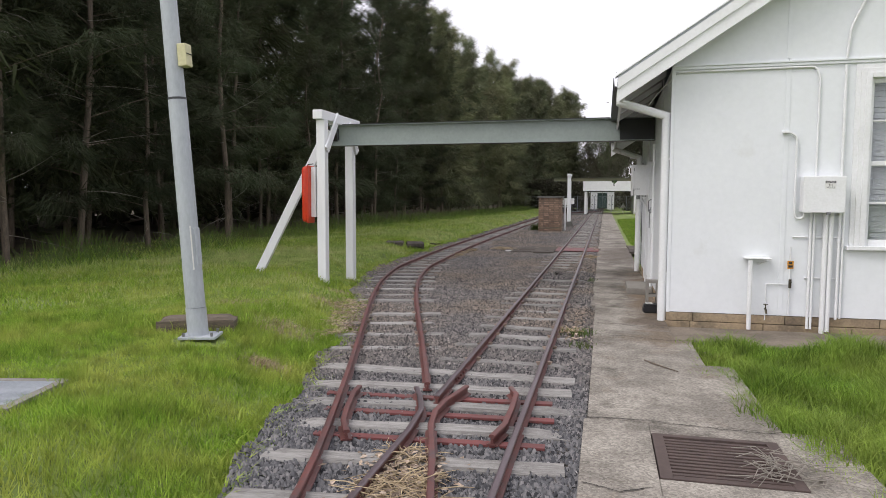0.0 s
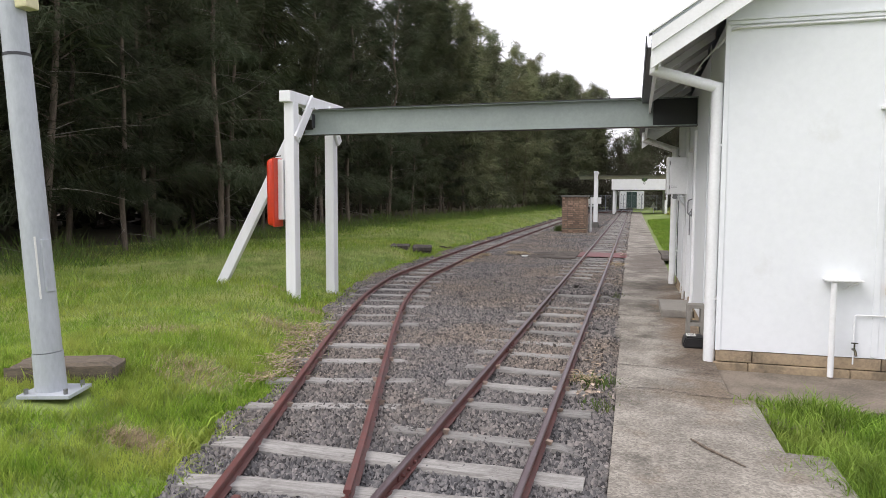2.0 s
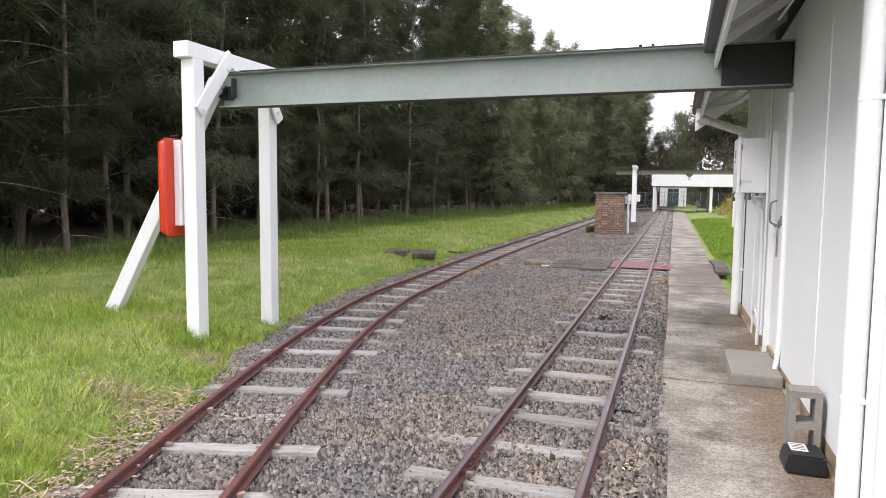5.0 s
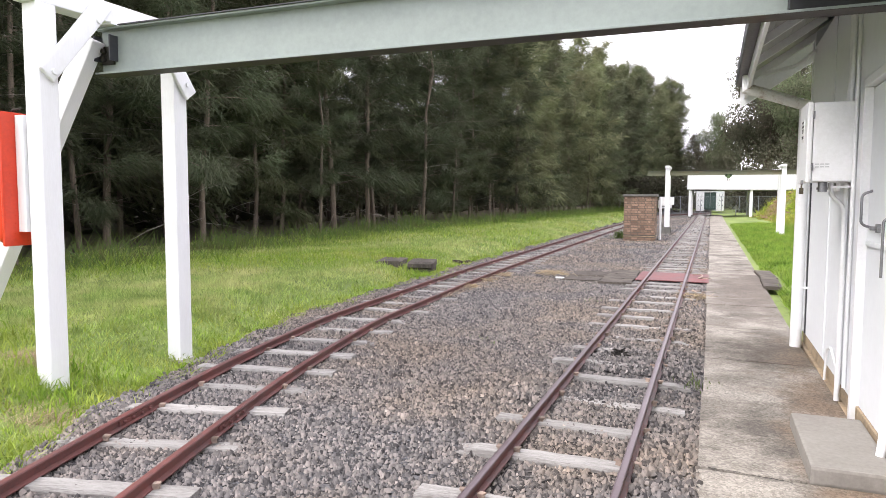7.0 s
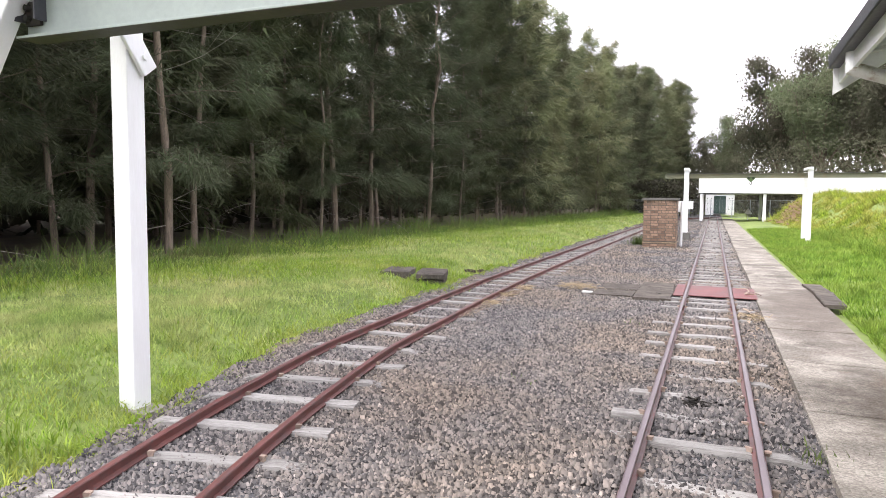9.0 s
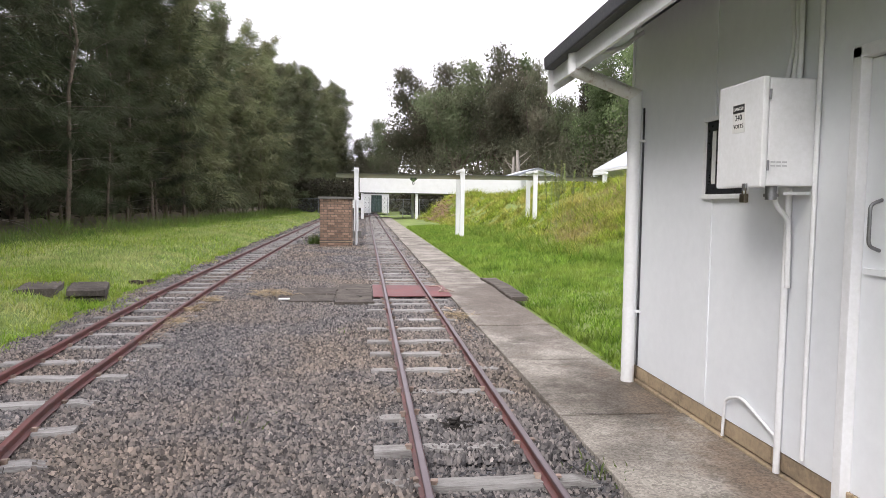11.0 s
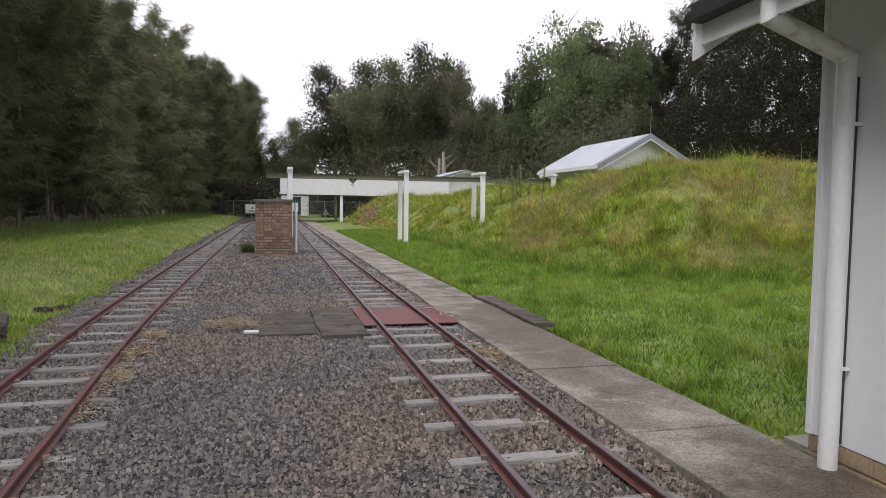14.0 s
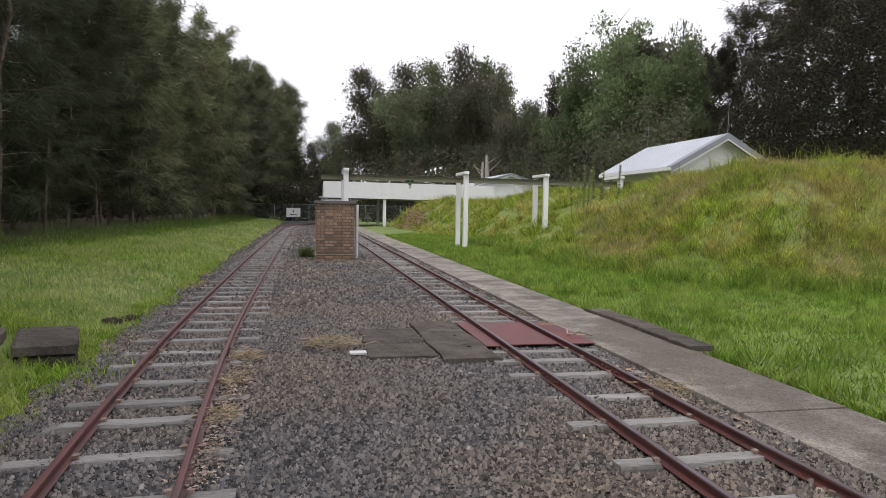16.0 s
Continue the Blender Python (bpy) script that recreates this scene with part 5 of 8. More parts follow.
for x, z0, z1, r, d in ((2.31, 0.02, 1.35, 0.016, 0.03), (2.345, 0.02, 1.35, 0.014, 0.03), (2.455, -0.02, 1.35, 0.028, 0.05), (2.51, 0.0, 1.35, 0.026, 0.045), (2.60, 0.14, 2.96, 0.016, 0.03), (2.64, 0.15, 1.4, 0.012, 0.03)):
    gable.append(conduit([(x, y - d, z1), (x, y - d, z0)], r))
gable.append(conduit([(2.60, y - 0.03, 3.02), (2.63, y - 0.03, 3.35), (2.85, y - 0.03, 3.85)], 0.014))
gable.append(conduit([(WX - 0.08, 8.3, 2.84), (WX - 0.005, y - 0.02, 2.94), (1.1, y - 0.02, 2.945), (2.30, y - 0.02, 2.95), (2.345, y - 0.02, 2.85), (2.345, y - 0.02, 1.735)], 0.012))
gable.append(conduit([(2.0, y - 0.03, 2.235), (2.05, y - 0.03, 2.235), (2.135, y - 0.03, 2.19), (2.135, y - 0.03, 1.34), (2.15, y - 0.03, 1.27), (2.22, y - 0.05, 1.27), (2.24, y - 0.05, 1.345)], 0.013))
bm = box(1.985, 2.05, y - 0.06, y, 2.22, 2.25, None, 0.008)
hood = thing("cable_hood", (2.0, y, 2.33), "small white cable hood on the wall", "hood")
part("hood", bm, M_TRIM, hood)
# vent pipe with a flat cap, taps and water pipe
vent = thing("vent_pipe", (1.68, y - 0.09, 0), "white vent pipe with a flat bracket cap", "pipe")
part("pipe", tube([(1.685, y - 0.1, 0.0), (1.685, y - 0.1, 0.80)], 0.024, 12), M_TRIM, vent)
part("cap", box(1.62, 1.9, y - 0.13, y, 0.808, 0.822, None, 0.004), M_TRIM, vent)
part("bracket", tube([(1.86, y - 0.12, 0.8), (1.78, y - 0.01, 0.74)], 0.008, 6), M_TRIM, vent)
wp = thing("water_pipe", (1.9, y - 0.02, 0.15), "white painted water pipe with a dark brass tap and valve", "water pipe")
part("pipe", tube(bend([(1.87, y - 0.02, 0.1), (1.87, y - 0.02, 0.52), (2.12, y - 0.02, 0.52)], 0.02), 0.0065, 8), M_TRIM, wp)
part("pipe", tube([(2.115, y - 0.02, 0.17), (2.115, y - 0.02, 0.95)], 0.007, 8), M_TRIM, wp)
bm = tube(bend([(1.87, y - 0.01, 0.23), (1.87, y - 0.07, 0.23), (1.87, y - 0.1, 0.19)], 0.02), 0.011, 8)
tube([(1.87, y - 0.05, 0.235), (1.87, y - 0.05, 0.285)], 0.007, 8, bm)
box(1.845, 1.895, y - 0.056, y - 0.044, 0.283, 0.293, bm, 0.003)
part("tap", bm, M_BRASS, wp, "dark brass garden tap")
bm = tube([(2.12, y - 0.03, 0.48), (2.12, y - 0.03, 0.58)], 0.016, 8)
box(2.112, 2.128, y - 0.075, y - 0.03, 0.545, 0.56, bm, 0.002)
part("valve", bm, M_BRASS, wp, "dark brass stop valve")
tag = thing("warning_tag", (2.115, y - 0.03, 0.76), "small orange warning tag hanging on a pipe", "tag")
part("plate", box(2.085, 2.15, y - 0.034, y - 0.03, 0.7, 0.79), M_YELLOW, tag)
bm = box(2.1, 2.135, y - 0.036, y - 0.0342, 0.755, 0.78)
box(2.095, 2.14, y - 0.036, y - 0.0342, 0.715, 0.74, bm)
part("print", bm, M_INK, tag, "dark unreadable marks")
for x0, x1, z in ((2.13, 2.65, 1.06), (2.27, 2.65, 0.6)):
    gable.append(conduit([(x0, y - 0.012, z), (x1, y - 0.012, z)], 0.008))

gable += [sb, hood, vent, wp, tag]
for ob in gable:
    ob.location.x += 0.04
    ob.location.z += 0.014

# window with a moulded frame, sill, sashes and a blind behind the glass
w0, w1, z0, z1 = WIN
win = thing("window_1", (0.5 * (w0 + w1), y, z0), "white painted sash window with a wide moulded frame", "window", kind="structure")
for d, t in ((0.15, 0.018), (0.105, 0.032), (0.055, 0.045)):
    bm = bmesh.new()
    box(w0 - d, w0 - max(0, d - 0.06), y - t, y - 0.001, z0, z1 + d, bm, 0.004)
    box(w1 + max(0, d - 0.06), w1 + d, y - t, y - 0.001, z0, z1 + d, bm, 0.004)
    box(w0 - d + 0.06, w1 + d - 0.06, y - t, y - 0.001, z1 + max(0, d - 0.06) + 0.001, z1 + d, bm, 0.004)
    part("window_frame", bm, M_TRIM, win)
part("window_sill", box(w0 - 0.18, w1 + 0.18, y - 0.07, y + 0.03, z0 - 0.045, z0 - 0.001, None, 0.006), M_TRIM, win)
bm = bmesh.new()
for x0, x1 in ((w0, w0 + 0.05), (w1 - 0.05, w1)):
    box(x0, x1, y + 0.03, y + 0.07, z0, z1, bm, 0.004)
for a, b in ((z0, z0 + 0.07), (z1 - 0.05, z1), (1.87, 1.92), (2.35, 2.37), (1.45, 1.47)):
    box(w0 + 0.05, w1 - 0.05, y + 0.03, y + 0.07, a, b, bm, 0.004)
part("sash", bm, M_TRIM, win)
pane = part("pane", box(w0 + 0.04, w1 - 0.04, y + 0.048, y + 0.052, z0 + 0.05, z1 - 0.04), glass, win)
pane.visible_shadow = False
bm = bmesh.new()
for k in range(30):
    zz = z0 + 0.03 + k * 0.06
    box(w0, w1, y + 0.1, y + 0.104, zz, zz + 0.055, bm, 0, None)
part("blind", bm, M_CURTAIN, win, "pale grey closed slat blind")

# ---- hoist beam and its trestle ----
BY, BZ0, BZ1 = 10.72, 2.41, 2.765
beam = thing("hoist_beam", (-2, BY, BZ0), "grey-green painted steel I-beam spanning from the store to a white trestle", "steel beam")
bm = box(-4.56, WX + 0.02, BY - 0.075, BY + 0.075, BZ0, BZ0 + 0.014, None, 0.002)
part("bottom_flange", bm, M_BEAM, beam)
part("top_flange", box(-4.56, WX + 0.02, BY - 0.075, BY + 0.075, BZ1 - 0.014, BZ1, None, 0.002), M_BEAM, beam, "dark-topped flange")
# shade under the flange, painted as a near-black sheet with brown flecks
part("underside", box(-4.555, WX + 0.015, BY - 0.073, BY + 0.073, BZ0 - 0.003, BZ0 - 0.0005), surface("brown_flecked_underside_shade", (0.045, 0.036, 0.03), (0.03, 0.026, 0.024), rough=0.6, stain=(0.1, 0.06, 0.035), stain_scale=3.0, stain_at=0.62), beam, "near-black sheet painting the flange's underside shade, with brown flecks")
part("web", box(-4.55, WX + 0.02, BY - 0.006, BY + 0.006, BZ0 + 0.014, BZ1 - 0.014), M_BEAM, beam)
part("cover_strip", box(-4.3, EAVE_X - 0.09, BY - 0.09, BY + 0.09, BZ1 + 0.001, BZ1 + 0.008), M_EAVE, beam, "dark weathering strip on the beam")
for x in (-4.56, -4.40):
    part("cleat", box(x, x + 0.012, BY - 0.085, BY - 0.006, BZ0 + 0.1, BZ1 - 0.06, None, 0.002), M_EAVE, beam)
bm = box(-4.535, -4.415, BY - 0.03, BY - 0.007, 2.49, 2.63, None, 0.004)
tube([(-4.5, BY - 0.02, 2.59), (-4.5, BY - 0.06, 2.59)], 0.02, 6, bm)
tube([(-4.5, BY - 0.02, 2.53), (-4.5, BY - 0.06, 2.53)], 0.02, 6, bm)
part("bolt", bm, M_CRACK, beam, "dark bolt heads")
# the eave's shade on the beam end, put in as a black block between flanges
part("end_shoe", box(EAVE_X + 0.06, WX - 0.012, BY - 0.068, BY + 0.068, BZ0 + 0.0145, BZ1 - 0.0145, None, 0.006), M_BLACK, beam, "black infill painting the eave's shade on the beam end")
bm = bmesh.new()
for x in (-0.33, -0.23):
    tube([(x, BY - 0.04, BZ1), (x, BY - 0.04, BZ1 + 0.035)], 0.013, 6, bm)
part("bolt", bm, M_CRACK, beam)

tr = thing("trestle", (-4.43, 10.75, 0.15), "white painted timber trestle with raking brace carrying the beam", "trestle")


def stick(a, b, w, d, material, parent, name, lab="", turn=0.0):
    """A squared timber from a to b."""
    a, b = Vector(a), Vector(b)
    l = (b - a).length
    q = (b - a).to_track_quat("Z", "Y").to_matrix().to_4x4()
    m = Matrix.Translation(a) @ q @ Matrix.Rotation(turn, 4, "Z")
    return part(name, box(-w / 2, w / 2, -d / 2, d / 2, 0, l, None, 0.012, m), material, parent, lab)


za, zb = float(land(-4.43, 10.08)) - 0.05, float(land(-4.44, 11.33)) - 0.1
stick((-4.425, 10.08, za), (-4.425, 10.08, 2.79), 0.148, 0.15, M_POST, tr, "post")
stick((-4.43, 11.335, zb), (-4.43, 11.335, 2.79), 0.148, 0.15, M_POST, tr, "post")
stick((-4.445, 9.94, 2.865), (-4.445, 11.66, 2.865), 0.17, 0.15, M_POST, tr, "cap_beam")
zc = float(land(-5.78, 10.32)) - 0.08
stick((-5.79, 10.32, zc), (-4.55, 10.62, 2.68), 0.145, 0.14, M_POST, tr, "brace", "long raking brace standing in the grass")
for s, y0, y1 in ((-1, 10.21, 10.78), (1, 11.33, 11.0)):
    stick((-4.43 + 0.102, 10.04 if s < 0 else 11.43, 2.29 if s < 0 else 2.34), (-4.43 + 0.102, 10.55 if s < 0 else 11.05, 2.91 if s < 0 else 2.84), 0.035, 0.14, M_POST, tr, "knee_brace")
for yy, zz in ((10.09, 2.32), (10.47, 2.76), (11.37, 2.43)):
    part("bolt", tube([(-4.315, yy, zz), (-4.295, yy, zz)], 0.022, 6), M_TRIM, tr)
part("packer", box(-4.53, -4.33, 10.6, 10.84, 2.77, 2.79), M_POST, tr)
part("pad", box(-4.5, -4.22, 11.22, 11.44, zb - 0.02, zb + 0.112, None, 0.01), M_STEP, tr, "small concrete pad at the post's foot")

# red extinguisher cover on the trestle
ex = thing("extinguisher_cover", (-4.66, 10.02, 1.1), "bright orange-red plastic extinguisher cover on a white backing board", "extinguisher cover")
part("backing_board", box(-4.594, -4.516, 9.99, 10.14, 1.2, 2.02, None, 0.004), M_POST, ex, "white backing board")
bm = box(-4.735, -4.6, 9.9, 10.115, 1.11, 2.03)
bmesh.ops.bevel(bm, geom=bm.edges[:], offset=0.062, segments=6, affect="EDGES", profile=0.5, clamp_overlap=True)
for f in bm.faces:
    f.smooth = True
part("cover", bm, M_RED, ex)
part("lip", box(-4.622, -4.596, 9.885, 10.13, 1.1, 2.04, None, 0.012), M_RED, ex)
part("hook", tube(bend([(-4.66, 10.02, 2.03), (-4.66, 10.02, 2.06), (-4.56, 10.02, 2.07)], 0.02), 0.008, 6), M_CRACK, ex)

# ---- leaning steel pole ----
px_, py_ = -3.53, 5.18
pz_ = float(land(px_, py_))
pole = thing("steel_pole", (px_, py_, pz_), "leaning galvanised steel lamp pole on a base plate", "pole")
lean = Vector((-0.063, -0.012, 1)).normalized()
q = Vector((0, 0, 1)).rotation_difference(lean).to_matrix().to_4x4()
pm = Matrix.Translation((px_, py_, pz_ + 0.03)) @ q


def on_pole(z, r0, z1, r1):
    bm = tube([(0, 0, z), (0, 0, z1)], [r0, r1], 24)
    bmesh.ops.transform(bm, matrix=pm, verts=bm.verts)
    return bm


part("shaft", on_pole(0.27, 0.087, 2.17, 0.079), M_GALV, pole)
part("base_sleeve", on_pole(0.0, 0.094, 0.265, 0.091), M_GALV, pole, "wider sleeve at the pole's foot")
part("upper_shaft", on_pole(2.175, 0.076, 6.2, 0.058), M_GALV, pole)
part("joint_band", on_pole(2.155, 0.0805, 2.175, 0.0805), M_EAVE, pole)
part("cap", on_pole(6.2, 0.062, 6.22, 0.05), M_GALV, pole)
bm = box(-0.14, 0.19, -0.15, 0.14, -0.012, 0.012, None, 0.003)
bmesh.ops.transform(bm, matrix=Matrix.Translation((px_, py_, pz_ + 0.035)) @ Matrix.Rotation(0.3, 4, "Z"), verts=bm.verts)
part("base_plate", bm, M_GALV, pole)
for u, w in ((-0.1, -0.11), (0.15, -0.11), (0.15, 0.1), (-0.1, 0.1)):
    bm = tube([(u, w, 0.0), (u, w, 0.035)], 0.014, 6)
    bmesh.ops.transform(bm, matrix=Matrix.Translation((px_, py_, pz_ + 0.045)) @ Matrix.Rotation(0.3, 4, "Z"), verts=bm.verts)
    part("bolt", bm, M_STEEL, pole)
bm = box(-0.006, 0.006, -0.091, -0.08, 0.62, 1.02, None, 0.002)
bmesh.ops.transform(bm, matrix=pm @ Matrix.Rotation(0.75, 4, "Z"), verts=bm.verts)
part("paint_drip", bm, M_PAPER, pole, "white run of paint beside the hatch")
bm = box(0.06, 0.094, -0.032, 0.032, 0.66, 1.0, None, 0.006)
bmesh.ops.transform(bm, matrix=pm @ Matrix.Rotation(-0.1, 4, "Z"), verts=bm.verts)
part("hatch", bm, M_GALV, pole, "narrow service hatch cover")
sw = thing("switch_unit", (px_ - 0.05, py_, pz_ + 2.75), "small aged cream plastic switch on the pole", "switch")
bm = box(0.066, 0.15, -0.055, 0.055, 2.44, 2.64, None, 0.01)
bmesh.ops.transform(bm, matrix=pm @ Matrix.Rotation(0.1, 4, "Z"), verts=bm.verts)
body = part("body", bm, M_CREAM, sw)
bm = box(0.148, 0.158, -0.05, 0.05, 2.545, 2.552)
bmesh.ops.transform(bm, matrix=pm @ Matrix.Rotation(0.1, 4, "Z"), verts=bm.verts)
part("seam", bm, M_OLDWOOD, body)
slab = thing("timber_baulk", (-3.78, 5.55, pz_), "old dark timber baulk lying behind the pole", "timber")
me = plank_mesh("baulk", 0.72, 0.26, 0.17, 55, surface("brown_weathered_timber", (0.17, 0.135, 0.1), (0.085, 0.07, 0.055), rough=0.9, big=4, fine=30, mix=0.7, bump=0.4, stretch=(1, 8, 8)))
under("baulk", me, slab, pose(-3.78, 5.55, pz_ - 0.03, 0, 0, 22))

# ---- brick pillar ----
PX0, PX1, PY0, PY1 = -2.79, -1.79, 30.3, 31.3
pzb = float(rise(30.5)) - 0.04
pil = thing("brick_pillar", (-2.29, 30.8, pzb), "square brown brick pier with a dark coping, beside the track", "brick pier")
part("core", box(PX0 + 0.003, PX1 - 0.003, PY0 + 0.003, PY1 - 0.003, pzb - 0.1, pzb + 1.56), M_MORTAR, pil)
bm = box(PX0 - 0.055, PX1 + 0.055, PY0 - 0.055, PY1 + 0.055, pzb + 1.56, pzb + 1.64, None, 0.01)
part("coping", bm, M_CAP, pil)
part("ledge", box(PX0 - 0.02, PX1 + 0.02, PY0 - 0.02, PY1 + 0.02, pzb + 0.195, pzb + 0.225, None, 0.006), M_SANDSTONE, pil, "pale sloping plinth course")
mesh_long = box(-0.111, 0.111, -0.01, 0.02, 0, 0.07)
LONG = bpy.data.meshes.new("brick")
mesh_long.to_mesh(LONG)
mesh_long.free()
LONG.materials.append(M_BRICK)
mesh_half = box(-0.05, 0.05, -0.01, 0.02, 0, 0.07)
HEADR = bpy.data.meshes.new("brick")
mesh_half.to_mesh(HEADR)
mesh_half.free()
HEADR.materials.append(M_BRICK)
rng = random.Random(8)
z, course = pzb - 0.06, 0
while z < pzb + 1.53:
    if not pzb + 0.13 < z < pzb + 0.2:
        for face in range(3):
            u = -0.5
            header = course % 2
            step_w = 0.1105 if header else 0.2325
            while u < 0.46:
                w = min(step_w, 0.5 - u)
                mid = u + w / 2
                me = HEADR if w < 0.16 else LONG
                x = {0: pose(-2.29 + mid, PY0, z), 1: pose(PX1, 30.8 + mid, z, 0, 0, 90), 2: pose(PX0, 30.8 - mid, z, 0, 0, -90)}[face]
                s = Matrix.Diagonal(((w - 0.017) / (0.1 if me is HEADR else 0.222), 1, 0.92, 1))
                under("brick", me, pil, x @ Matrix.Translation((0, rng.uniform(-0.002, 0.002), 0)) @ s)
                u += step_w
    z += 0.0815
    course += 1

# ---- far trestles and their olive beam ----
FY = 36.2
fb = thing("hoist_beam", (2, FY, 2.5), "faded olive steel beam with rust streaks on white posts", "steel beam")
bz = 2.46
for a in ((-2.55, 9.9, FY - 0.07, FY + 0.07, bz, bz + 0.014), (-2.55, 9.9, FY - 0.07, FY + 0.07, bz + 0.166, bz + 0.18), (-2.55, 9.9, FY - 0.006, FY + 0.006, bz + 0.014, bz + 0.166)):
    part("flange" if a[3] - a[2] > 0.05 else "web", box(*a), M_OLIVE, fb)
part("cover_strip", box(-2.55, 9.9, FY - 0.08, FY + 0.08, bz + 0.181, bz + 0.19), M_EAVE, fb)
tro = thing("beam_trolley", (0.58, FY, 2.3), "dull green hoist trolley hanging under the beam", "trolley")
bm = prism([(0.44, 2.5), (0.72, 2.5), (0.72, 2.42), (0.6, 2.32), (0.56, 2.32), (0.44, 2.42)], FY - 0.13, FY - 0.08)
part("plate", bm, surface("green_trolley_paint", (0.09, 0.15, 0.05), (0.06, 0.1, 0.04), rough=0.6), tro)
bm = tube([(0.5, FY - 0.13, 2.46), (0.5, FY - 0.02, 2.46)], 0.045, 12)
tube([(0.66, FY - 0.13, 2.46), (0.66, FY - 0.02, 2.46)], 0.045, 12, bm)
part("wheel", bm, M_EAVE, tro)
part("eye", tube(bend([(0.56, FY - 0.1, 2.33), (0.54, FY - 0.1, 2.25), (0.58, FY - 0.1, 2.2), (0.62, FY - 0.1, 2.25), (0.6, FY - 0.1, 2.33)], 0.03), 0.012, 6), M_EAVE, tro)


def far_trestle(x, foot0, foot1, lab):
    ob = thing("trestle", (x, FY, foot0), lab, "trestle", "far trestles")
    stick((x + 0.02, FY - 0.5, foot0 - 0.2), (x + 0.02, FY - 0.5, 2.74), 0.16, 0.16, M_POST, ob, "post")
    stick((x - 0.02, FY + 0.54, foot1 - 0.2), (x - 0.02, FY + 0.54, 2.7), 0.16, 0.16, M_POST, ob, "post")
    stick((x, FY - 0.68, 2.79), (x, FY + 0.72, 2.79), 0.19, 0.1, M_POST, ob, "cap_beam")
    return ob


far_trestle(2.53, 0.1, 0.12, "white painted timber trestle at the foot of the mound")
far_trestle(5.55, 0.8, 0.9, "white painted timber trestle standing on the mound, paint flaking")
far_trestle(8.5, 1.9, 2.0, "white painted timber trestle half hidden in long grass")
ob = thing("trestle", (-1.72, FY, 0.1), "white painted timber post and cap beside the brick pier", "trestle", "far trestles")
stick((-1.72, FY - 0.5, 0.1), (-1.72, FY - 0.5, 2.74), 0.17, 0.17, M_POST, ob, "post")
stick((-1.74, FY + 0.54, 0.1), (-1.74, FY + 0.54, 2.74), 0.17, 0.17, M_POST, ob, "post")
stick((-1.72, FY - 0.68, 2.79), (-1.72, FY + 0.72, 2.79), 0.19, 0.1, M_POST, ob, "cap_beam")
part("plinth", box(-1.91, -1.54, FY - 0.65, FY - 0.2, 0.0, 0.34, None, 0.02), M_CAP, ob, "dark concrete plinth at the post's foot")
ps = thing("notice_plate", (-1.72, FY - 0.52, 1.45), "blank white plate fixed to the post", "sign")
part("plate", box(-1.99, -1.44, FY - 0.53, FY - 0.51, 1.25, 1.56), M_PAPER, ps)
dp = thing("downpipe", (-1.62, 31.1, 0.1), "pale grey pipe standing behind the brick pier", "downpipe")
part("pipe", tube([(-1.66, 31.1, 0.05), (-1.66, 31.1, 1.55)], 0.045, 10), M_TRIM, dp)

# ---- covered way across the line, far along ----
CY = 64.0
cw = thing("canopy", (3, CY, 0.1), "white sheet-clad canopy over the line on white posts", "canopy")
pts = [(-1.85, 2.3), (11.6, 2.24), (11.6, 3.48), (-1.85, 3.54)]
part("fascia", prism(pts, CY, CY + 0.06), M_TRIM, cw, "wide white fascia sheet")
part("roof", box(-1.8, 11.6, CY + 0.06, CY + 5.5, 3.42, 3.47), M_ROOF, cw)
part("soffit", box(-1.8, 11.6, CY + 0.06, CY + 5.5, 2.25, 2.3), M_EAVE, cw, "dark underside")
part("end_sheet", box(-1.8, -1.75, CY + 0.06, CY + 5.5, 2.31, 3.41), M_TRIM, cw)
for x, y in ((-1.62, CY + 0.25), (2.85, CY + 0.25), (-1.62, CY + 5.2), (2.85, CY + 5.2)):
    part("post", box(x - 0.11, x + 0.11, y - 0.11, y + 0.11, 0.0, 2.25, None, 0.01), M_POST, cw)


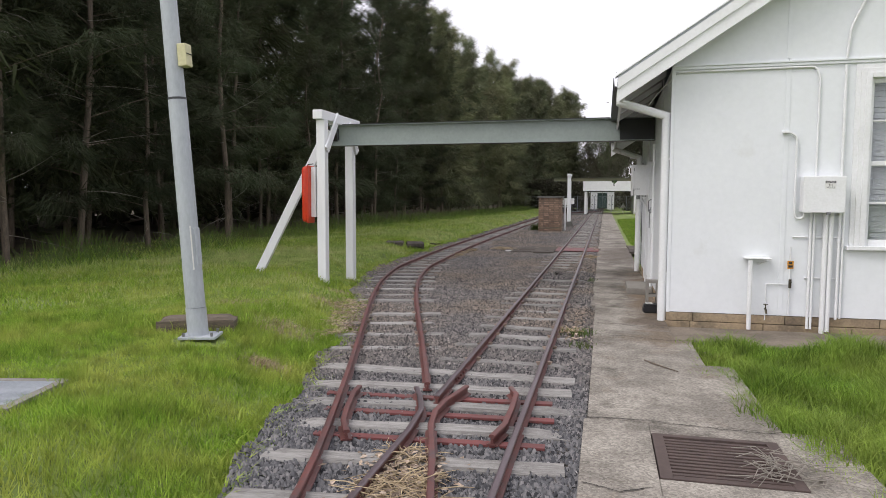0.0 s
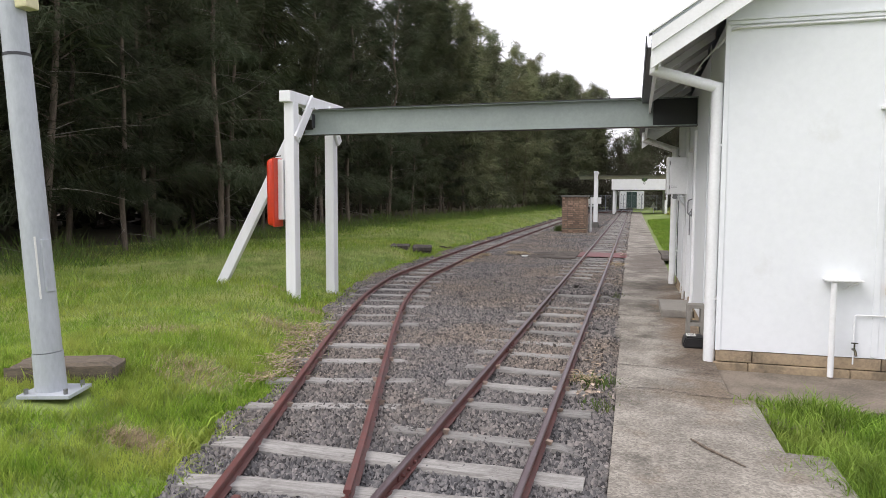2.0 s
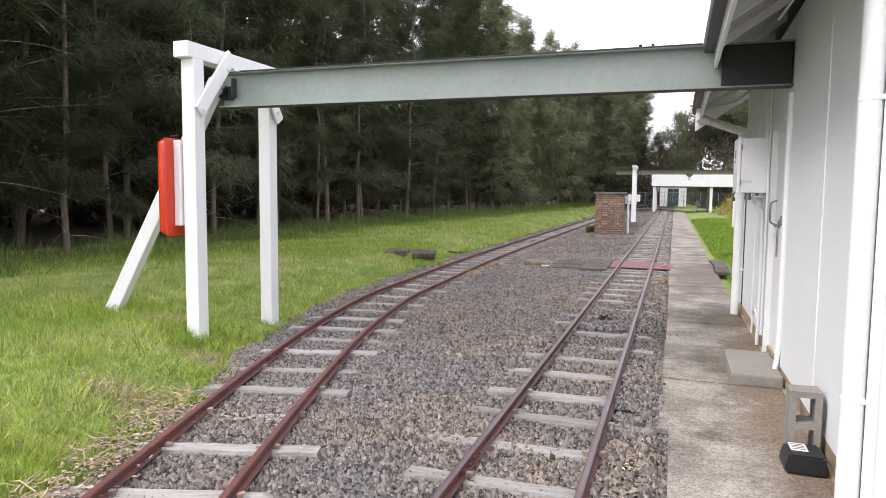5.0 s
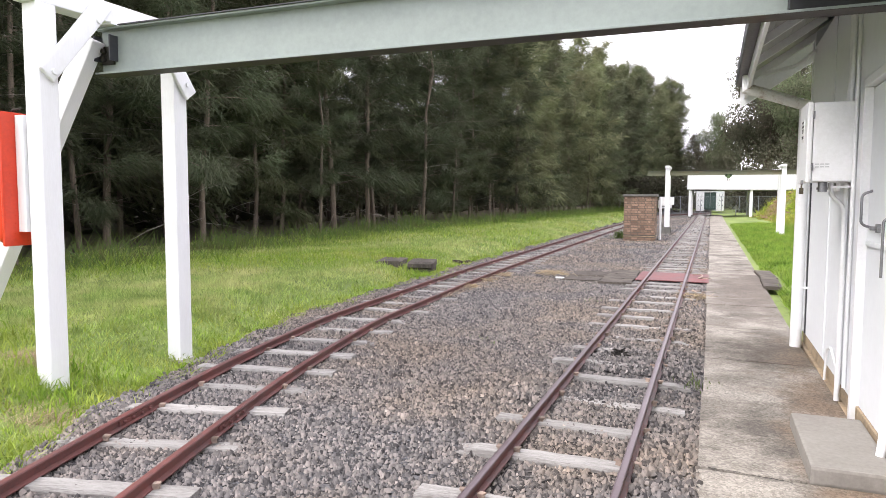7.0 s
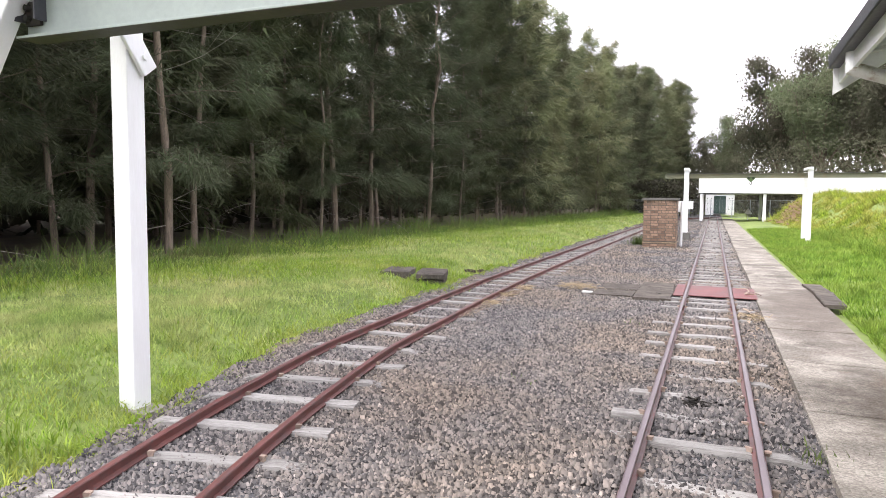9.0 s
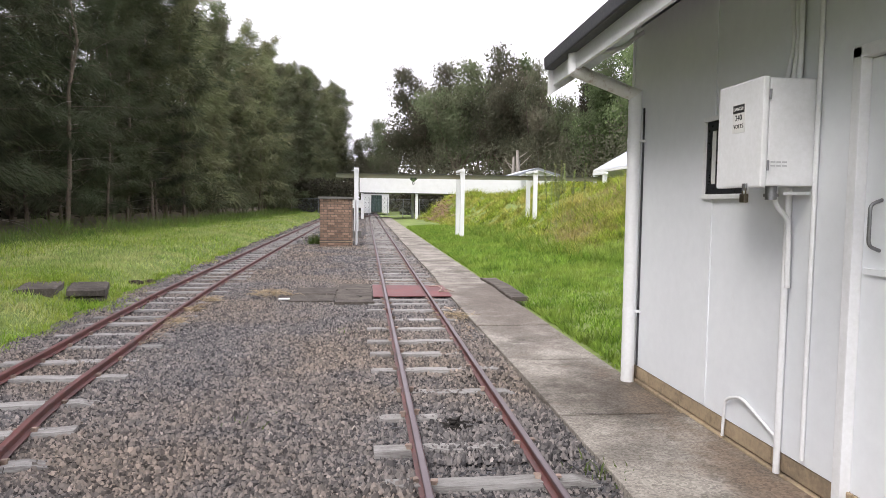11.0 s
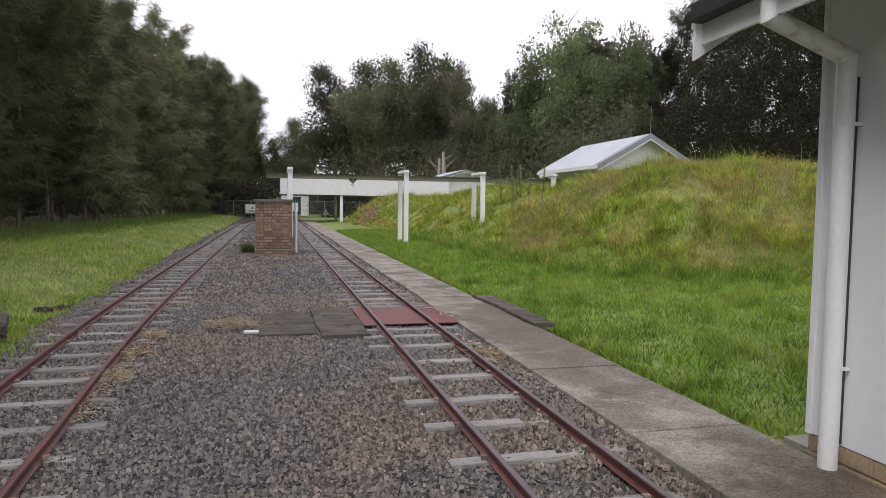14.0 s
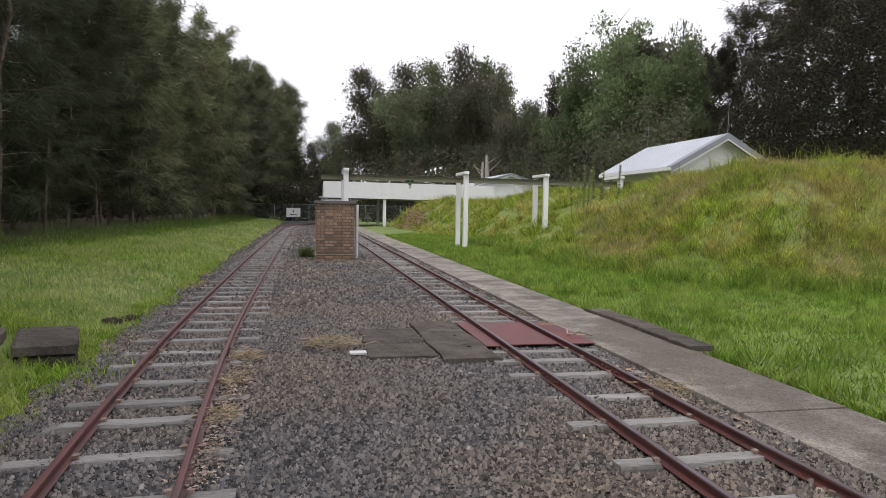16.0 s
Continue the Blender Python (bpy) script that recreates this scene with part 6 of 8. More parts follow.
def gabled_hut(name, x0, x1, y0, y1, base, eave, ridge, lab, near_wall=True):
    """A white hut with a pale corrugated gable roof, its ridge along y."""
    ob = thing(name, (0.5 * (x0 + x1), y0, base), lab, "building")
    xm = 0.5 * (x0 + x1)
    k = (ridge - eave) / (xm - x0)
    part("wall", prism([(x0 + 0.4, base), (x1 - 0.4, base), (x1 - 0.4, eave + 0.4 * k - 0.03), (xm, ridge - 0.03), (x0 + 0.4, eave + 0.4 * k - 0.03)], y0 + 0.45, y1 - 0.45), M_TRIM, ob)
    for s in (0, 1):
        pts = [(x0, eave), (xm, ridge), (xm, ridge + 0.035), (x0, eave + 0.035)]
        bpts = [(x0, eave - 0.15), (xm, ridge - 0.15), (xm, ridge + 0.01), (x0, eave + 0.01)]
        if s:
            pts, bpts = ([(2 * xm - x, z) for x, z in q] for q in (pts, bpts))
        roof = part("roof", prism(pts, y0, y1), M_ROOF, ob, "pale corrugated roof")
        part("barge_board", prism(bpts, y0 - 0.03, y0 - 0.002), M_FLASH, ob, "grey metal-covered barge board")
        part("barge_trim", prism([(x, z - 0.15 if k_ > 1 else z - 0.05) for k_, (x, z) in enumerate(bpts)], y0 - 0.02, y0 - 0.002), M_TRIM, ob)
        part("verge_flashing", prism([(x, z + 0.012) for x, z in pts], y0 - 0.04, y0 + 0.3), M_FLASH, roof, "grey metal flashing")
        n = int((y1 - y0) / 0.24)
        if s == 0:
            for i in range(n):
                y = y0 + 0.4 + (y1 - y0 - 0.5) * i / (n - 1)
                part("rib", tube([(x0, y, eave + 0.04), (xm, y, ridge + 0.04)], 0.02, 4), M_ROOF, roof)
    for y in (y0 + 0.05, y1 - 0.1):
        part("spike_rod", tube([(xm, y, ridge), (xm + 0.02, y, ridge + 1.1)], [0.012, 0.006], 5), M_STEEL, ob, "thin lightning rod on the ridge")
    part("fascia", box(x0 - 0.02, x0 + 0.02, y0, y1, eave - 0.1, eave + 0.02), M_TRIM, ob)
    return ob


gabled_hut("hut", 9.25, 13.55, 33.4, 39.2, 1.2, 3.06, 4.27, "white hut with a pale corrugated gable roof behind the mound")
gabled_hut("hut", 10.2, 16.4, 65.0, 72.0, 0.4, 3.65, 4.57, "white hut with a pale gable roof far behind the mound")

# white block store at the end of the line
fx = thing("building", (0, 84, 0.4), "small white rendered store with a dark green double door", "building")
for a in ((-1.55, -0.75, 84, 84.25, 0.3, 2.65), (0.45, 1.25, 84, 84.25, 0.3, 2.65), (-0.75, 0.45, 84, 84.25, 2.3, 2.65)):
    part("wall", box(*a), M_TRIM, fx)
part("wall", box(-1.5, 1.2, 87.5, 87.7, 0.3, 2.65), M_TRIM, fx)
for x in (-1.55, 1.0):
    part("wall", box(x, x + 0.25, 84.25, 87.5, 0.3, 2.65), M_TRIM, fx)
part("roof", box(-1.8, 1.5, 83.8, 88, 2.65, 2.78), M_ROOF, fx)
M_GREEN = surface("dark_green_door_paint", (0.02, 0.045, 0.04), (0.03, 0.06, 0.05), rough=0.5)
part("door", box(-0.74, -0.16, 84.1, 84.15, 0.45, 2.28), M_GREEN, fx)
part("door", box(-0.14, 0.44, 84.1, 84.15, 0.45, 2.28), M_GREEN, fx)
bm = bmesh.new()
for x in (-1.35, -1.0, 0.75, 1.05):
    for z in (0.9, 1.45, 2.0):
        tube([(x, 83.99, z), (x, 84.02, z)], 0.05, 8, bm)
part("vent", bm, M_CRACK, fx, "small round dark vent holes")

# chain-link fence and gates across the line
fence = thing("fence", (-4, 78, 0.2), "grey chain-link fence with galvanised posts and gates across the line", "fence")
fz = float(rise(78)) - 0.05
posts = [-8.8, -6.1, -4.45, -2.9, -1.0, 0.9, 2.5, 4.2, 6, 8, 10, 12, 14]
for x in posts:
    part("post", tube([(x, 78, fz), (x, 78, fz + 1.75)], 0.03, 6), M_FLASH, fence)
for a, b in zip(posts, posts[1:]):
    for z in (0.06, 1.72):
        part("rail", tube([(a, 78, fz + z), (b, 78, fz + z)], 0.011, 5), M_FLASH, fence)
bm = bmesh.new()
for x in np.arange(-8.8, 14, 0.16):
    for s in (-1, 1):
        w = 0.85 * s
        p, q = Vector((x, 78.02, fz + 0.06)), Vector((x + w, 78.02, fz + 1.7))
        d = Vector((0.004, 0, 0))
        bm.faces.new([bm.verts.new(v) for v in (p - d, p + d, q + d, q - d)])
part("wire_mesh", bm, M_FLASH, fence, "open diamond wire mesh")
fs = thing("fence_sign", (-4.35, 77.9, 1.2), "white square notice with a dark symbol on the fence", "sign")
part("plate", box(-5.0, -3.7, 77.9, 77.92, fz + 0.5, fz + 1.35), M_PAPER, fs)
part("symbol", prism([(-4.45, fz + 0.95), (-4.25, fz + 0.95), (-4.35, fz + 1.2)], 77.885, 77.899), M_INK, fs)
part("print", box(-4.7, -4.0, 77.885, 77.899, fz + 0.68, fz + 0.76), M_INK, fs, "line of unreadable print")
ts = thing("warning_sign", (2.0, 70, 0.5), "small white triangular marker beside the line", "sign")
part("plate", prism([(1.6, fz + 0.55), (2.2, fz + 0.55), (1.9, fz + 1.05)], 68, 68.03), M_PAPER, ts)
part("stake", box(1.87, 1.93, 68.03, 68.08, fz - 0.1, fz + 0.9), M_POST, ts)

# dark clump of muck between the rails, straw and bits on the ballast
rng = random.Random(21)


def clump(name, x, y, z, r, count, material, lab, cat, length=0.1, thick=0.003, flat=0.5):
    """A loose heap of short stalks."""
    ob = thing(name, (x, y, z), lab, cat, kind="stuff")
    bm = bmesh.new()
    for _ in range(count):
        a, d = rng.uniform(0, 2 * math.pi), r * math.sqrt(rng.random())
        p = Vector((x + d * math.cos(a), y + d * math.sin(a), z + rng.uniform(0, 0.03) * (1 - d / r) * 2))
        b = rng.uniform(0, 2 * math.pi)
        l = rng.uniform(0.4, 1.2) * length
        e = p + Vector((math.cos(b) * l, math.sin(b) * l, rng.uniform(-0.2, 0.35) * l * flat * 2))
        mid = (p + e) / 2 + Vector((rng.uniform(-0.2, 0.2) * l, rng.uniform(-0.2, 0.2) * l, rng.uniform(0, 0.2) * l))
        tube([p, mid, e], [thick, thick, thick * 0.5], 4, bm, caps=False)
    part("bundle", bm, material, ob)
    return ob


clump("muck_clump", -0.77, 12.9, 0.02, 0.07, 90, M_CRACK, "small dark clump of muck between the rails", "debris", 0.05, 0.008, 1.0)
clump("straw_heap", -0.87, 2.85, 0.03, 0.22, 150, M_STRAW, "heap of dry straw and leaves in the crossing", "straw", 0.2, 0.003)
clump("straw_heap", -0.95, 3.3, 0.03, 0.15, 70, M_STRAW, "heap of dry straw and leaves in the crossing", "straw", 0.15, 0.003)
def litter(x, y, rx, ry, turn, count, lab, large=0.036):
    """Dry leaves and bark chips lying loose: small bent flakes."""
    ob = thing("leaf_litter", (x, y, 0.03), lab, "leaf litter", kind="stuff")
    bm = bmesh.new()
    c, s = math.cos(turn), math.sin(turn)
    for _ in range(count):
        u, w = rng.gauss(0, 0.5) * rx, rng.uniform(-1, 1) * ry
        p = Vector((x + u * c - w * s, y + u * s + w * c, rng.uniform(0.03, 0.06)))
        a, l = rng.uniform(0, 6.283), large * rng.uniform(0.25, 1.0)
        d = Vector((math.cos(a), math.sin(a), rng.uniform(-0.3, 0.3))) * l
        e = Vector((-math.sin(a), math.cos(a), rng.uniform(-0.3, 0.3))) * l * rng.uniform(0.3, 0.75)
        up = Vector((0, 0, l * 0.2))
        v = [bm.verts.new(q) for q in (p - d, p + e + up, p + d, p - e + up)]
        bm.faces.new((v[0], v[1], v[2]))
        bm.faces.new((v[0], v[2], v[3]))
    part("flakes", bm, M_CHIP, ob)


litter(-3.57, 17.3, 0.13, 1.7, 0.0, 1500, "pale dry leaf chips heaped along the inner side of the rail", 0.022)
for x, y in ((-3.56, 18.6), (-3.6, 17.7), (-3.58, 16.8)):
    clump("straw_heap", x, y, 0.03, 0.12, 70, M_STRAW, "pale dry leaves and stalks heaped beside the rail", "leaf litter", 0.13, 0.004)
# crumbling cut of dark earth at the lawn's edge
bank = thing("earth_cut", (-5.3, 20.95, 0.05), "dark crumbling earth step at the edge of the lawn", "earth", kind="stuff")
re_ = random.Random(12)
bm = bmesh.new()
for k in range(90):
    u = re_.random()
    p = Vector((-5.3 + 0.17 * u + re_.uniform(-0.06, 0.05), 20.6 + 0.75 * u, 0))
    p.z = float(land(p.x, p.y)) + re_.uniform(-0.01, 0.045)
    sz = re_.uniform(0.012, 0.035)
    tmp = bmesh.new()
    bmesh.ops.create_icosphere(tmp, subdivisions=1, radius=sz)
    for v in tmp.verts:
        v.co = p + v.co * re_.uniform(0.7, 1.3)
    join(bm, tmp)
part("clods", bm, surface("dark_moist_earth", (0.045, 0.035, 0.026), (0.085, 0.064, 0.045), rough=1.0, big=6, fine=40, bump=0.5), bank)
litter(-2.97, 7.5, 0.24, 1.0, 0.33, 1500, "brown dry leaf litter between rail and lawn", 0.022)
litter(-0.88, 2.75, 0.24, 0.6, 0.1, 1100, "brown dry leaf litter in the crossing", 0.03)
litter(-0.2, 16.6, 0.12, 1.2, 0.0, 160, "dry leaf litter beside the path")
litter(-0.2, 7.6, 0.1, 0.9, 0.0, 130, "dry leaf litter beside the path")
for x, y, rad in ((-2.78, 6.5, 0.14), (-2.95, 7.05, 0.2), (-3.1, 7.6, 0.22), (-3.25, 8.1, 0.22), (-3.42, 8.6, 0.18)):
    clump("straw_heap", x, y, 0.03, rad, 45, M_STRAW, "brown dry leaf litter heaped between rail and lawn", "leaf litter", 0.13, 0.004)
clump("straw_heap", -0.22, 7.2, 0.03, 0.13, 60, M_STRAW, "dry straw lying beside the rail", "straw", 0.14, 0.003)
clump("straw_heap", -0.22, 17.0, 0.04, 0.25, 90, M_STRAW, "dry straw lying beside the rail", "straw", 0.12, 0.003)
clump("straw_heap", -2.75, 19.0, 0.06, 0.3, 160, M_STRAW, "dry straw lying beside the pit covers", "straw", 0.2, 0.003)
clump("twig_heap", 1.08, 3.5, 0.06, 0.16, 60, M_TWIG, "dry twigs and grass caught on the drain", "twigs", 0.25, 0.003)
wire = thing("wire", (-0.1, 19.2, 0.07), "short pale twisted wire lying on the red plate", "wire")
wz = 0.075 + float(rise(19.2))
part("strand", tube([(-0.3, 19.75, wz), (-0.16, 19.62, wz + 0.02), (-0.13, 19.3, wz + 0.02), (-0.2, 19.12, wz), (-0.04, 19.0, wz + 0.01)], [0.009] * 5, 6), M_SPIKE, wire)
part("strand", tube([(-0.2, 19.02, wz), (-0.08, 19.1, wz + 0.03), (0.02, 18.95, wz + 0.01)], [0.008] * 3, 6), M_SPIKE, wire)
tw = thing("twig", (0.55, 5.8, 0.06), "thin dark twig lying on the path", "twig")
part("stalk", tube([(0.47, 5.95, 0.058), (0.55, 5.8, 0.062), (0.60, 5.74, 0.06), (0.72, 5.58, 0.06)], [0.006, 0.008, 0.007, 0.004], 6), M_BARK, tw)


# ---- crushed rock, stone by stone ----
def scatter_stones(n, x0, x1, y0, y1, small, large, seed, lift=0.0):
    """Loose angular stones over a stretch of the bed; those under timbers and rails stay hidden."""
    r = np.random.RandomState(seed)
    y = r.uniform(y0, y1, n)
    lo = np.maximum(x0, edge(y) - 0.06 + 0.04 * np.sin(3.1 * y) + 0.04 * np.sin(7.3 * y + 1))
    x = lo + (x1 - lo) * r.uniform(0, 1, n)
    size = small + (large - small) * r.uniform(0, 1, n) ** 1.7
    # a chip lying flat: a four-cornered foot and a short broken ridge, tipped a little
    a = r.uniform(0, 2 * np.pi, n)[:, None] + np.array([0.65, 2.5, 3.8, 5.63])[None, :] + r.uniform(-0.3, 0.3, (n, 4))
    foot = size[:, None] * r.uniform(0.8, 1.3, (n, 4))
    high = size[:, None] * r.uniform(0.35, 1.1, (n, 1)) * r.uniform(0.6, 1.4, (n, 2))
    low = np.stack([foot * np.cos(a), foot * np.sin(a), np.repeat(-0.55 * size[:, None], 4, 1)], -1)
    right, left = 0.5 * (low[:, 0] + low[:, 3]), 0.5 * (low[:, 1] + low[:, 2])
    ridge = np.stack([right, left], 1) * r.uniform(0.35, 0.95, (n, 2))[..., None] + r.normal(0, 0.22, (n, 2, 3)) * size[:, None, None]
    ridge[:, :, 2] = high
    v = np.concatenate([low, ridge], 1)
    tip = r.normal(0, 0.3, (n, 2))
    v[:, :, 2] += v[:, :, 0] * tip[:, :1] + v[:, :, 1] * tip[:, 1:]
    v += np.stack([x, y, rise(y) + 0.006 + 0.012 * wave(x, y, 3.0) + r.uniform(-0.55, 0.55, n) * size + lift], -1)[:, None, :]
    f = np.array([(3, 0, 4), (0, 1, 5), (0, 5, 4), (1, 2, 5), (2, 3, 4), (2, 4, 5)])
    return v.reshape(-1, 3), (f[None] + 6 * np.arange(n)[:, None, None]).reshape(-1, 3)


def stack_up(pieces):
    vs, fs, k = [], [], 0
    for v, f in pieces:
        vs.append(v)
        fs.append(f + k)
        k += len(v)
    return np.concatenate(vs), np.concatenate(fs)


v, f = stack_up([scatter_stones(46000, -9, 0.0, 1.9, 6.0, 0.009, 0.0195, 1), scatter_stones(104000, -9, 0.0, 6.0, 14.0, 0.0093, 0.0195, 2), scatter_stones(90000, -9, 0.0, 14.0, 22.0, 0.0095, 0.0195, 3), scatter_stones(22000, -9, 0.0, 22.0, 34.0, 0.014, 0.03, 4), scatter_stones(4000, -9, 0.0, 34.0, 60.0, 0.03, 0.05, 5)]
                + [scatter_stones(int(2600 * (b - a) * (d - c)), a, b, c, d, 0.012, 0.023, 50 + k, 0.026) for k, (a, b, c, d) in enumerate(((-1.0, -0.44, 12.3, 12.85), (-0.85, -0.44, 13.0, 13.35), (-0.62, -0.43, 14.2, 15.2), (-0.36, -0.06, 7.9, 9.3), (-0.36, -0.04, 9.45, 11.2), (-0.36, -0.1, 12.3, 13.4), (-0.36, -0.08, 14.1, 16.6), (-1.34, -1.09, 11.2, 12.3)))])
stones = sheet("ballast_stones", v, f, M_STONE)
tagged(stones, "grey and brown crushed rock between and beside the rails", "gravel", kind="stuff")


# ---- grass ----
def blades(x, y, height, width, seed, lean=0.6, joints=1, z=None):
    """Bent blades of grass standing on the land at the places given."""
    r = np.random.RandomState(seed)
    n = len(x)
    h = height * r.uniform(0.55, 1.3, n)
    a = r.uniform(0, 2 * np.pi, n)
    side = np.stack([np.cos(a), np.sin(a), np.zeros(n)], -1)
    b = r.uniform(0, 2 * np.pi, n)
    out = np.stack([np.cos(b), np.sin(b), np.zeros(n)], -1) * (h * lean * r.uniform(0.1, 1.2, n))[:, None]
    foot = np.stack([x, y, (land(x, y) if z is None else z) - 0.01], -1)
    up = np.stack([np.zeros(n), np.zeros(n), h], -1)
    w = (width * r.uniform(0.6, 1.3, n))[:, None] * side
    if joints == 1:
        v = np.stack([foot - w, foot + w, foot + up + out], 1)
        return v.reshape(-1, 3), np.arange(3 * n).reshape(-1, 3)
    m = foot + 0.62 * up + 0.32 * out
    tip = foot + 0.92 * up + out
    v = np.stack([foot - w, foot + w, m - 0.75 * w, m + 0.75 * w, tip], 1)
    f = np.array([(0, 1, 3), (0, 3, 2), (2, 3, 4)])
    return v.reshape(-1, 3), (f[None] + 5 * np.arange(n)[:, None, None]).reshape(-1, 3)


rs = np.random.RandomState(31)
BARE = ((-4.2, 7.25, 0.45, 0.24), (-3.25, 6.25, 0.45, 0.36), (-2.75, 5.0, 0.2, 0.15), (-3.95, 9.7, 0.35, 0.3), (-4.9, 10.3, 0.3, 0.2), (-3.6, 8.4, 0.4, 0.25))


def keep_lawn(x, y):
    ok = x < edge(y) + 0.06 + 0.05 * np.sin(3.1 * y) + 0.06 * np.sin(9.3 * y + 1) + rs.normal(0, 0.06, len(x))
    for cx, cy, rx, ry in BARE:
        d = ((x - cx) / rx) ** 2 + ((y - cy) / ry) ** 2
        ok &= (d > 1) | (rs.uniform(0, 1, len(x)) < 0.25 + 0.3 * d * d)
    ok &= ~((np.abs(x + 3.87) < 0.36) & (np.abs(y - 3.27) < 0.33))
    ok &= np.hypot(x + 3.48, y - 5.1) > 0.26
    ok &= ~((x > -6.25) & (x < -4.95) & (y > 18.2) & (y < 19.4))
    # the near blades thin out behind the start of the walk
    fade = np.minimum(y - 2.0, np.where(y < 4.2, 2.0 * (x + 6.3), 9.0))
    ok &= rs.uniform(0, 1, len(x)) < np.clip(0.15 + fade + 0.3 * wave(x, y, 2.1), 0, 1)
    return ok


def spread(n, x0, x1, y0, y1):
    return rs.uniform(x0, x1, n), rs.uniform(y0, y1, n)


pieces, pale = [], []
for n, x0, x1, y0, y1, h, w, seed in ((130000, -6.3, -1.7, 2.0, 7.5, 0.078, 0.0042, 1), (80000, -9.5, -2.5, 7.0, 13.0, 0.085, 0.007, 2), (70000, -13, -4.2, 12.5, 22, 0.095, 0.010, 3), (36000, -12.5, -4.8, 22, 40, 0.11, 0.018, 4), (12000, -12, -5.2, 40, 78, 0.13, 0.032, 5), (14000, -13, -6.0, 4, 12, 0.12, 0.011, 6)):
    x, y = spread(n, x0, x1, y0, y1)
    ok = keep_lawn(x, y)
    x, y = x[ok], y[ok]
    patch = 0.6 + 0.5 * (wave(x, y, 1.7) * 0.5 + 0.5) + 0.6 * np.clip(wave(x + 3, y, 7.0) + 0.25 * wave(x, y, 17.0), 0, 1)
    dry = rs.uniform(0, 1, len(x)) < np.clip((y - 5.5) / 4.0, 0, 1) * np.clip(0.75 + 0.5 * wave(x, y, 0.8), 0, 1)
    pieces.append(blades(x[~dry], y[~dry], h * patch[~dry], w, seed, 0.9))
    pale.append(blades(x[dry], y[dry], h * 0.85 * patch[dry], w, seed + 40, 0.9))
# longer tufts along the crushed rock and round the trestle and pole feet
n = 14000
y = rs.uniform(2, 30, n)
x = edge(y) + 0.05 - np.abs(rs.normal(0, 0.16, n)) + 0.05 * np.sin(3.1 * y) + 0.06 * np.sin(9.3 * y + 1)
ok = np.sin(2.3 * y + 1.0) + rs.normal(0, 0.5, n) > -0.7
pieces.append(blades(x[ok], y[ok], 0.1, 0.006, 7, 1.2, 2))
for cx, cy in ((-4.43, 10.06), (-5.78, 10.32), (-4.0, 5.75), (-5.95, 19.4), (-5.0, 18.2)):
    x, y = cx + rs.normal(0, 0.28, 700), cy + rs.normal(0, 0.28, 700)
    pieces.append(blades(x, y, 0.13, 0.006, int(100 + cx * 10), 0.9, 2))
v, f = stack_up(pieces)
lawn = sheet("lawn_grass", v, f, M_LAWN)
tagged(lawn, "short bright green lawn grass beside the tracks", "grass", kind="stuff")
v, f = stack_up(pale)
lawn = sheet("lawn_grass", v, f, M_LAWN2)
tagged(lawn, "paler yellowish lawn grass beside the curved track", "grass", kind="stuff")

# dry patches in the lawn
for k, (cx, cy, rx, ry) in enumerate(BARE):
    x, y = cx + rx * rs.normal(0, 0.5, 1800), cy + ry * rs.normal(0, 0.5, 1800)
    vv, ff = blades(x, y, 0.04, 0.005, 300 + k, 2.6)
    ob = sheet("dry_grass", vv, ff, M_STRAW)
    tagged(ob, "dry straw-coloured grass in a worn patch", "dry grass", "worn patches", "stuff")

# lush grass beside the store and along the path
pieces = []
x, y = spread(60000, 0.78, 4.2, 2.2, 7.15)
left = np.interp(y, [2, 3.3, 4.2, 4.9, 5.6, 6.4, 7.2], [1.5, 1.32, 1.12, 1.0, 0.84, 0.84, 0.9]) + 0.05 * np.sin(8 * y) + 0.04 * np.sin(19 * y)
far = 7.05 - 0.06 * np.sin(5 * x)
fade = np.minimum(y - 2.2, 1.5 * (4.2 - x)) + 0.3 * wave(x, y, 2.1)
ok = (x > left + np.abs(rs.normal(0, 0.03, len(x)))) & (y < far) & (rs.uniform(0, 1, len(x)) < np.clip(0.15 + fade, 0, 1))
pieces.append(blades(x[ok], y[ok], 0.13 + 0.1 * np.clip(wave(x[ok], y[ok], 6.0), -0.4, 1), 0.0036, 11, 0.9, 2))
x, y = spread(56000, 0.95, 8.0, 13.9, 23.5)
ok = (x > 0.98 + 0.04 * np.sin(5 * y)) & ~((x < 1.8) & (y < 14.5)) & ~((x < 1.2) & (y > 18.4) & (y < 21.2))
pieces.append(blades(x[ok], y[ok], 0.07 + 0.13 * np.clip(wave(x[ok], y[ok], 6.0) + 0.5 * wave(x[ok] + 2, y[ok], 2.0), 0, 1), 0.009, 12, 0.9))
x, y = spread(30000, 0.98, 4.4, 23, 48)
ok = x > 1.0 + 0.04 * np.sin(5 * y)
pieces.append(blades(x[ok], y[ok], 0.13, 0.016, 13, 0.9))
x = 1.0 + np.abs(rs.normal(0, 0.05, 5000))
y = rs.uniform(14.6, 36, 5000)
ok = (y < 18.3) | (y > 21.2)
pieces.append(blades(x[ok], y[ok], 0.1, 0.008, 14, 1.0, 2))
# a darker, longer fringe where the mound meets the mown grass
x, y = spread(90000, 3.2, 14, 20.6, 40)
d = mound_depth(x, y) + 0.35 * wave(x, y, 2.0)
ok = (d > -0.45) & (d < 0.5) & (wave(x, y, 3.1) > -0.35)
pieces.append(blades(x[ok], y[ok], 0.4, 0.008, 15, 1.3, 2))
v, f = stack_up(pieces)
lush = sheet("lush_grass", v, f, M_LUSH)
tagged(lush, "lush green grass along the path and the store", "grass", kind="stuff")

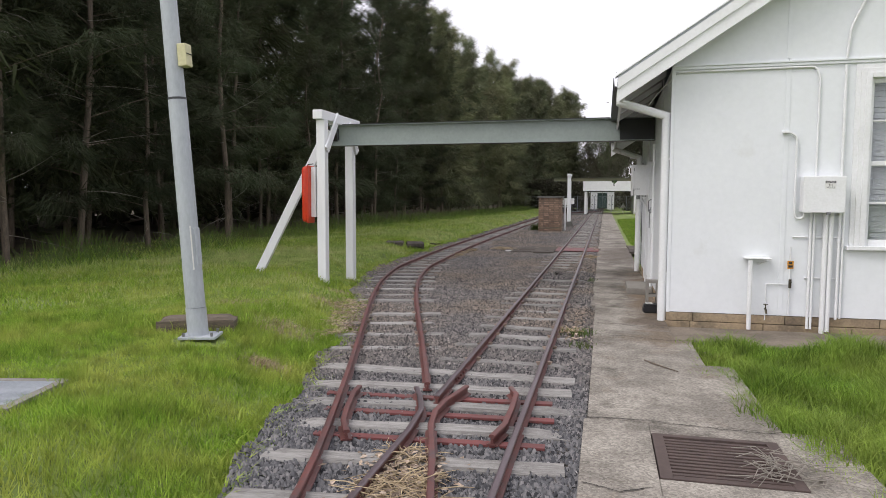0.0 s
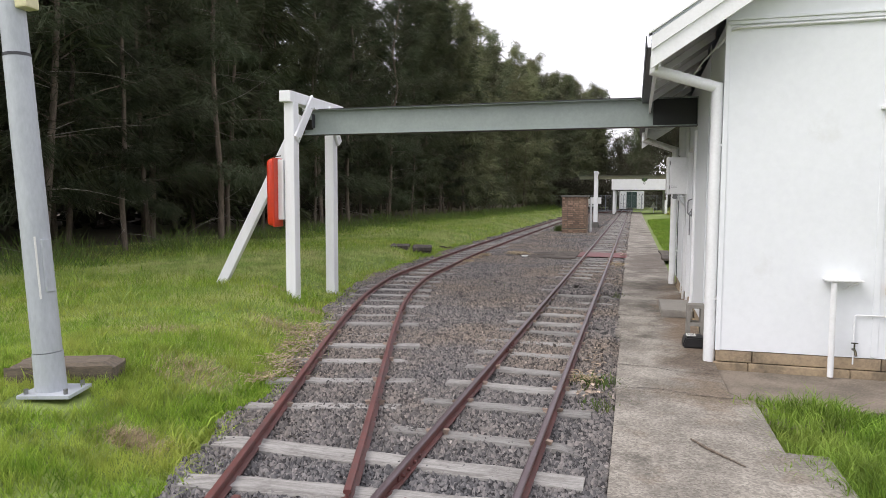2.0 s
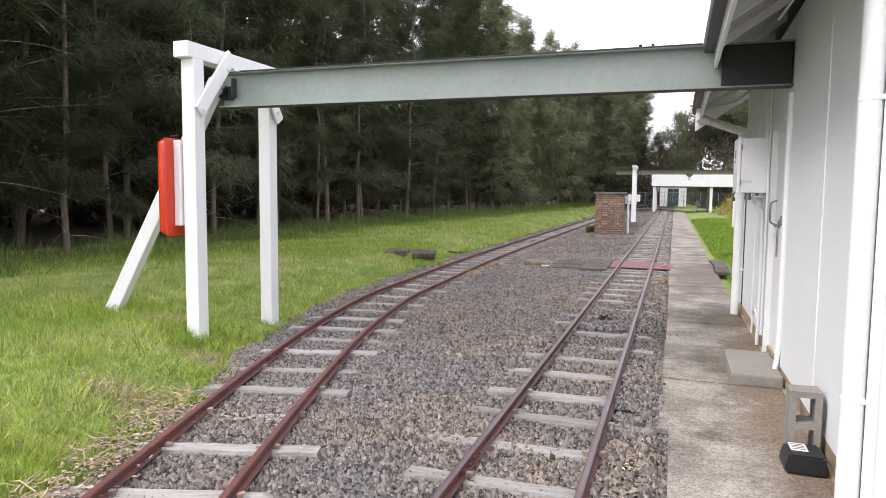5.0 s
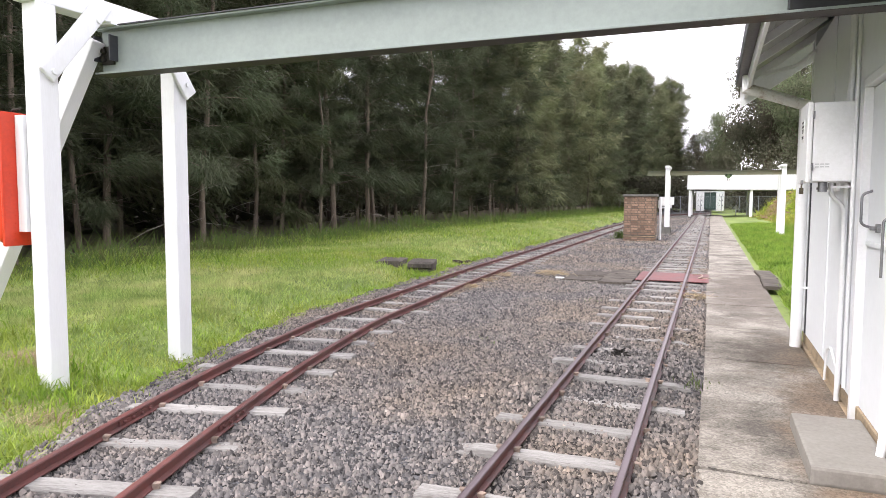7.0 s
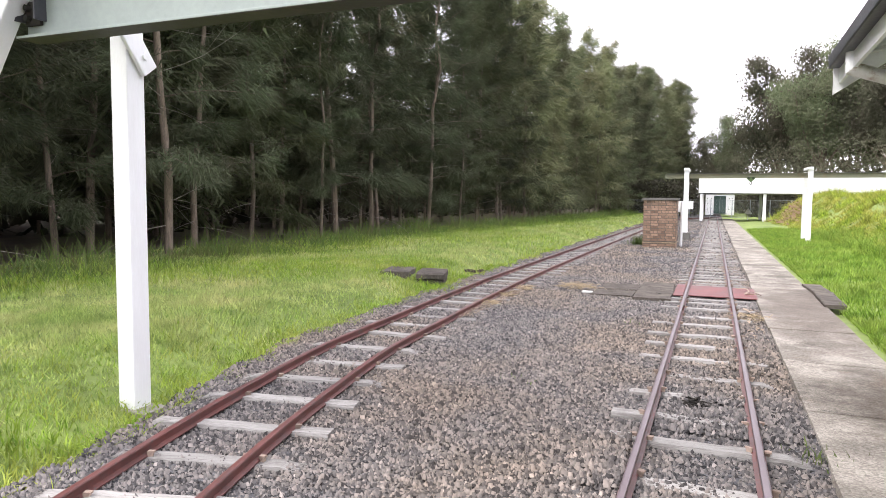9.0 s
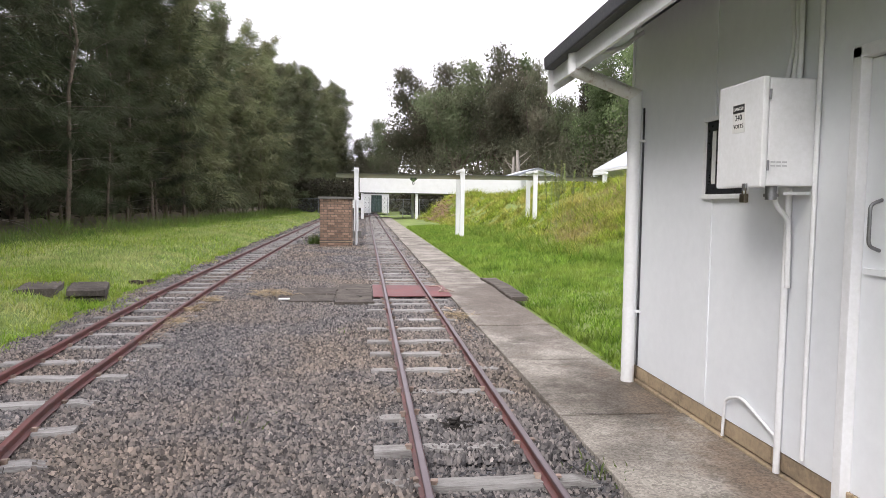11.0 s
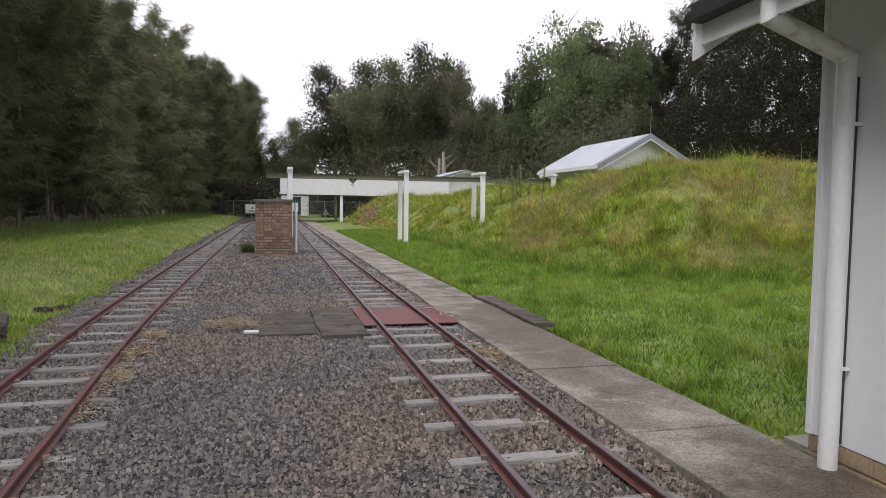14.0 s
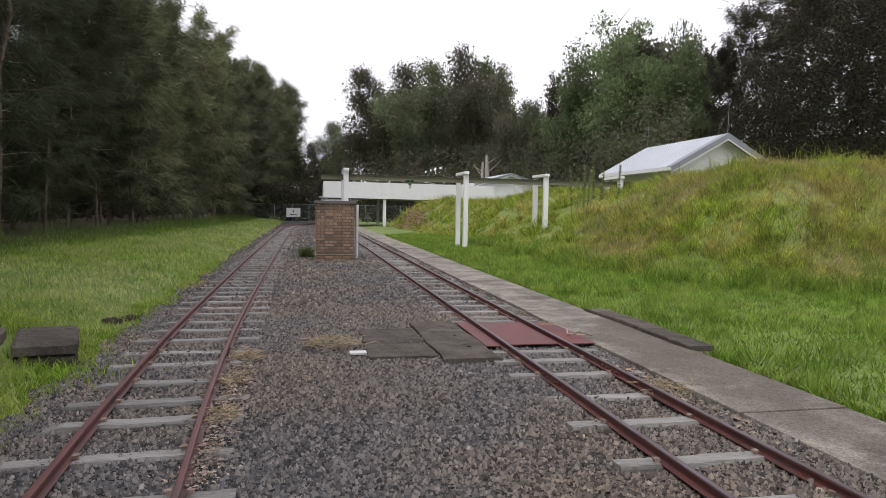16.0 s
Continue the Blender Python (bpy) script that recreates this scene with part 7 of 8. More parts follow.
# long grass on the blast mound
pieces = []
for n, x0, x1, y0, y1, h, w, seed in ((2700, 3.4, 13.5, 21.2, 31, 0.46, 0.0075, 21), (2600, 2.8, 12, 31, 64, 0.5, 0.016, 22), (400, 15, 30, 20.5, 34, 0.6, 0.02, 23)):
    x, y = spread(n, x0, x1, y0, y1)
    tall_ = (0.3 + 0.7 * np.clip(0.5 + 0.8 * wave(x, y, 2.3), 0, 1)) * rs.uniform(0.3, 1.0, n) ** 0.8 * 1.5
    per = 36
    gx_, gy_ = rs.normal(0, 0.12, (n, per)), rs.normal(0, 0.12, (n, per))
    x, y, hh = (x[:, None] + gx_).ravel(), (y[:, None] + gy_).ravel(), np.repeat(h * tall_, per)
    d = mound_depth(x, y)
    ok = d > 0.25 * rs.uniform(-1, 1, len(x)) + 0.15 * np.sin(2.1 * x + 1.7 * y)
    hh = hh * np.exp(-np.hypot(gx_, gy_).ravel() / 0.3)
    pieces.append(blades(x[ok], y[ok], hh[ok], w, seed, 1.3, 2 if seed == 21 else 1))
# dry stalks standing along the crest
x, y = spread(1500, 7.5, 14, 23.5, 30)
ok = (mound_depth(x, y) > 2.5) & (np.sin(2.3 * x) + np.sin(1.1 * y) > 0.2)
pieces.append(blades(x[ok], y[ok], 0.75, 0.005, 24, 0.7, 2))
v, f = stack_up(pieces)
tall = sheet("long_grass", v, f, M_TALL)
tagged(tall, "long green and straw-coloured grass covering the mound", "grass", kind="stuff")

# loose straw-coloured stems lying over the mound's grass
x, y = spread(46000, 3.6, 14.5, 21.4, 33)
ok = (mound_depth(x, y) > 0.3) & (wave(x, y, 0.9) + 0.4 * rs.normal(0, 1, len(x)) > -0.2)
v, f = blades(x[ok], y[ok], 0.3, 0.004, 25, 1.8, 2)
ob = sheet("dry_stems", v, f, M_STEM)
tagged(ob, "dry straw-coloured stems among the long grass", "dry grass", kind="stuff")

# bare brown earth on the far end of the mound
bare = bmesh.new()
for k in range(500):
    x, y = 3.9 + rs.normal(0, 0.32), 57 + rs.normal(0, 1.8)
    z = float(land(x, y)) + 0.16
    s = rs.uniform(0.08, 0.2)
    vs = [bare.verts.new((x + s * math.cos(t) * rs.uniform(0.7, 1.2), y + s * math.sin(t) * rs.uniform(0.7, 1.2), z + 0.6 * s * rs.uniform(-0.2, 0.6))) for t in (0, 2.1, 4.2)]
    top = bare.verts.new((x, y, z + 0.5 * s))
    for i in range(3):
        bare.faces.new((vs[i], vs[(i + 1) % 3], top))
ob = part("bare_earth", bare, surface("brown_earth", (0.24, 0.15, 0.085), (0.16, 0.1, 0.06), rough=1.0))
tagged(ob, "patch of bare brown earth on the mound", "earth", kind="stuff")


# ---- weeds ----
def weed(x, y, h, seed):
    """A tall leafy weed stalk with narrow leaves."""
    r = random.Random(seed)
    z = float(land(x, y))
    ob = thing("weed", (x, y, z), "tall leafy green weed standing in the long grass", "weed", "weeds on the mound")
    lean = Vector((r.uniform(-0.08, 0.08), r.uniform(-0.08, 0.08), 1))
    pts = [Vector((x, y, z)) + lean * h * k / 5 for k in range(6)]
    part("stem", tube(pts, [0.008, 0.007, 0.007, 0.006, 0.004, 0.002], 5), M_STALK, ob)
    bm = bmesh.new()
    for k in range(220):
        u = r.uniform(0.5, 1.0)
        p = Vector((x, y, z)) + lean * h * u
        a = r.uniform(0, 6.283)
        l = 0.1 * (1.15 - 0.6 * u) * r.uniform(0.7, 1.3)
        d = Vector((math.cos(a), math.sin(a), 0.5))
        s = Vector((-math.sin(a), math.cos(a), 0)) * 0.015
        m = p + d * l * 0.5
        bm.faces.new([bm.verts.new(c) for c in (p, m + s, p + d * l, m - s)])
    part("leaves", bm, M_STALK, ob)


rng = random.Random(77)
for k in range(9):
    x, y = rng.uniform(5.0, 6.2), rng.uniform(30.2, 31.8)
    weed(x, y, min(max(2.98 - float(land(x, y)) - rng.uniform(0, 0.5), 0.9), 2.3), rng.randint(0, 9999))
# a small weedy tuft behind the pier and a few on the ballast
pieces = []
for cx, cy, h, n in ((-3.05, 31.6, 0.35, 260), (-0.12, 7.15, 0.09, 160), (-0.1, 6.6, 0.07, 90), (-2.1, 13.1, 0.05, 25), (-0.06, 12.1, 0.09, 40), (-1.6, 16.2, 0.06, 20)):
    x, y = cx + rs.normal(0, 0.1, n), cy + rs.normal(0, 0.1, n)
    pieces.append(blades(x, y, h, 0.006, int(abs(cx * 100)), 0.8, 2, z=rise(y)))
v, f = stack_up(pieces)
tuft = sheet("weed_tufts", v, f, M_WEED)
tagged(tuft, "small green weed tufts growing in the ballast", "weeds", kind="stuff")


# ---- trees ----
def limb(bm, a, d, length, r0, sag, r, joints=5, sides=5):
    """A branch that leaves its trunk at a, rising or sagging along its length."""
    pts, p = [Vector(a)], Vector(a)
    d = Vector(d).normalized()
    for k in range(joints):
        d = (d + Vector((r.uniform(-0.16, 0.16), r.uniform(-0.16, 0.16), sag + r.uniform(-0.08, 0.08)))).normalized()
        p = p + d * length / joints
        pts.append(p.copy())
    tube(pts, [r0 * (1 - 0.85 * k / joints) for k in range(joints + 1)], sides, bm, caps=False)
    return pts


def sprays(ends, r, count, length, width):
    """Drooping brushes of fine needles: each starts along its twig, fans out and hangs over."""
    n = len(ends) * count
    at = np.repeat(np.array([tuple(p) for p, d in ends], float), count, 0)
    way = np.repeat(np.array([tuple(d) for p, d in ends], float), count, 0)
    size = np.repeat(r.uniform(0.65, 1.3, len(ends)), count)
    at = at - way * (r.uniform(0, 0.9, n) * length * size)[:, None] + r.normal(0, 0.05 + 0.1 * width / 0.02, (n, 3))
    d = 0.75 * way + r.normal(0, 0.36, (n, 3)) + np.array([0, 0, -0.62])
    d /= np.linalg.norm(d, axis=1)[:, None]
    l = length * size * r.uniform(0.55, 1.25, n)
    s = np.cross(d, r.normal(0, 1, (n, 3)))
    s /= np.linalg.norm(s, axis=1)[:, None] + 1e-9
    s *= (width * r.uniform(0.6, 1.4, n))[:, None]
    v = np.stack([at - s, at + s, at + d * l[:, None]], 1)
    return v.reshape(-1, 3), np.arange(3 * n).reshape(-1, 3)


def she_oak(seed, height, spread_r, material, needles, low=0.1, width=0.009, count=46, length=0.42, wide_low=1.0):
    """A slender she-oak: thin tapered trunk, rising limbs with side twigs, hanging needle brushes and gaps."""
    r, rn = random.Random(seed), np.random.RandomState(seed)
    ob = thing("tree", (0, 0, 0), "dull green she-oak with a slender brown trunk and hanging needles", "tree", "trees of the wood")
    bm = bmesh.new()
    lean = Vector((r.uniform(-0.05, 0.05), r.uniform(-0.05, 0.05), 1))
    n = 9
    line = [lean * height * k / n + Vector((r.uniform(-0.16, 0.16), r.uniform(-0.16, 0.16), 0)) * (k > 0) for k in range(n + 1)]
    rad = 0.07 * height / 13 * r.uniform(0.85, 1.2)
    tube([p - Vector((0, 0, 0.3)) if k == 0 else p for k, p in enumerate(line)], [rad * (1 - 0.93 * k / n) for k in range(n + 1)], 8, bm, caps=False)
    ends = []
    for k in range(count):
        u = low + (0.99 - low) * (k + r.uniform(-0.45, 0.45)) / count
        u = min(max(u, 0.07), 0.985)
        i = min(int(u * n), n - 1)
        a = line[i].lerp(line[i + 1], u * n - i)
        ang = k * 2.4 + r.uniform(-0.6, 0.6)
        body = 0.35 + 0.95 * math.sqrt(1.0 - u) if u > 0.3 else wide_low * (0.75 + 0.39 * u / 0.3)
        l = spread_r * body * r.choice((0.45, 0.7, 0.9, 1.0, 1.2)) * r.uniform(0.85, 1.15)
        rise_ = 0.1 + 0.9 * u + r.uniform(-0.25, 0.25)
        pts = limb(bm, a, (math.cos(ang), math.sin(ang), rise_), l, rad * 0.28 * (1.1 - u), 0.02 if u > 0.5 else -0.05, r, 5, 3)
        for p, q in zip(pts, pts[1:]):
            out = (q - p).normalized()
            for _ in range(2 if p is not pts[0] else 1):
                w = p.lerp(q, r.random())
                d = (out * 0.6 + Vector((r.uniform(-1, 1), r.uniform(-1, 1), r.uniform(-0.3, 0.6)))).normalized()
                e = w + d * l * r.uniform(0.15, 0.32)
                if r.random() < 0.3:
                    tube([w, e], [0.009, 0.004], 3, bm, caps=False)
                ends.append((e, d))
        ends += [(pts[-1], (pts[-1] - pts[-2]).normalized()), (pts[-2], (pts[-2] - pts[-3]).normalized())]
    part("trunk", bm, M_BARK, ob)
    # dead twigs low on the trunk
    bm = bmesh.new()
    for k in range(18):
        u = r.uniform(0.04, 0.42)
        a = line[0].lerp(line[-1], u)
        ang = r.uniform(0, 6.283)
        limb(bm, a, (math.cos(ang), math.sin(ang), r.uniform(-0.2, 0.6)), r.uniform(0.6, 2.4), 0.009, r.uniform(-0.16, 0.08), r, 5, 3)
    tagged(part("dead_branch", bm, M_TWIG, ob), "pale bare dead branches", kind="stuff")
    v, f = sprays(ends, rn, needles, length, width)
    crown = sheet("crown", v, f, material)
    crown.parent = ob
    return ob


def leafy(at, r, size):
    """Small leaves, each one face, turned every way and hanging a little."""
    n = len(at)
    d = r.normal(0, 1, (n, 3)) + np.array([0, 0, -0.5])
    d /= np.linalg.norm(d, axis=1)[:, None]
    s = np.cross(d, r.normal(0, 1, (n, 3)))
    s /= np.linalg.norm(s, axis=1)[:, None] + 1e-9
    l = size * r.uniform(0.6, 1.4, n)[:, None]
    return np.stack([at - s * l * 0.3, at + s * l * 0.3, at + d * l], 1).reshape(-1, 3)


def gum_tree(seed, height, material, bark, lab, clumps=120, leaves=270, inner=80, small=0.14, large=0.28):
    """A broad gum: forked trunk, limbs fanning out into a dome, and many overlapping clumps of leaves."""
    r, rn = random.Random(seed), np.random.RandomState(seed)
    ob = thing("tree", (0, 0, 0), lab, "tree", "trees behind the mound")
    bm = bmesh.new()
    rad = 0.02 * height
    fork = 0.28 * height
    tube([(0, 0, -0.4), (0.05, 0.03, fork * 0.5), (0.1, -0.05, fork)], [rad, rad * 0.85, rad * 0.7], 10, bm, caps=False)
    ends = []
    for k in range(10):
        ang = k * 2.399 + r.uniform(-0.4, 0.4)
        up = (0.55, 1.0, 1.6, 2.6, 4.5)[k % 5] * r.uniform(0.85, 1.15)
        a = Vector((0.08, 0, fork * r.uniform(0.6, 1.0)))
        l = height * (0.3 + 0.085 * min(up, 3.5)) * r.uniform(0.85, 1.08)
        pts = limb(bm, a, (math.cos(ang), math.sin(ang), up), l, rad * 0.45, 0.04, r, 6, 5)
        ends += pts[2:]
        for p in pts[2:]:
            for _ in range(2):
                b = r.uniform(0, 6.283)
                sub = limb(bm, p, (math.cos(b), math.sin(b), r.uniform(-0.1, 0.8)), height * r.uniform(0.05, 0.12), rad * 0.13, 0.02, r, 3, 3)
                ends += sub[1:]
    part("trunk", bm, bark, ob)
    picks = r.sample(ends, min(clumps, len(ends)))
    reach = np.array([height * r.uniform(0.055, 0.095) for _ in picks])
    mid = np.array([tuple(p) for p in picks])
    flat_ = np.array([1.15, 1.15, 0.8])
    ball = rn.normal(0, 1, (len(picks) * leaves, 3))
    ball /= np.linalg.norm(ball, axis=1)[:, None]
    ball *= rn.uniform(0.3, 1.05, len(ball))[:, None] ** 0.7
    v = leafy(np.repeat(mid, leaves, 0) + ball * np.repeat(reach, leaves)[:, None] * flat_, rn, small)
    core = rn.normal(0, 0.42, (len(picks) * inner, 3))
    w = leafy(np.repeat(mid, inner, 0) + core * np.repeat(reach, inner)[:, None] * flat_, rn, large)
    v = np.concatenate([v, w])
    crown = sheet("crown", v, np.arange(len(v)).reshape(-1, 3), material)
    crown.parent = ob
    return ob


WOOD_Y = [-10, 5, 11, 16, 23, 30, 38, 45, 50, 55, 60, 65, 70, 75, 80, 90, 105, 118]
WOOD_X = [-11.3, -11.5, -11.7, -12.0, -12.3, -12.6, -12.6, -12.3, -12.1, -11.8, -11.3, -10.8, -10.1, -9.6, -9.3, -8.8, -7.8, -5.8]
WOOD_H = [17, 17, 17, 17, 17, 17, 17, 16.5, 16.2, 15.8, 15.2, 15.2, 15.3, 15.5, 16.3, 17, 18, 19.5]
OAKS = [she_oak(201, 15.0, 1.75, M_NEEDLE, 50, 0.1), she_oak(202, 14.0, 2.0, M_NEEDLE2, 50, 0.08), she_oak(203, 16.5, 1.8, M_NEEDLE, 50, 0.13), she_oak(204, 15.5, 1.9, M_NEEDLE, 50, 0.06)]
# distant and deep rows mostly wear the needles with light painted in
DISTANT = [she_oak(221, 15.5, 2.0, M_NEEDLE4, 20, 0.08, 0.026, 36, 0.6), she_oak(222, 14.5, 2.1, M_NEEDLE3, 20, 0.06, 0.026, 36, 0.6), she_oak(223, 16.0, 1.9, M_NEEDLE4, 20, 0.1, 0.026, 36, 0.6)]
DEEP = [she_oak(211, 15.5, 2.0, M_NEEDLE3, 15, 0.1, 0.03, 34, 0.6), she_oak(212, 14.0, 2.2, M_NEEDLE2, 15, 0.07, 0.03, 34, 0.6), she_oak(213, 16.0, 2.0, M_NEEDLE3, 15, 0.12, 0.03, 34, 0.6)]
rng = random.Random(99)
used, dused, fused = [False] * len(OAKS), [False] * len(DEEP), [False] * len(DISTANT)


def plant(kinds, flags, x, y, s, sz=None, tilt=2.0):
    k = flags.index(False) if False in flags else rng.randrange(len(kinds))
    m = pose(x, y, float(land(x, y)), rng.uniform(-tilt, tilt), rng.uniform(-tilt, tilt), rng.uniform(0, 360)) @ Matrix.Diagonal((s, s, sz or s, 1))
    if not flags[k]:
        flags[k] = True
        kinds[k].matrix_basis = m
        return kinds[k]
    ob = copy_thing(kinds[k], Matrix.Identity(4))
    ob.matrix_basis = m
    return ob


for row, (back, gap, y0, y1) in enumerate(((0.0, 1.9, 6, 118), (2.4, 2.5, 6, 104), (5.6, 3.2, 6, 84), (9.4, 3.0, 4, 40))):
    y = y0
    while y < y1:
        x = np.interp(y, WOOD_Y, WOOD_X) - back + rng.uniform(-0.9, 0.7)
        near = row == 0 and y < 50
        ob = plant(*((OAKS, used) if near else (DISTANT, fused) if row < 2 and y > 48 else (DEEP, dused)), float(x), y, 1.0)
        top = max(v.co.z for c in ob.children for v in c.data.vertices)
        h = np.interp(y, WOOD_Y, WOOD_H) * rng.choice((0.66, 0.85, 0.95, 1.0, 1.03)) + 0.2 * back
        s = float(h / top)
        ob.scale = (s * rng.uniform(0.95, 1.2), s * rng.uniform(0.95, 1.2), s)
        y += gap * rng.uniform(0.7, 1.35)

GUMS = [gum_tree(301, 16, M_DULLLEAF, M_BARK, "broad dark gum tree with dense grey-green leaves"), gum_tree(302, 16, M_LEAF, M_BARK, "broad dark gum tree with dense grey-green leaves"), gum_tree(303, 16, M_DULLLEAF, M_BARK, "dark brownish-green tree with an open crown")]
FRESH = [gum_tree(311, 16, M_LEAF2, M_BARK, "tall gum tree with lighter green leaves"), gum_tree(312, 16, M_LEAF2, M_BARK, "tall gum tree with lighter green leaves")]
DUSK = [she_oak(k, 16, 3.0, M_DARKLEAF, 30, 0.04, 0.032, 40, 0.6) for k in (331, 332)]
BEHIND = [gum_tree(k, 16, m, M_BARK, "broad dark gum tree standing behind others", 100, 80, 50, 0.26, 0.42) for k, m in ((321, M_DULLLEAF), (322, M_LEAF2))]
gused, fused, kused, bused = [False] * 3, [False] * 2, [False] * 2, [False] * 2
ANG = [-0.09, -0.03, 0.013, 0.07, 0.126, 0.18, 0.235, 0.29, 0.315, 0.36, 0.42, 0.474, 0.54, 0.6, 0.68, 0.8, 1.0, 1.3]
FAR = [100, 100, 98, 92, 84, 82, 80, 78, 76, 68, 62, 60, 56, 50, 46, 42, 40, 38]
# bearing and height seen from the end of the walk, distance, and how slim the crown is
CROWNS = [(-0.08, 0.13, 100, 0.7), (-0.03, 0.1, 98, 0.7), (0.015, 0.09, 97, 0.8), (0.05, 0.118, 96, 0.75), (0.108, 0.198, 90, 0.72), (0.165, 0.202, 86, 0.8), (0.232, 0.23, 82, 0.75), (0.28, 0.2, 80, 0.55),
          (0.325, 0.15, 78, 0.6), (0.362, 0.195, 70, 0.6), (0.412, 0.235, 64, 0.8), (0.468, 0.262, 62, 0.85), (0.52, 0.25, 60, 0.8)]
CROWNS += [(0.585, 0.2, 56, 0.7), (0.622, 0.25, 55, 0.8)] + [(0.66 + 0.045 * k, 0.285 + min(0.055, 0.008 * k), 53 - 0.9 * k, 1.0) for k in range(14)]
for row, (more, sink, turn) in enumerate(((0, 0.0, 0.0), (8, 0.02, 0.022))):
    for a, e, d, slim in CROWNS:
        if row and (a < 0.06 or a > 0.95):
            continue
        a, d = a + turn + rng.uniform(-0.004, 0.004), d + more + rng.uniform(-1.5, 1.5)
        h = 1.45 + d * (e - sink) * (1.0 if a > 0.36 or not row else 0.96)
        x, y = -3.1 + d * math.sin(a), 12.3 + d * math.cos(a)
        kinds, flags = (DUSK, kused) if a > 0.55 or 0.34 < a < 0.38 else (BEHIND, bused) if row else (FRESH, fused) if 0.38 < a < 0.55 else (GUMS, gused)
        ob = plant(kinds, flags, float(x), float(y), 1.0, None, 1.0)
        top = np.percentile([v.co.z for v in ob.children[-1].data.vertices], 99.5)
        s = float(h / top)
        ob.scale = (slim * s * rng.uniform(0.92, 1.08), slim * s * rng.uniform(0.92, 1.08), s)

# thicket closing the depth of the woods, and undergrowth at their edge
def thicket(n, xs, ys, z0, z1, size, seed):
    r = np.random.RandomState(seed)
    x, y = xs(r, n), ys(r, n)
    at = np.stack([x, y, land(x, y) + r.uniform(z0, z1, n)], -1)
    d = r.normal(0, 1, (n, 3))
    d /= np.linalg.norm(d, axis=1)[:, None]
    s = np.cross(d, r.normal(0, 1, (n, 3)))
    s /= np.linalg.norm(s, axis=1)[:, None] + 1e-9
    l = size * r.uniform(0.5, 1.4, n)[:, None]
    v = np.stack([at, at + d * l * 0.5 + s * l * 0.25, at + d * l, at + d * l * 0.5 - s * l * 0.25], 1)
    return v.reshape(-1, 3), np.arange(4 * n).reshape(-1, 4)


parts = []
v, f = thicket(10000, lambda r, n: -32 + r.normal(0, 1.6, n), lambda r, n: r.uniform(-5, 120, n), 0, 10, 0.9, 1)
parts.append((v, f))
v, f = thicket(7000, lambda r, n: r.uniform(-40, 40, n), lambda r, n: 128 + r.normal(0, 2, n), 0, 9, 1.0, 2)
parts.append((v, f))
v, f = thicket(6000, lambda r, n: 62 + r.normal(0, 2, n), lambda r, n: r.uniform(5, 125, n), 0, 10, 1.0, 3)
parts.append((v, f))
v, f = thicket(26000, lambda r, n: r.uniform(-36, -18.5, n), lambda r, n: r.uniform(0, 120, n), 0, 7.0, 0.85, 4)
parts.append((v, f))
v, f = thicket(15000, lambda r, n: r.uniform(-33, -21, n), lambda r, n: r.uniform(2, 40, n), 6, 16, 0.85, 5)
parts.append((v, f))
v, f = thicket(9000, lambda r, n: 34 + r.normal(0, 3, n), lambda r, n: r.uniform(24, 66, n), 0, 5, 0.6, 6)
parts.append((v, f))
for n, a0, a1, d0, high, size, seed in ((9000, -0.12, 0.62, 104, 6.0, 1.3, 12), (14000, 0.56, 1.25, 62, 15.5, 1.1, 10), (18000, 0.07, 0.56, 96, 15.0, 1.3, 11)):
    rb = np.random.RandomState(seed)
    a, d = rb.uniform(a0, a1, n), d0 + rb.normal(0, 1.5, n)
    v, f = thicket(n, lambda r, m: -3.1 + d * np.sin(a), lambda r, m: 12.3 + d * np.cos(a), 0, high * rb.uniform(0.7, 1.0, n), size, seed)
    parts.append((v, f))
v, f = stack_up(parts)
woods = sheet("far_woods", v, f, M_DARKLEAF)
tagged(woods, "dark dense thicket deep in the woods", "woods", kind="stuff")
FRONT_Y = [-20, 6, 11, 18, 30, 45, 55, 65, 75, 90, 110, 130]
FRONT_X = [-10.0, -10.0, -9.7, -9.4, -9.8, -9.0, -8.2, -7.7, -7.3, -7.0, -5.0, -4.0]
fy = np.arange(-15, 126, 0.8)
fu = np.concatenate([np.linspace(0, 0.1, 8)[:-1], np.linspace(0.1, 1, 10)])
fx0 = np.interp(fy, FRONT_Y, FRONT_X) - 1.1 + 0.5 * wave(0 * fy, fy, 1.1) + 0.2 * np.sin(5.1 * fy)
FX = fx0[:, None] + (-48 - fx0)[:, None] * fu[None, :]
FYY = np.repeat(fy[:, None], len(fu), 1)
fi = np.arange(FX.size).reshape(FX.shape)
litter_floor = sheet("forest_floor", np.stack([FX, FYY, land(FX, FYY) + 0.025 - 0.06 * (fu == 0)[None, :]], -1).reshape(-1, 3),
                     np.stack([fi[:-1, :-1], fi[1:, :-1], fi[1:, 1:], fi[:-1, 1:]], -1).reshape(-1, 4),
                     surface("needle_litter", (0.10, 0.072, 0.046), (0.055, 0.042, 0.03), rough=1.0, big=0.8, fine=14, mix=0.8, bump=0.5, dist=0.03), smooth=True)
tagged(litter_floor, "brown fallen needles covering the ground under the trees", "ground", kind="structure")
n = 44000
ry = np.random.RandomState(5)
y = ry.uniform(6, 108, n)
front = np.interp(y, FRONT_Y, FRONT_X)
x = front + 0.45 * wave(0 * y, y, 1.3) - np.abs(ry.normal(0, 1.3, n)) + ry.normal(0, 0.25, n)
hump = (0.12 + 0.3 * np.clip((front - x) / 1.6, 0, 1)) * (0.6 + 0.9 * np.clip(0.5 + 0.7 * wave(x, y, 1.9), 0, 1))
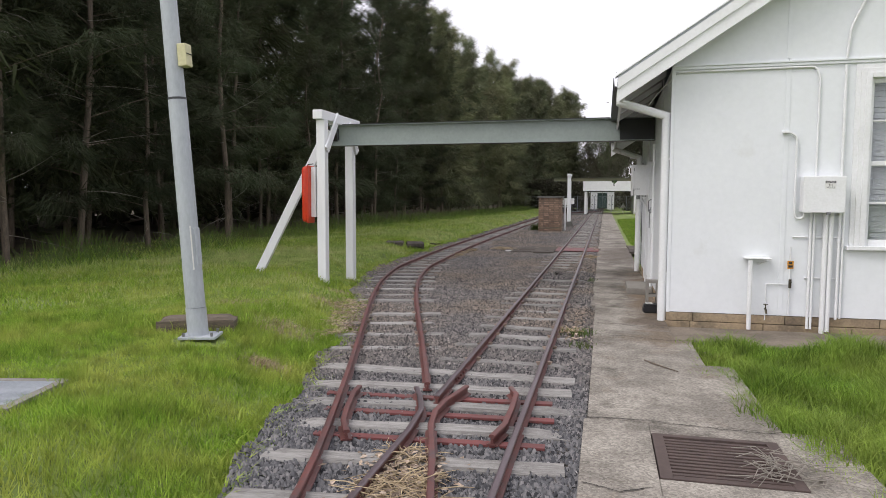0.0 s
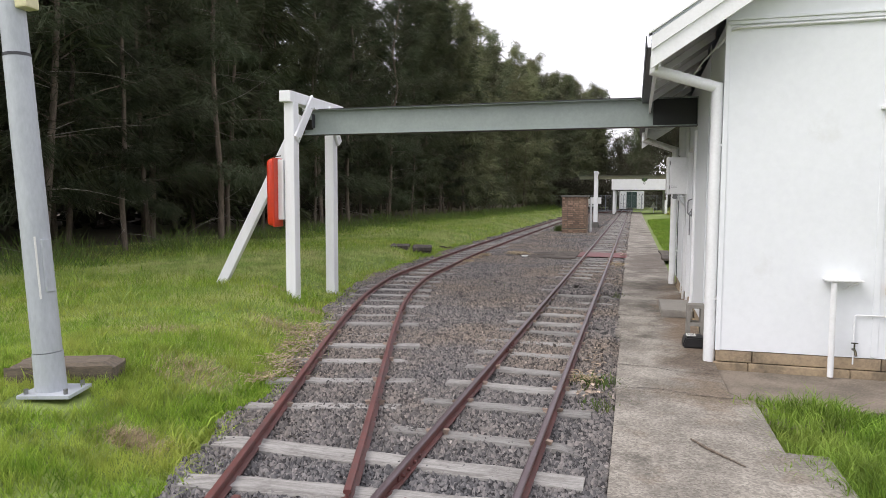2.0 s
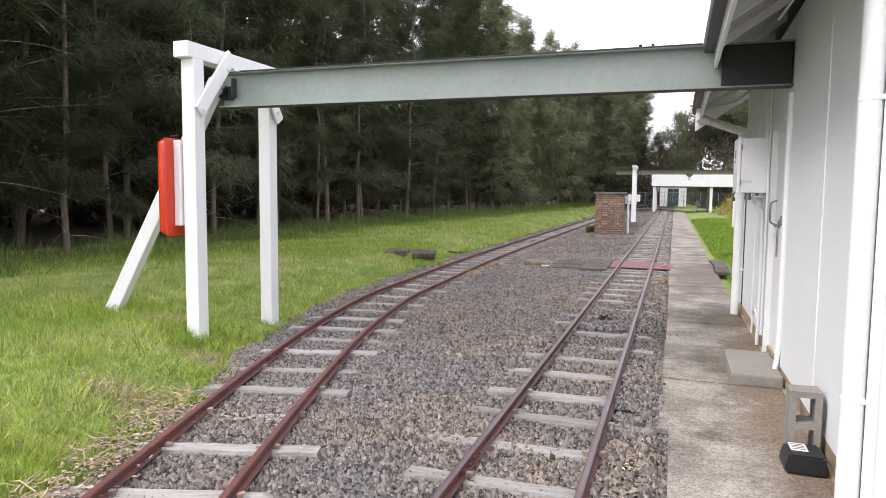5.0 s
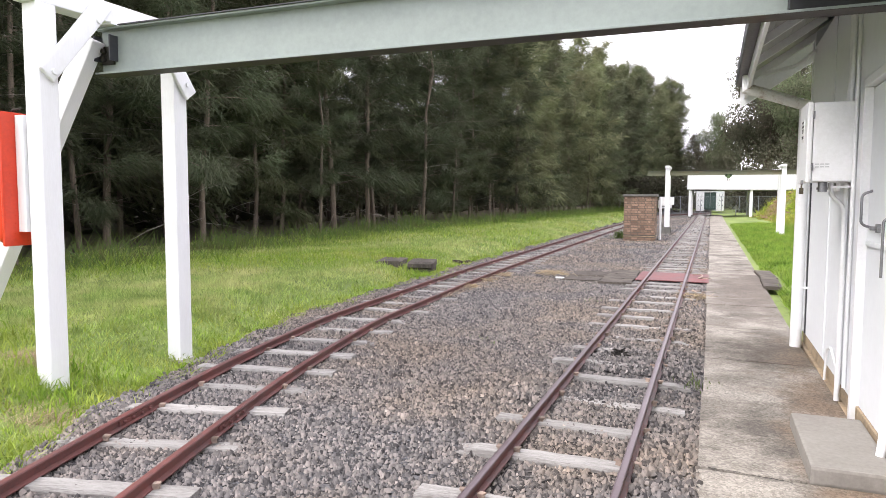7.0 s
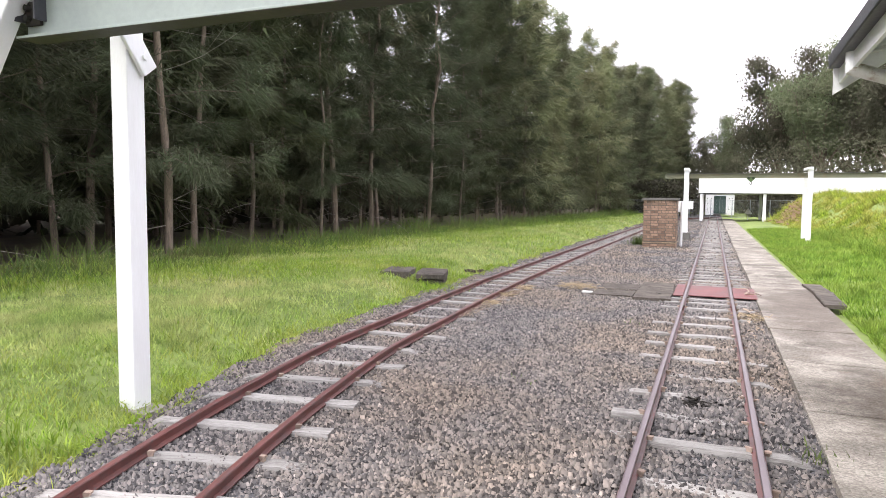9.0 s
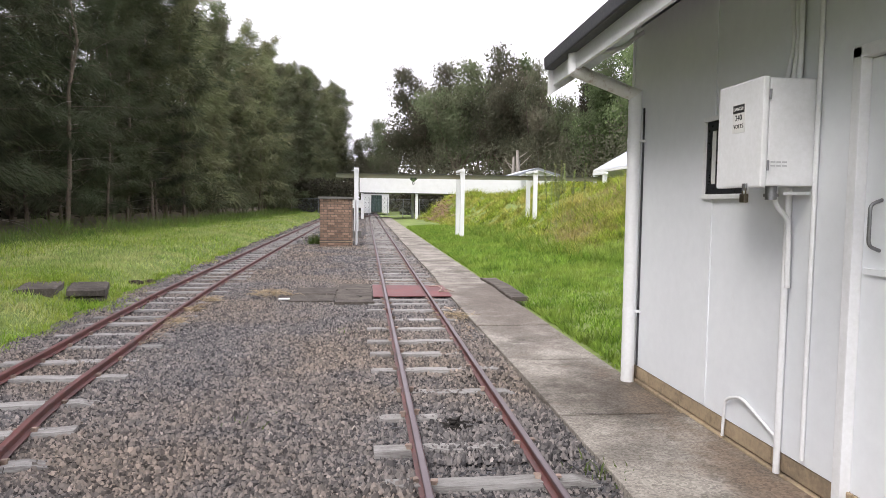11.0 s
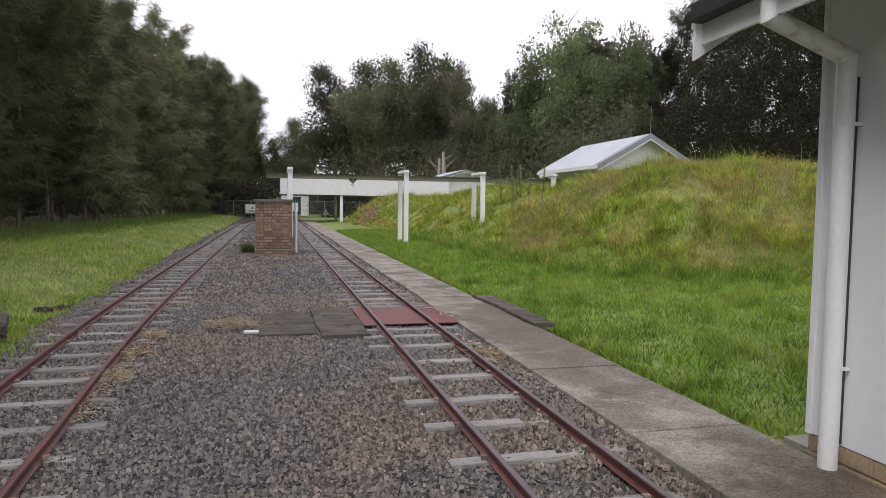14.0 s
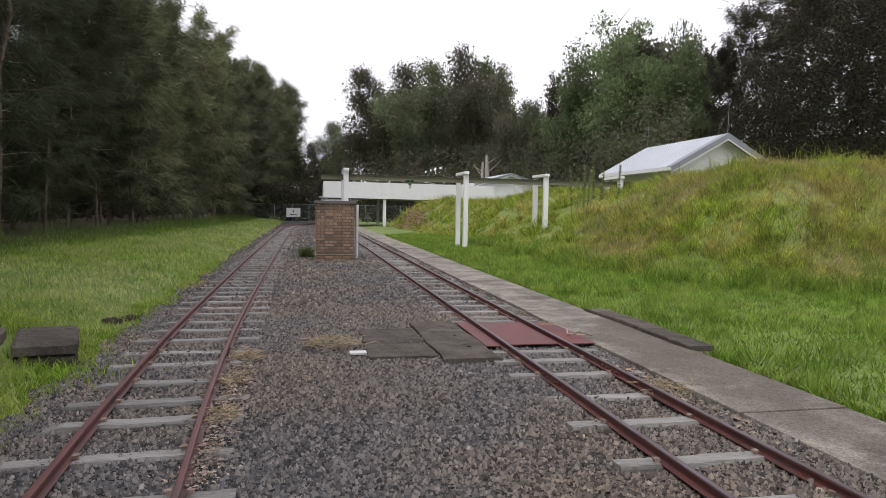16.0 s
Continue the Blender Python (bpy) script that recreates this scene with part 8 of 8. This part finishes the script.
for k, (mat, lab) in enumerate(((M_LUSH, "tall green grass along the edge of the wood"), (M_WEED, "dark weedy growth along the edge of the wood"))):
    pick = (ry.uniform(0, 1, n) < np.clip(0.25 + (front - x) / 1.6, 0.15, 0.95)) == (k == 1)
    v, f = blades(x[pick], y[pick], hump[pick], 0.013, 6 + k, 1.0)
    ob = sheet("undergrowth", v, f, mat)
    tagged(ob, lab, "undergrowth", kind="stuff")
# dark hedge along the fence at the end of the lawn
xs = lambda r, n: np.where(r.uniform(0, 1, n) < 0.55, r.uniform(-12, -2.4, n), r.uniform(2.2, 9, n))
v, f = thicket(9000, xs, lambda r, n: r.uniform(79, 83, n), 0.0, 3.6, 0.35, 9)
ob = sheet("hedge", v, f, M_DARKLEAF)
tagged(ob, "dark scrubby hedge behind the fence", "hedge", kind="stuff")
# leafy understorey behind the mound
for n, a0, a1, size, mat, seed in ((42000, -0.1, 0.55, 0.26, M_DULLLEAF, 7), (62000, 0.56, 1.0, 0.17, M_DARKLEAF, 8)):
    a = ry.uniform(a0, a1, n)
    d = np.interp(a, ANG, FAR) - 4 + ry.normal(0, 2.5, n)
    x, y = -3.1 + d * np.sin(a), 12.3 + d * np.cos(a)
    v, f = thicket(n, lambda r, m: x, lambda r, m: y, 0.0, ry.uniform(5.0, 9.0, n) if seed == 7 else ry.uniform(0.6, 1.0, n) * np.interp(a, [0.56, 0.66, 0.8], [5.0, 10.0, 14.5]), size, seed)
    ob = sheet("understorey", v, f, mat)
    tagged(ob, "dark shrubs under the trees behind the mound", "shrubs", kind="stuff")

# dead bleached tree beyond the mound
DX, DY = 13.1, 72.0
dt = thing("dead_tree", (DX, DY, 0.5), "bleached dead tree with broken limbs", "dead tree")
r = random.Random(4)
bm = bmesh.new()
tube([(DX, DY, 0.3), (DX + 0.05, DY, 4.4), (DX - 0.05, DY, 6.6)], [0.3, 0.24, 0.12], 8, bm)
tube([(DX - 0.4, DY, 0.3), (DX - 0.45, DY, 4.0), (DX - 0.4, DY, 6.0)], [0.2, 0.17, 0.1], 8, bm)
for ang, l, z in ((0.3, 1.9, 5.0), (2.9, 2.2, 4.3), (0.1, 1.3, 5.8), (3.3, 1.6, 4.9)):
    limb(bm, (DX, DY, z), (math.cos(ang), 0.1, 0.6), l, 0.07, 0.06, r, 5, 5)
part("trunk", bm, M_TWIG, dt)
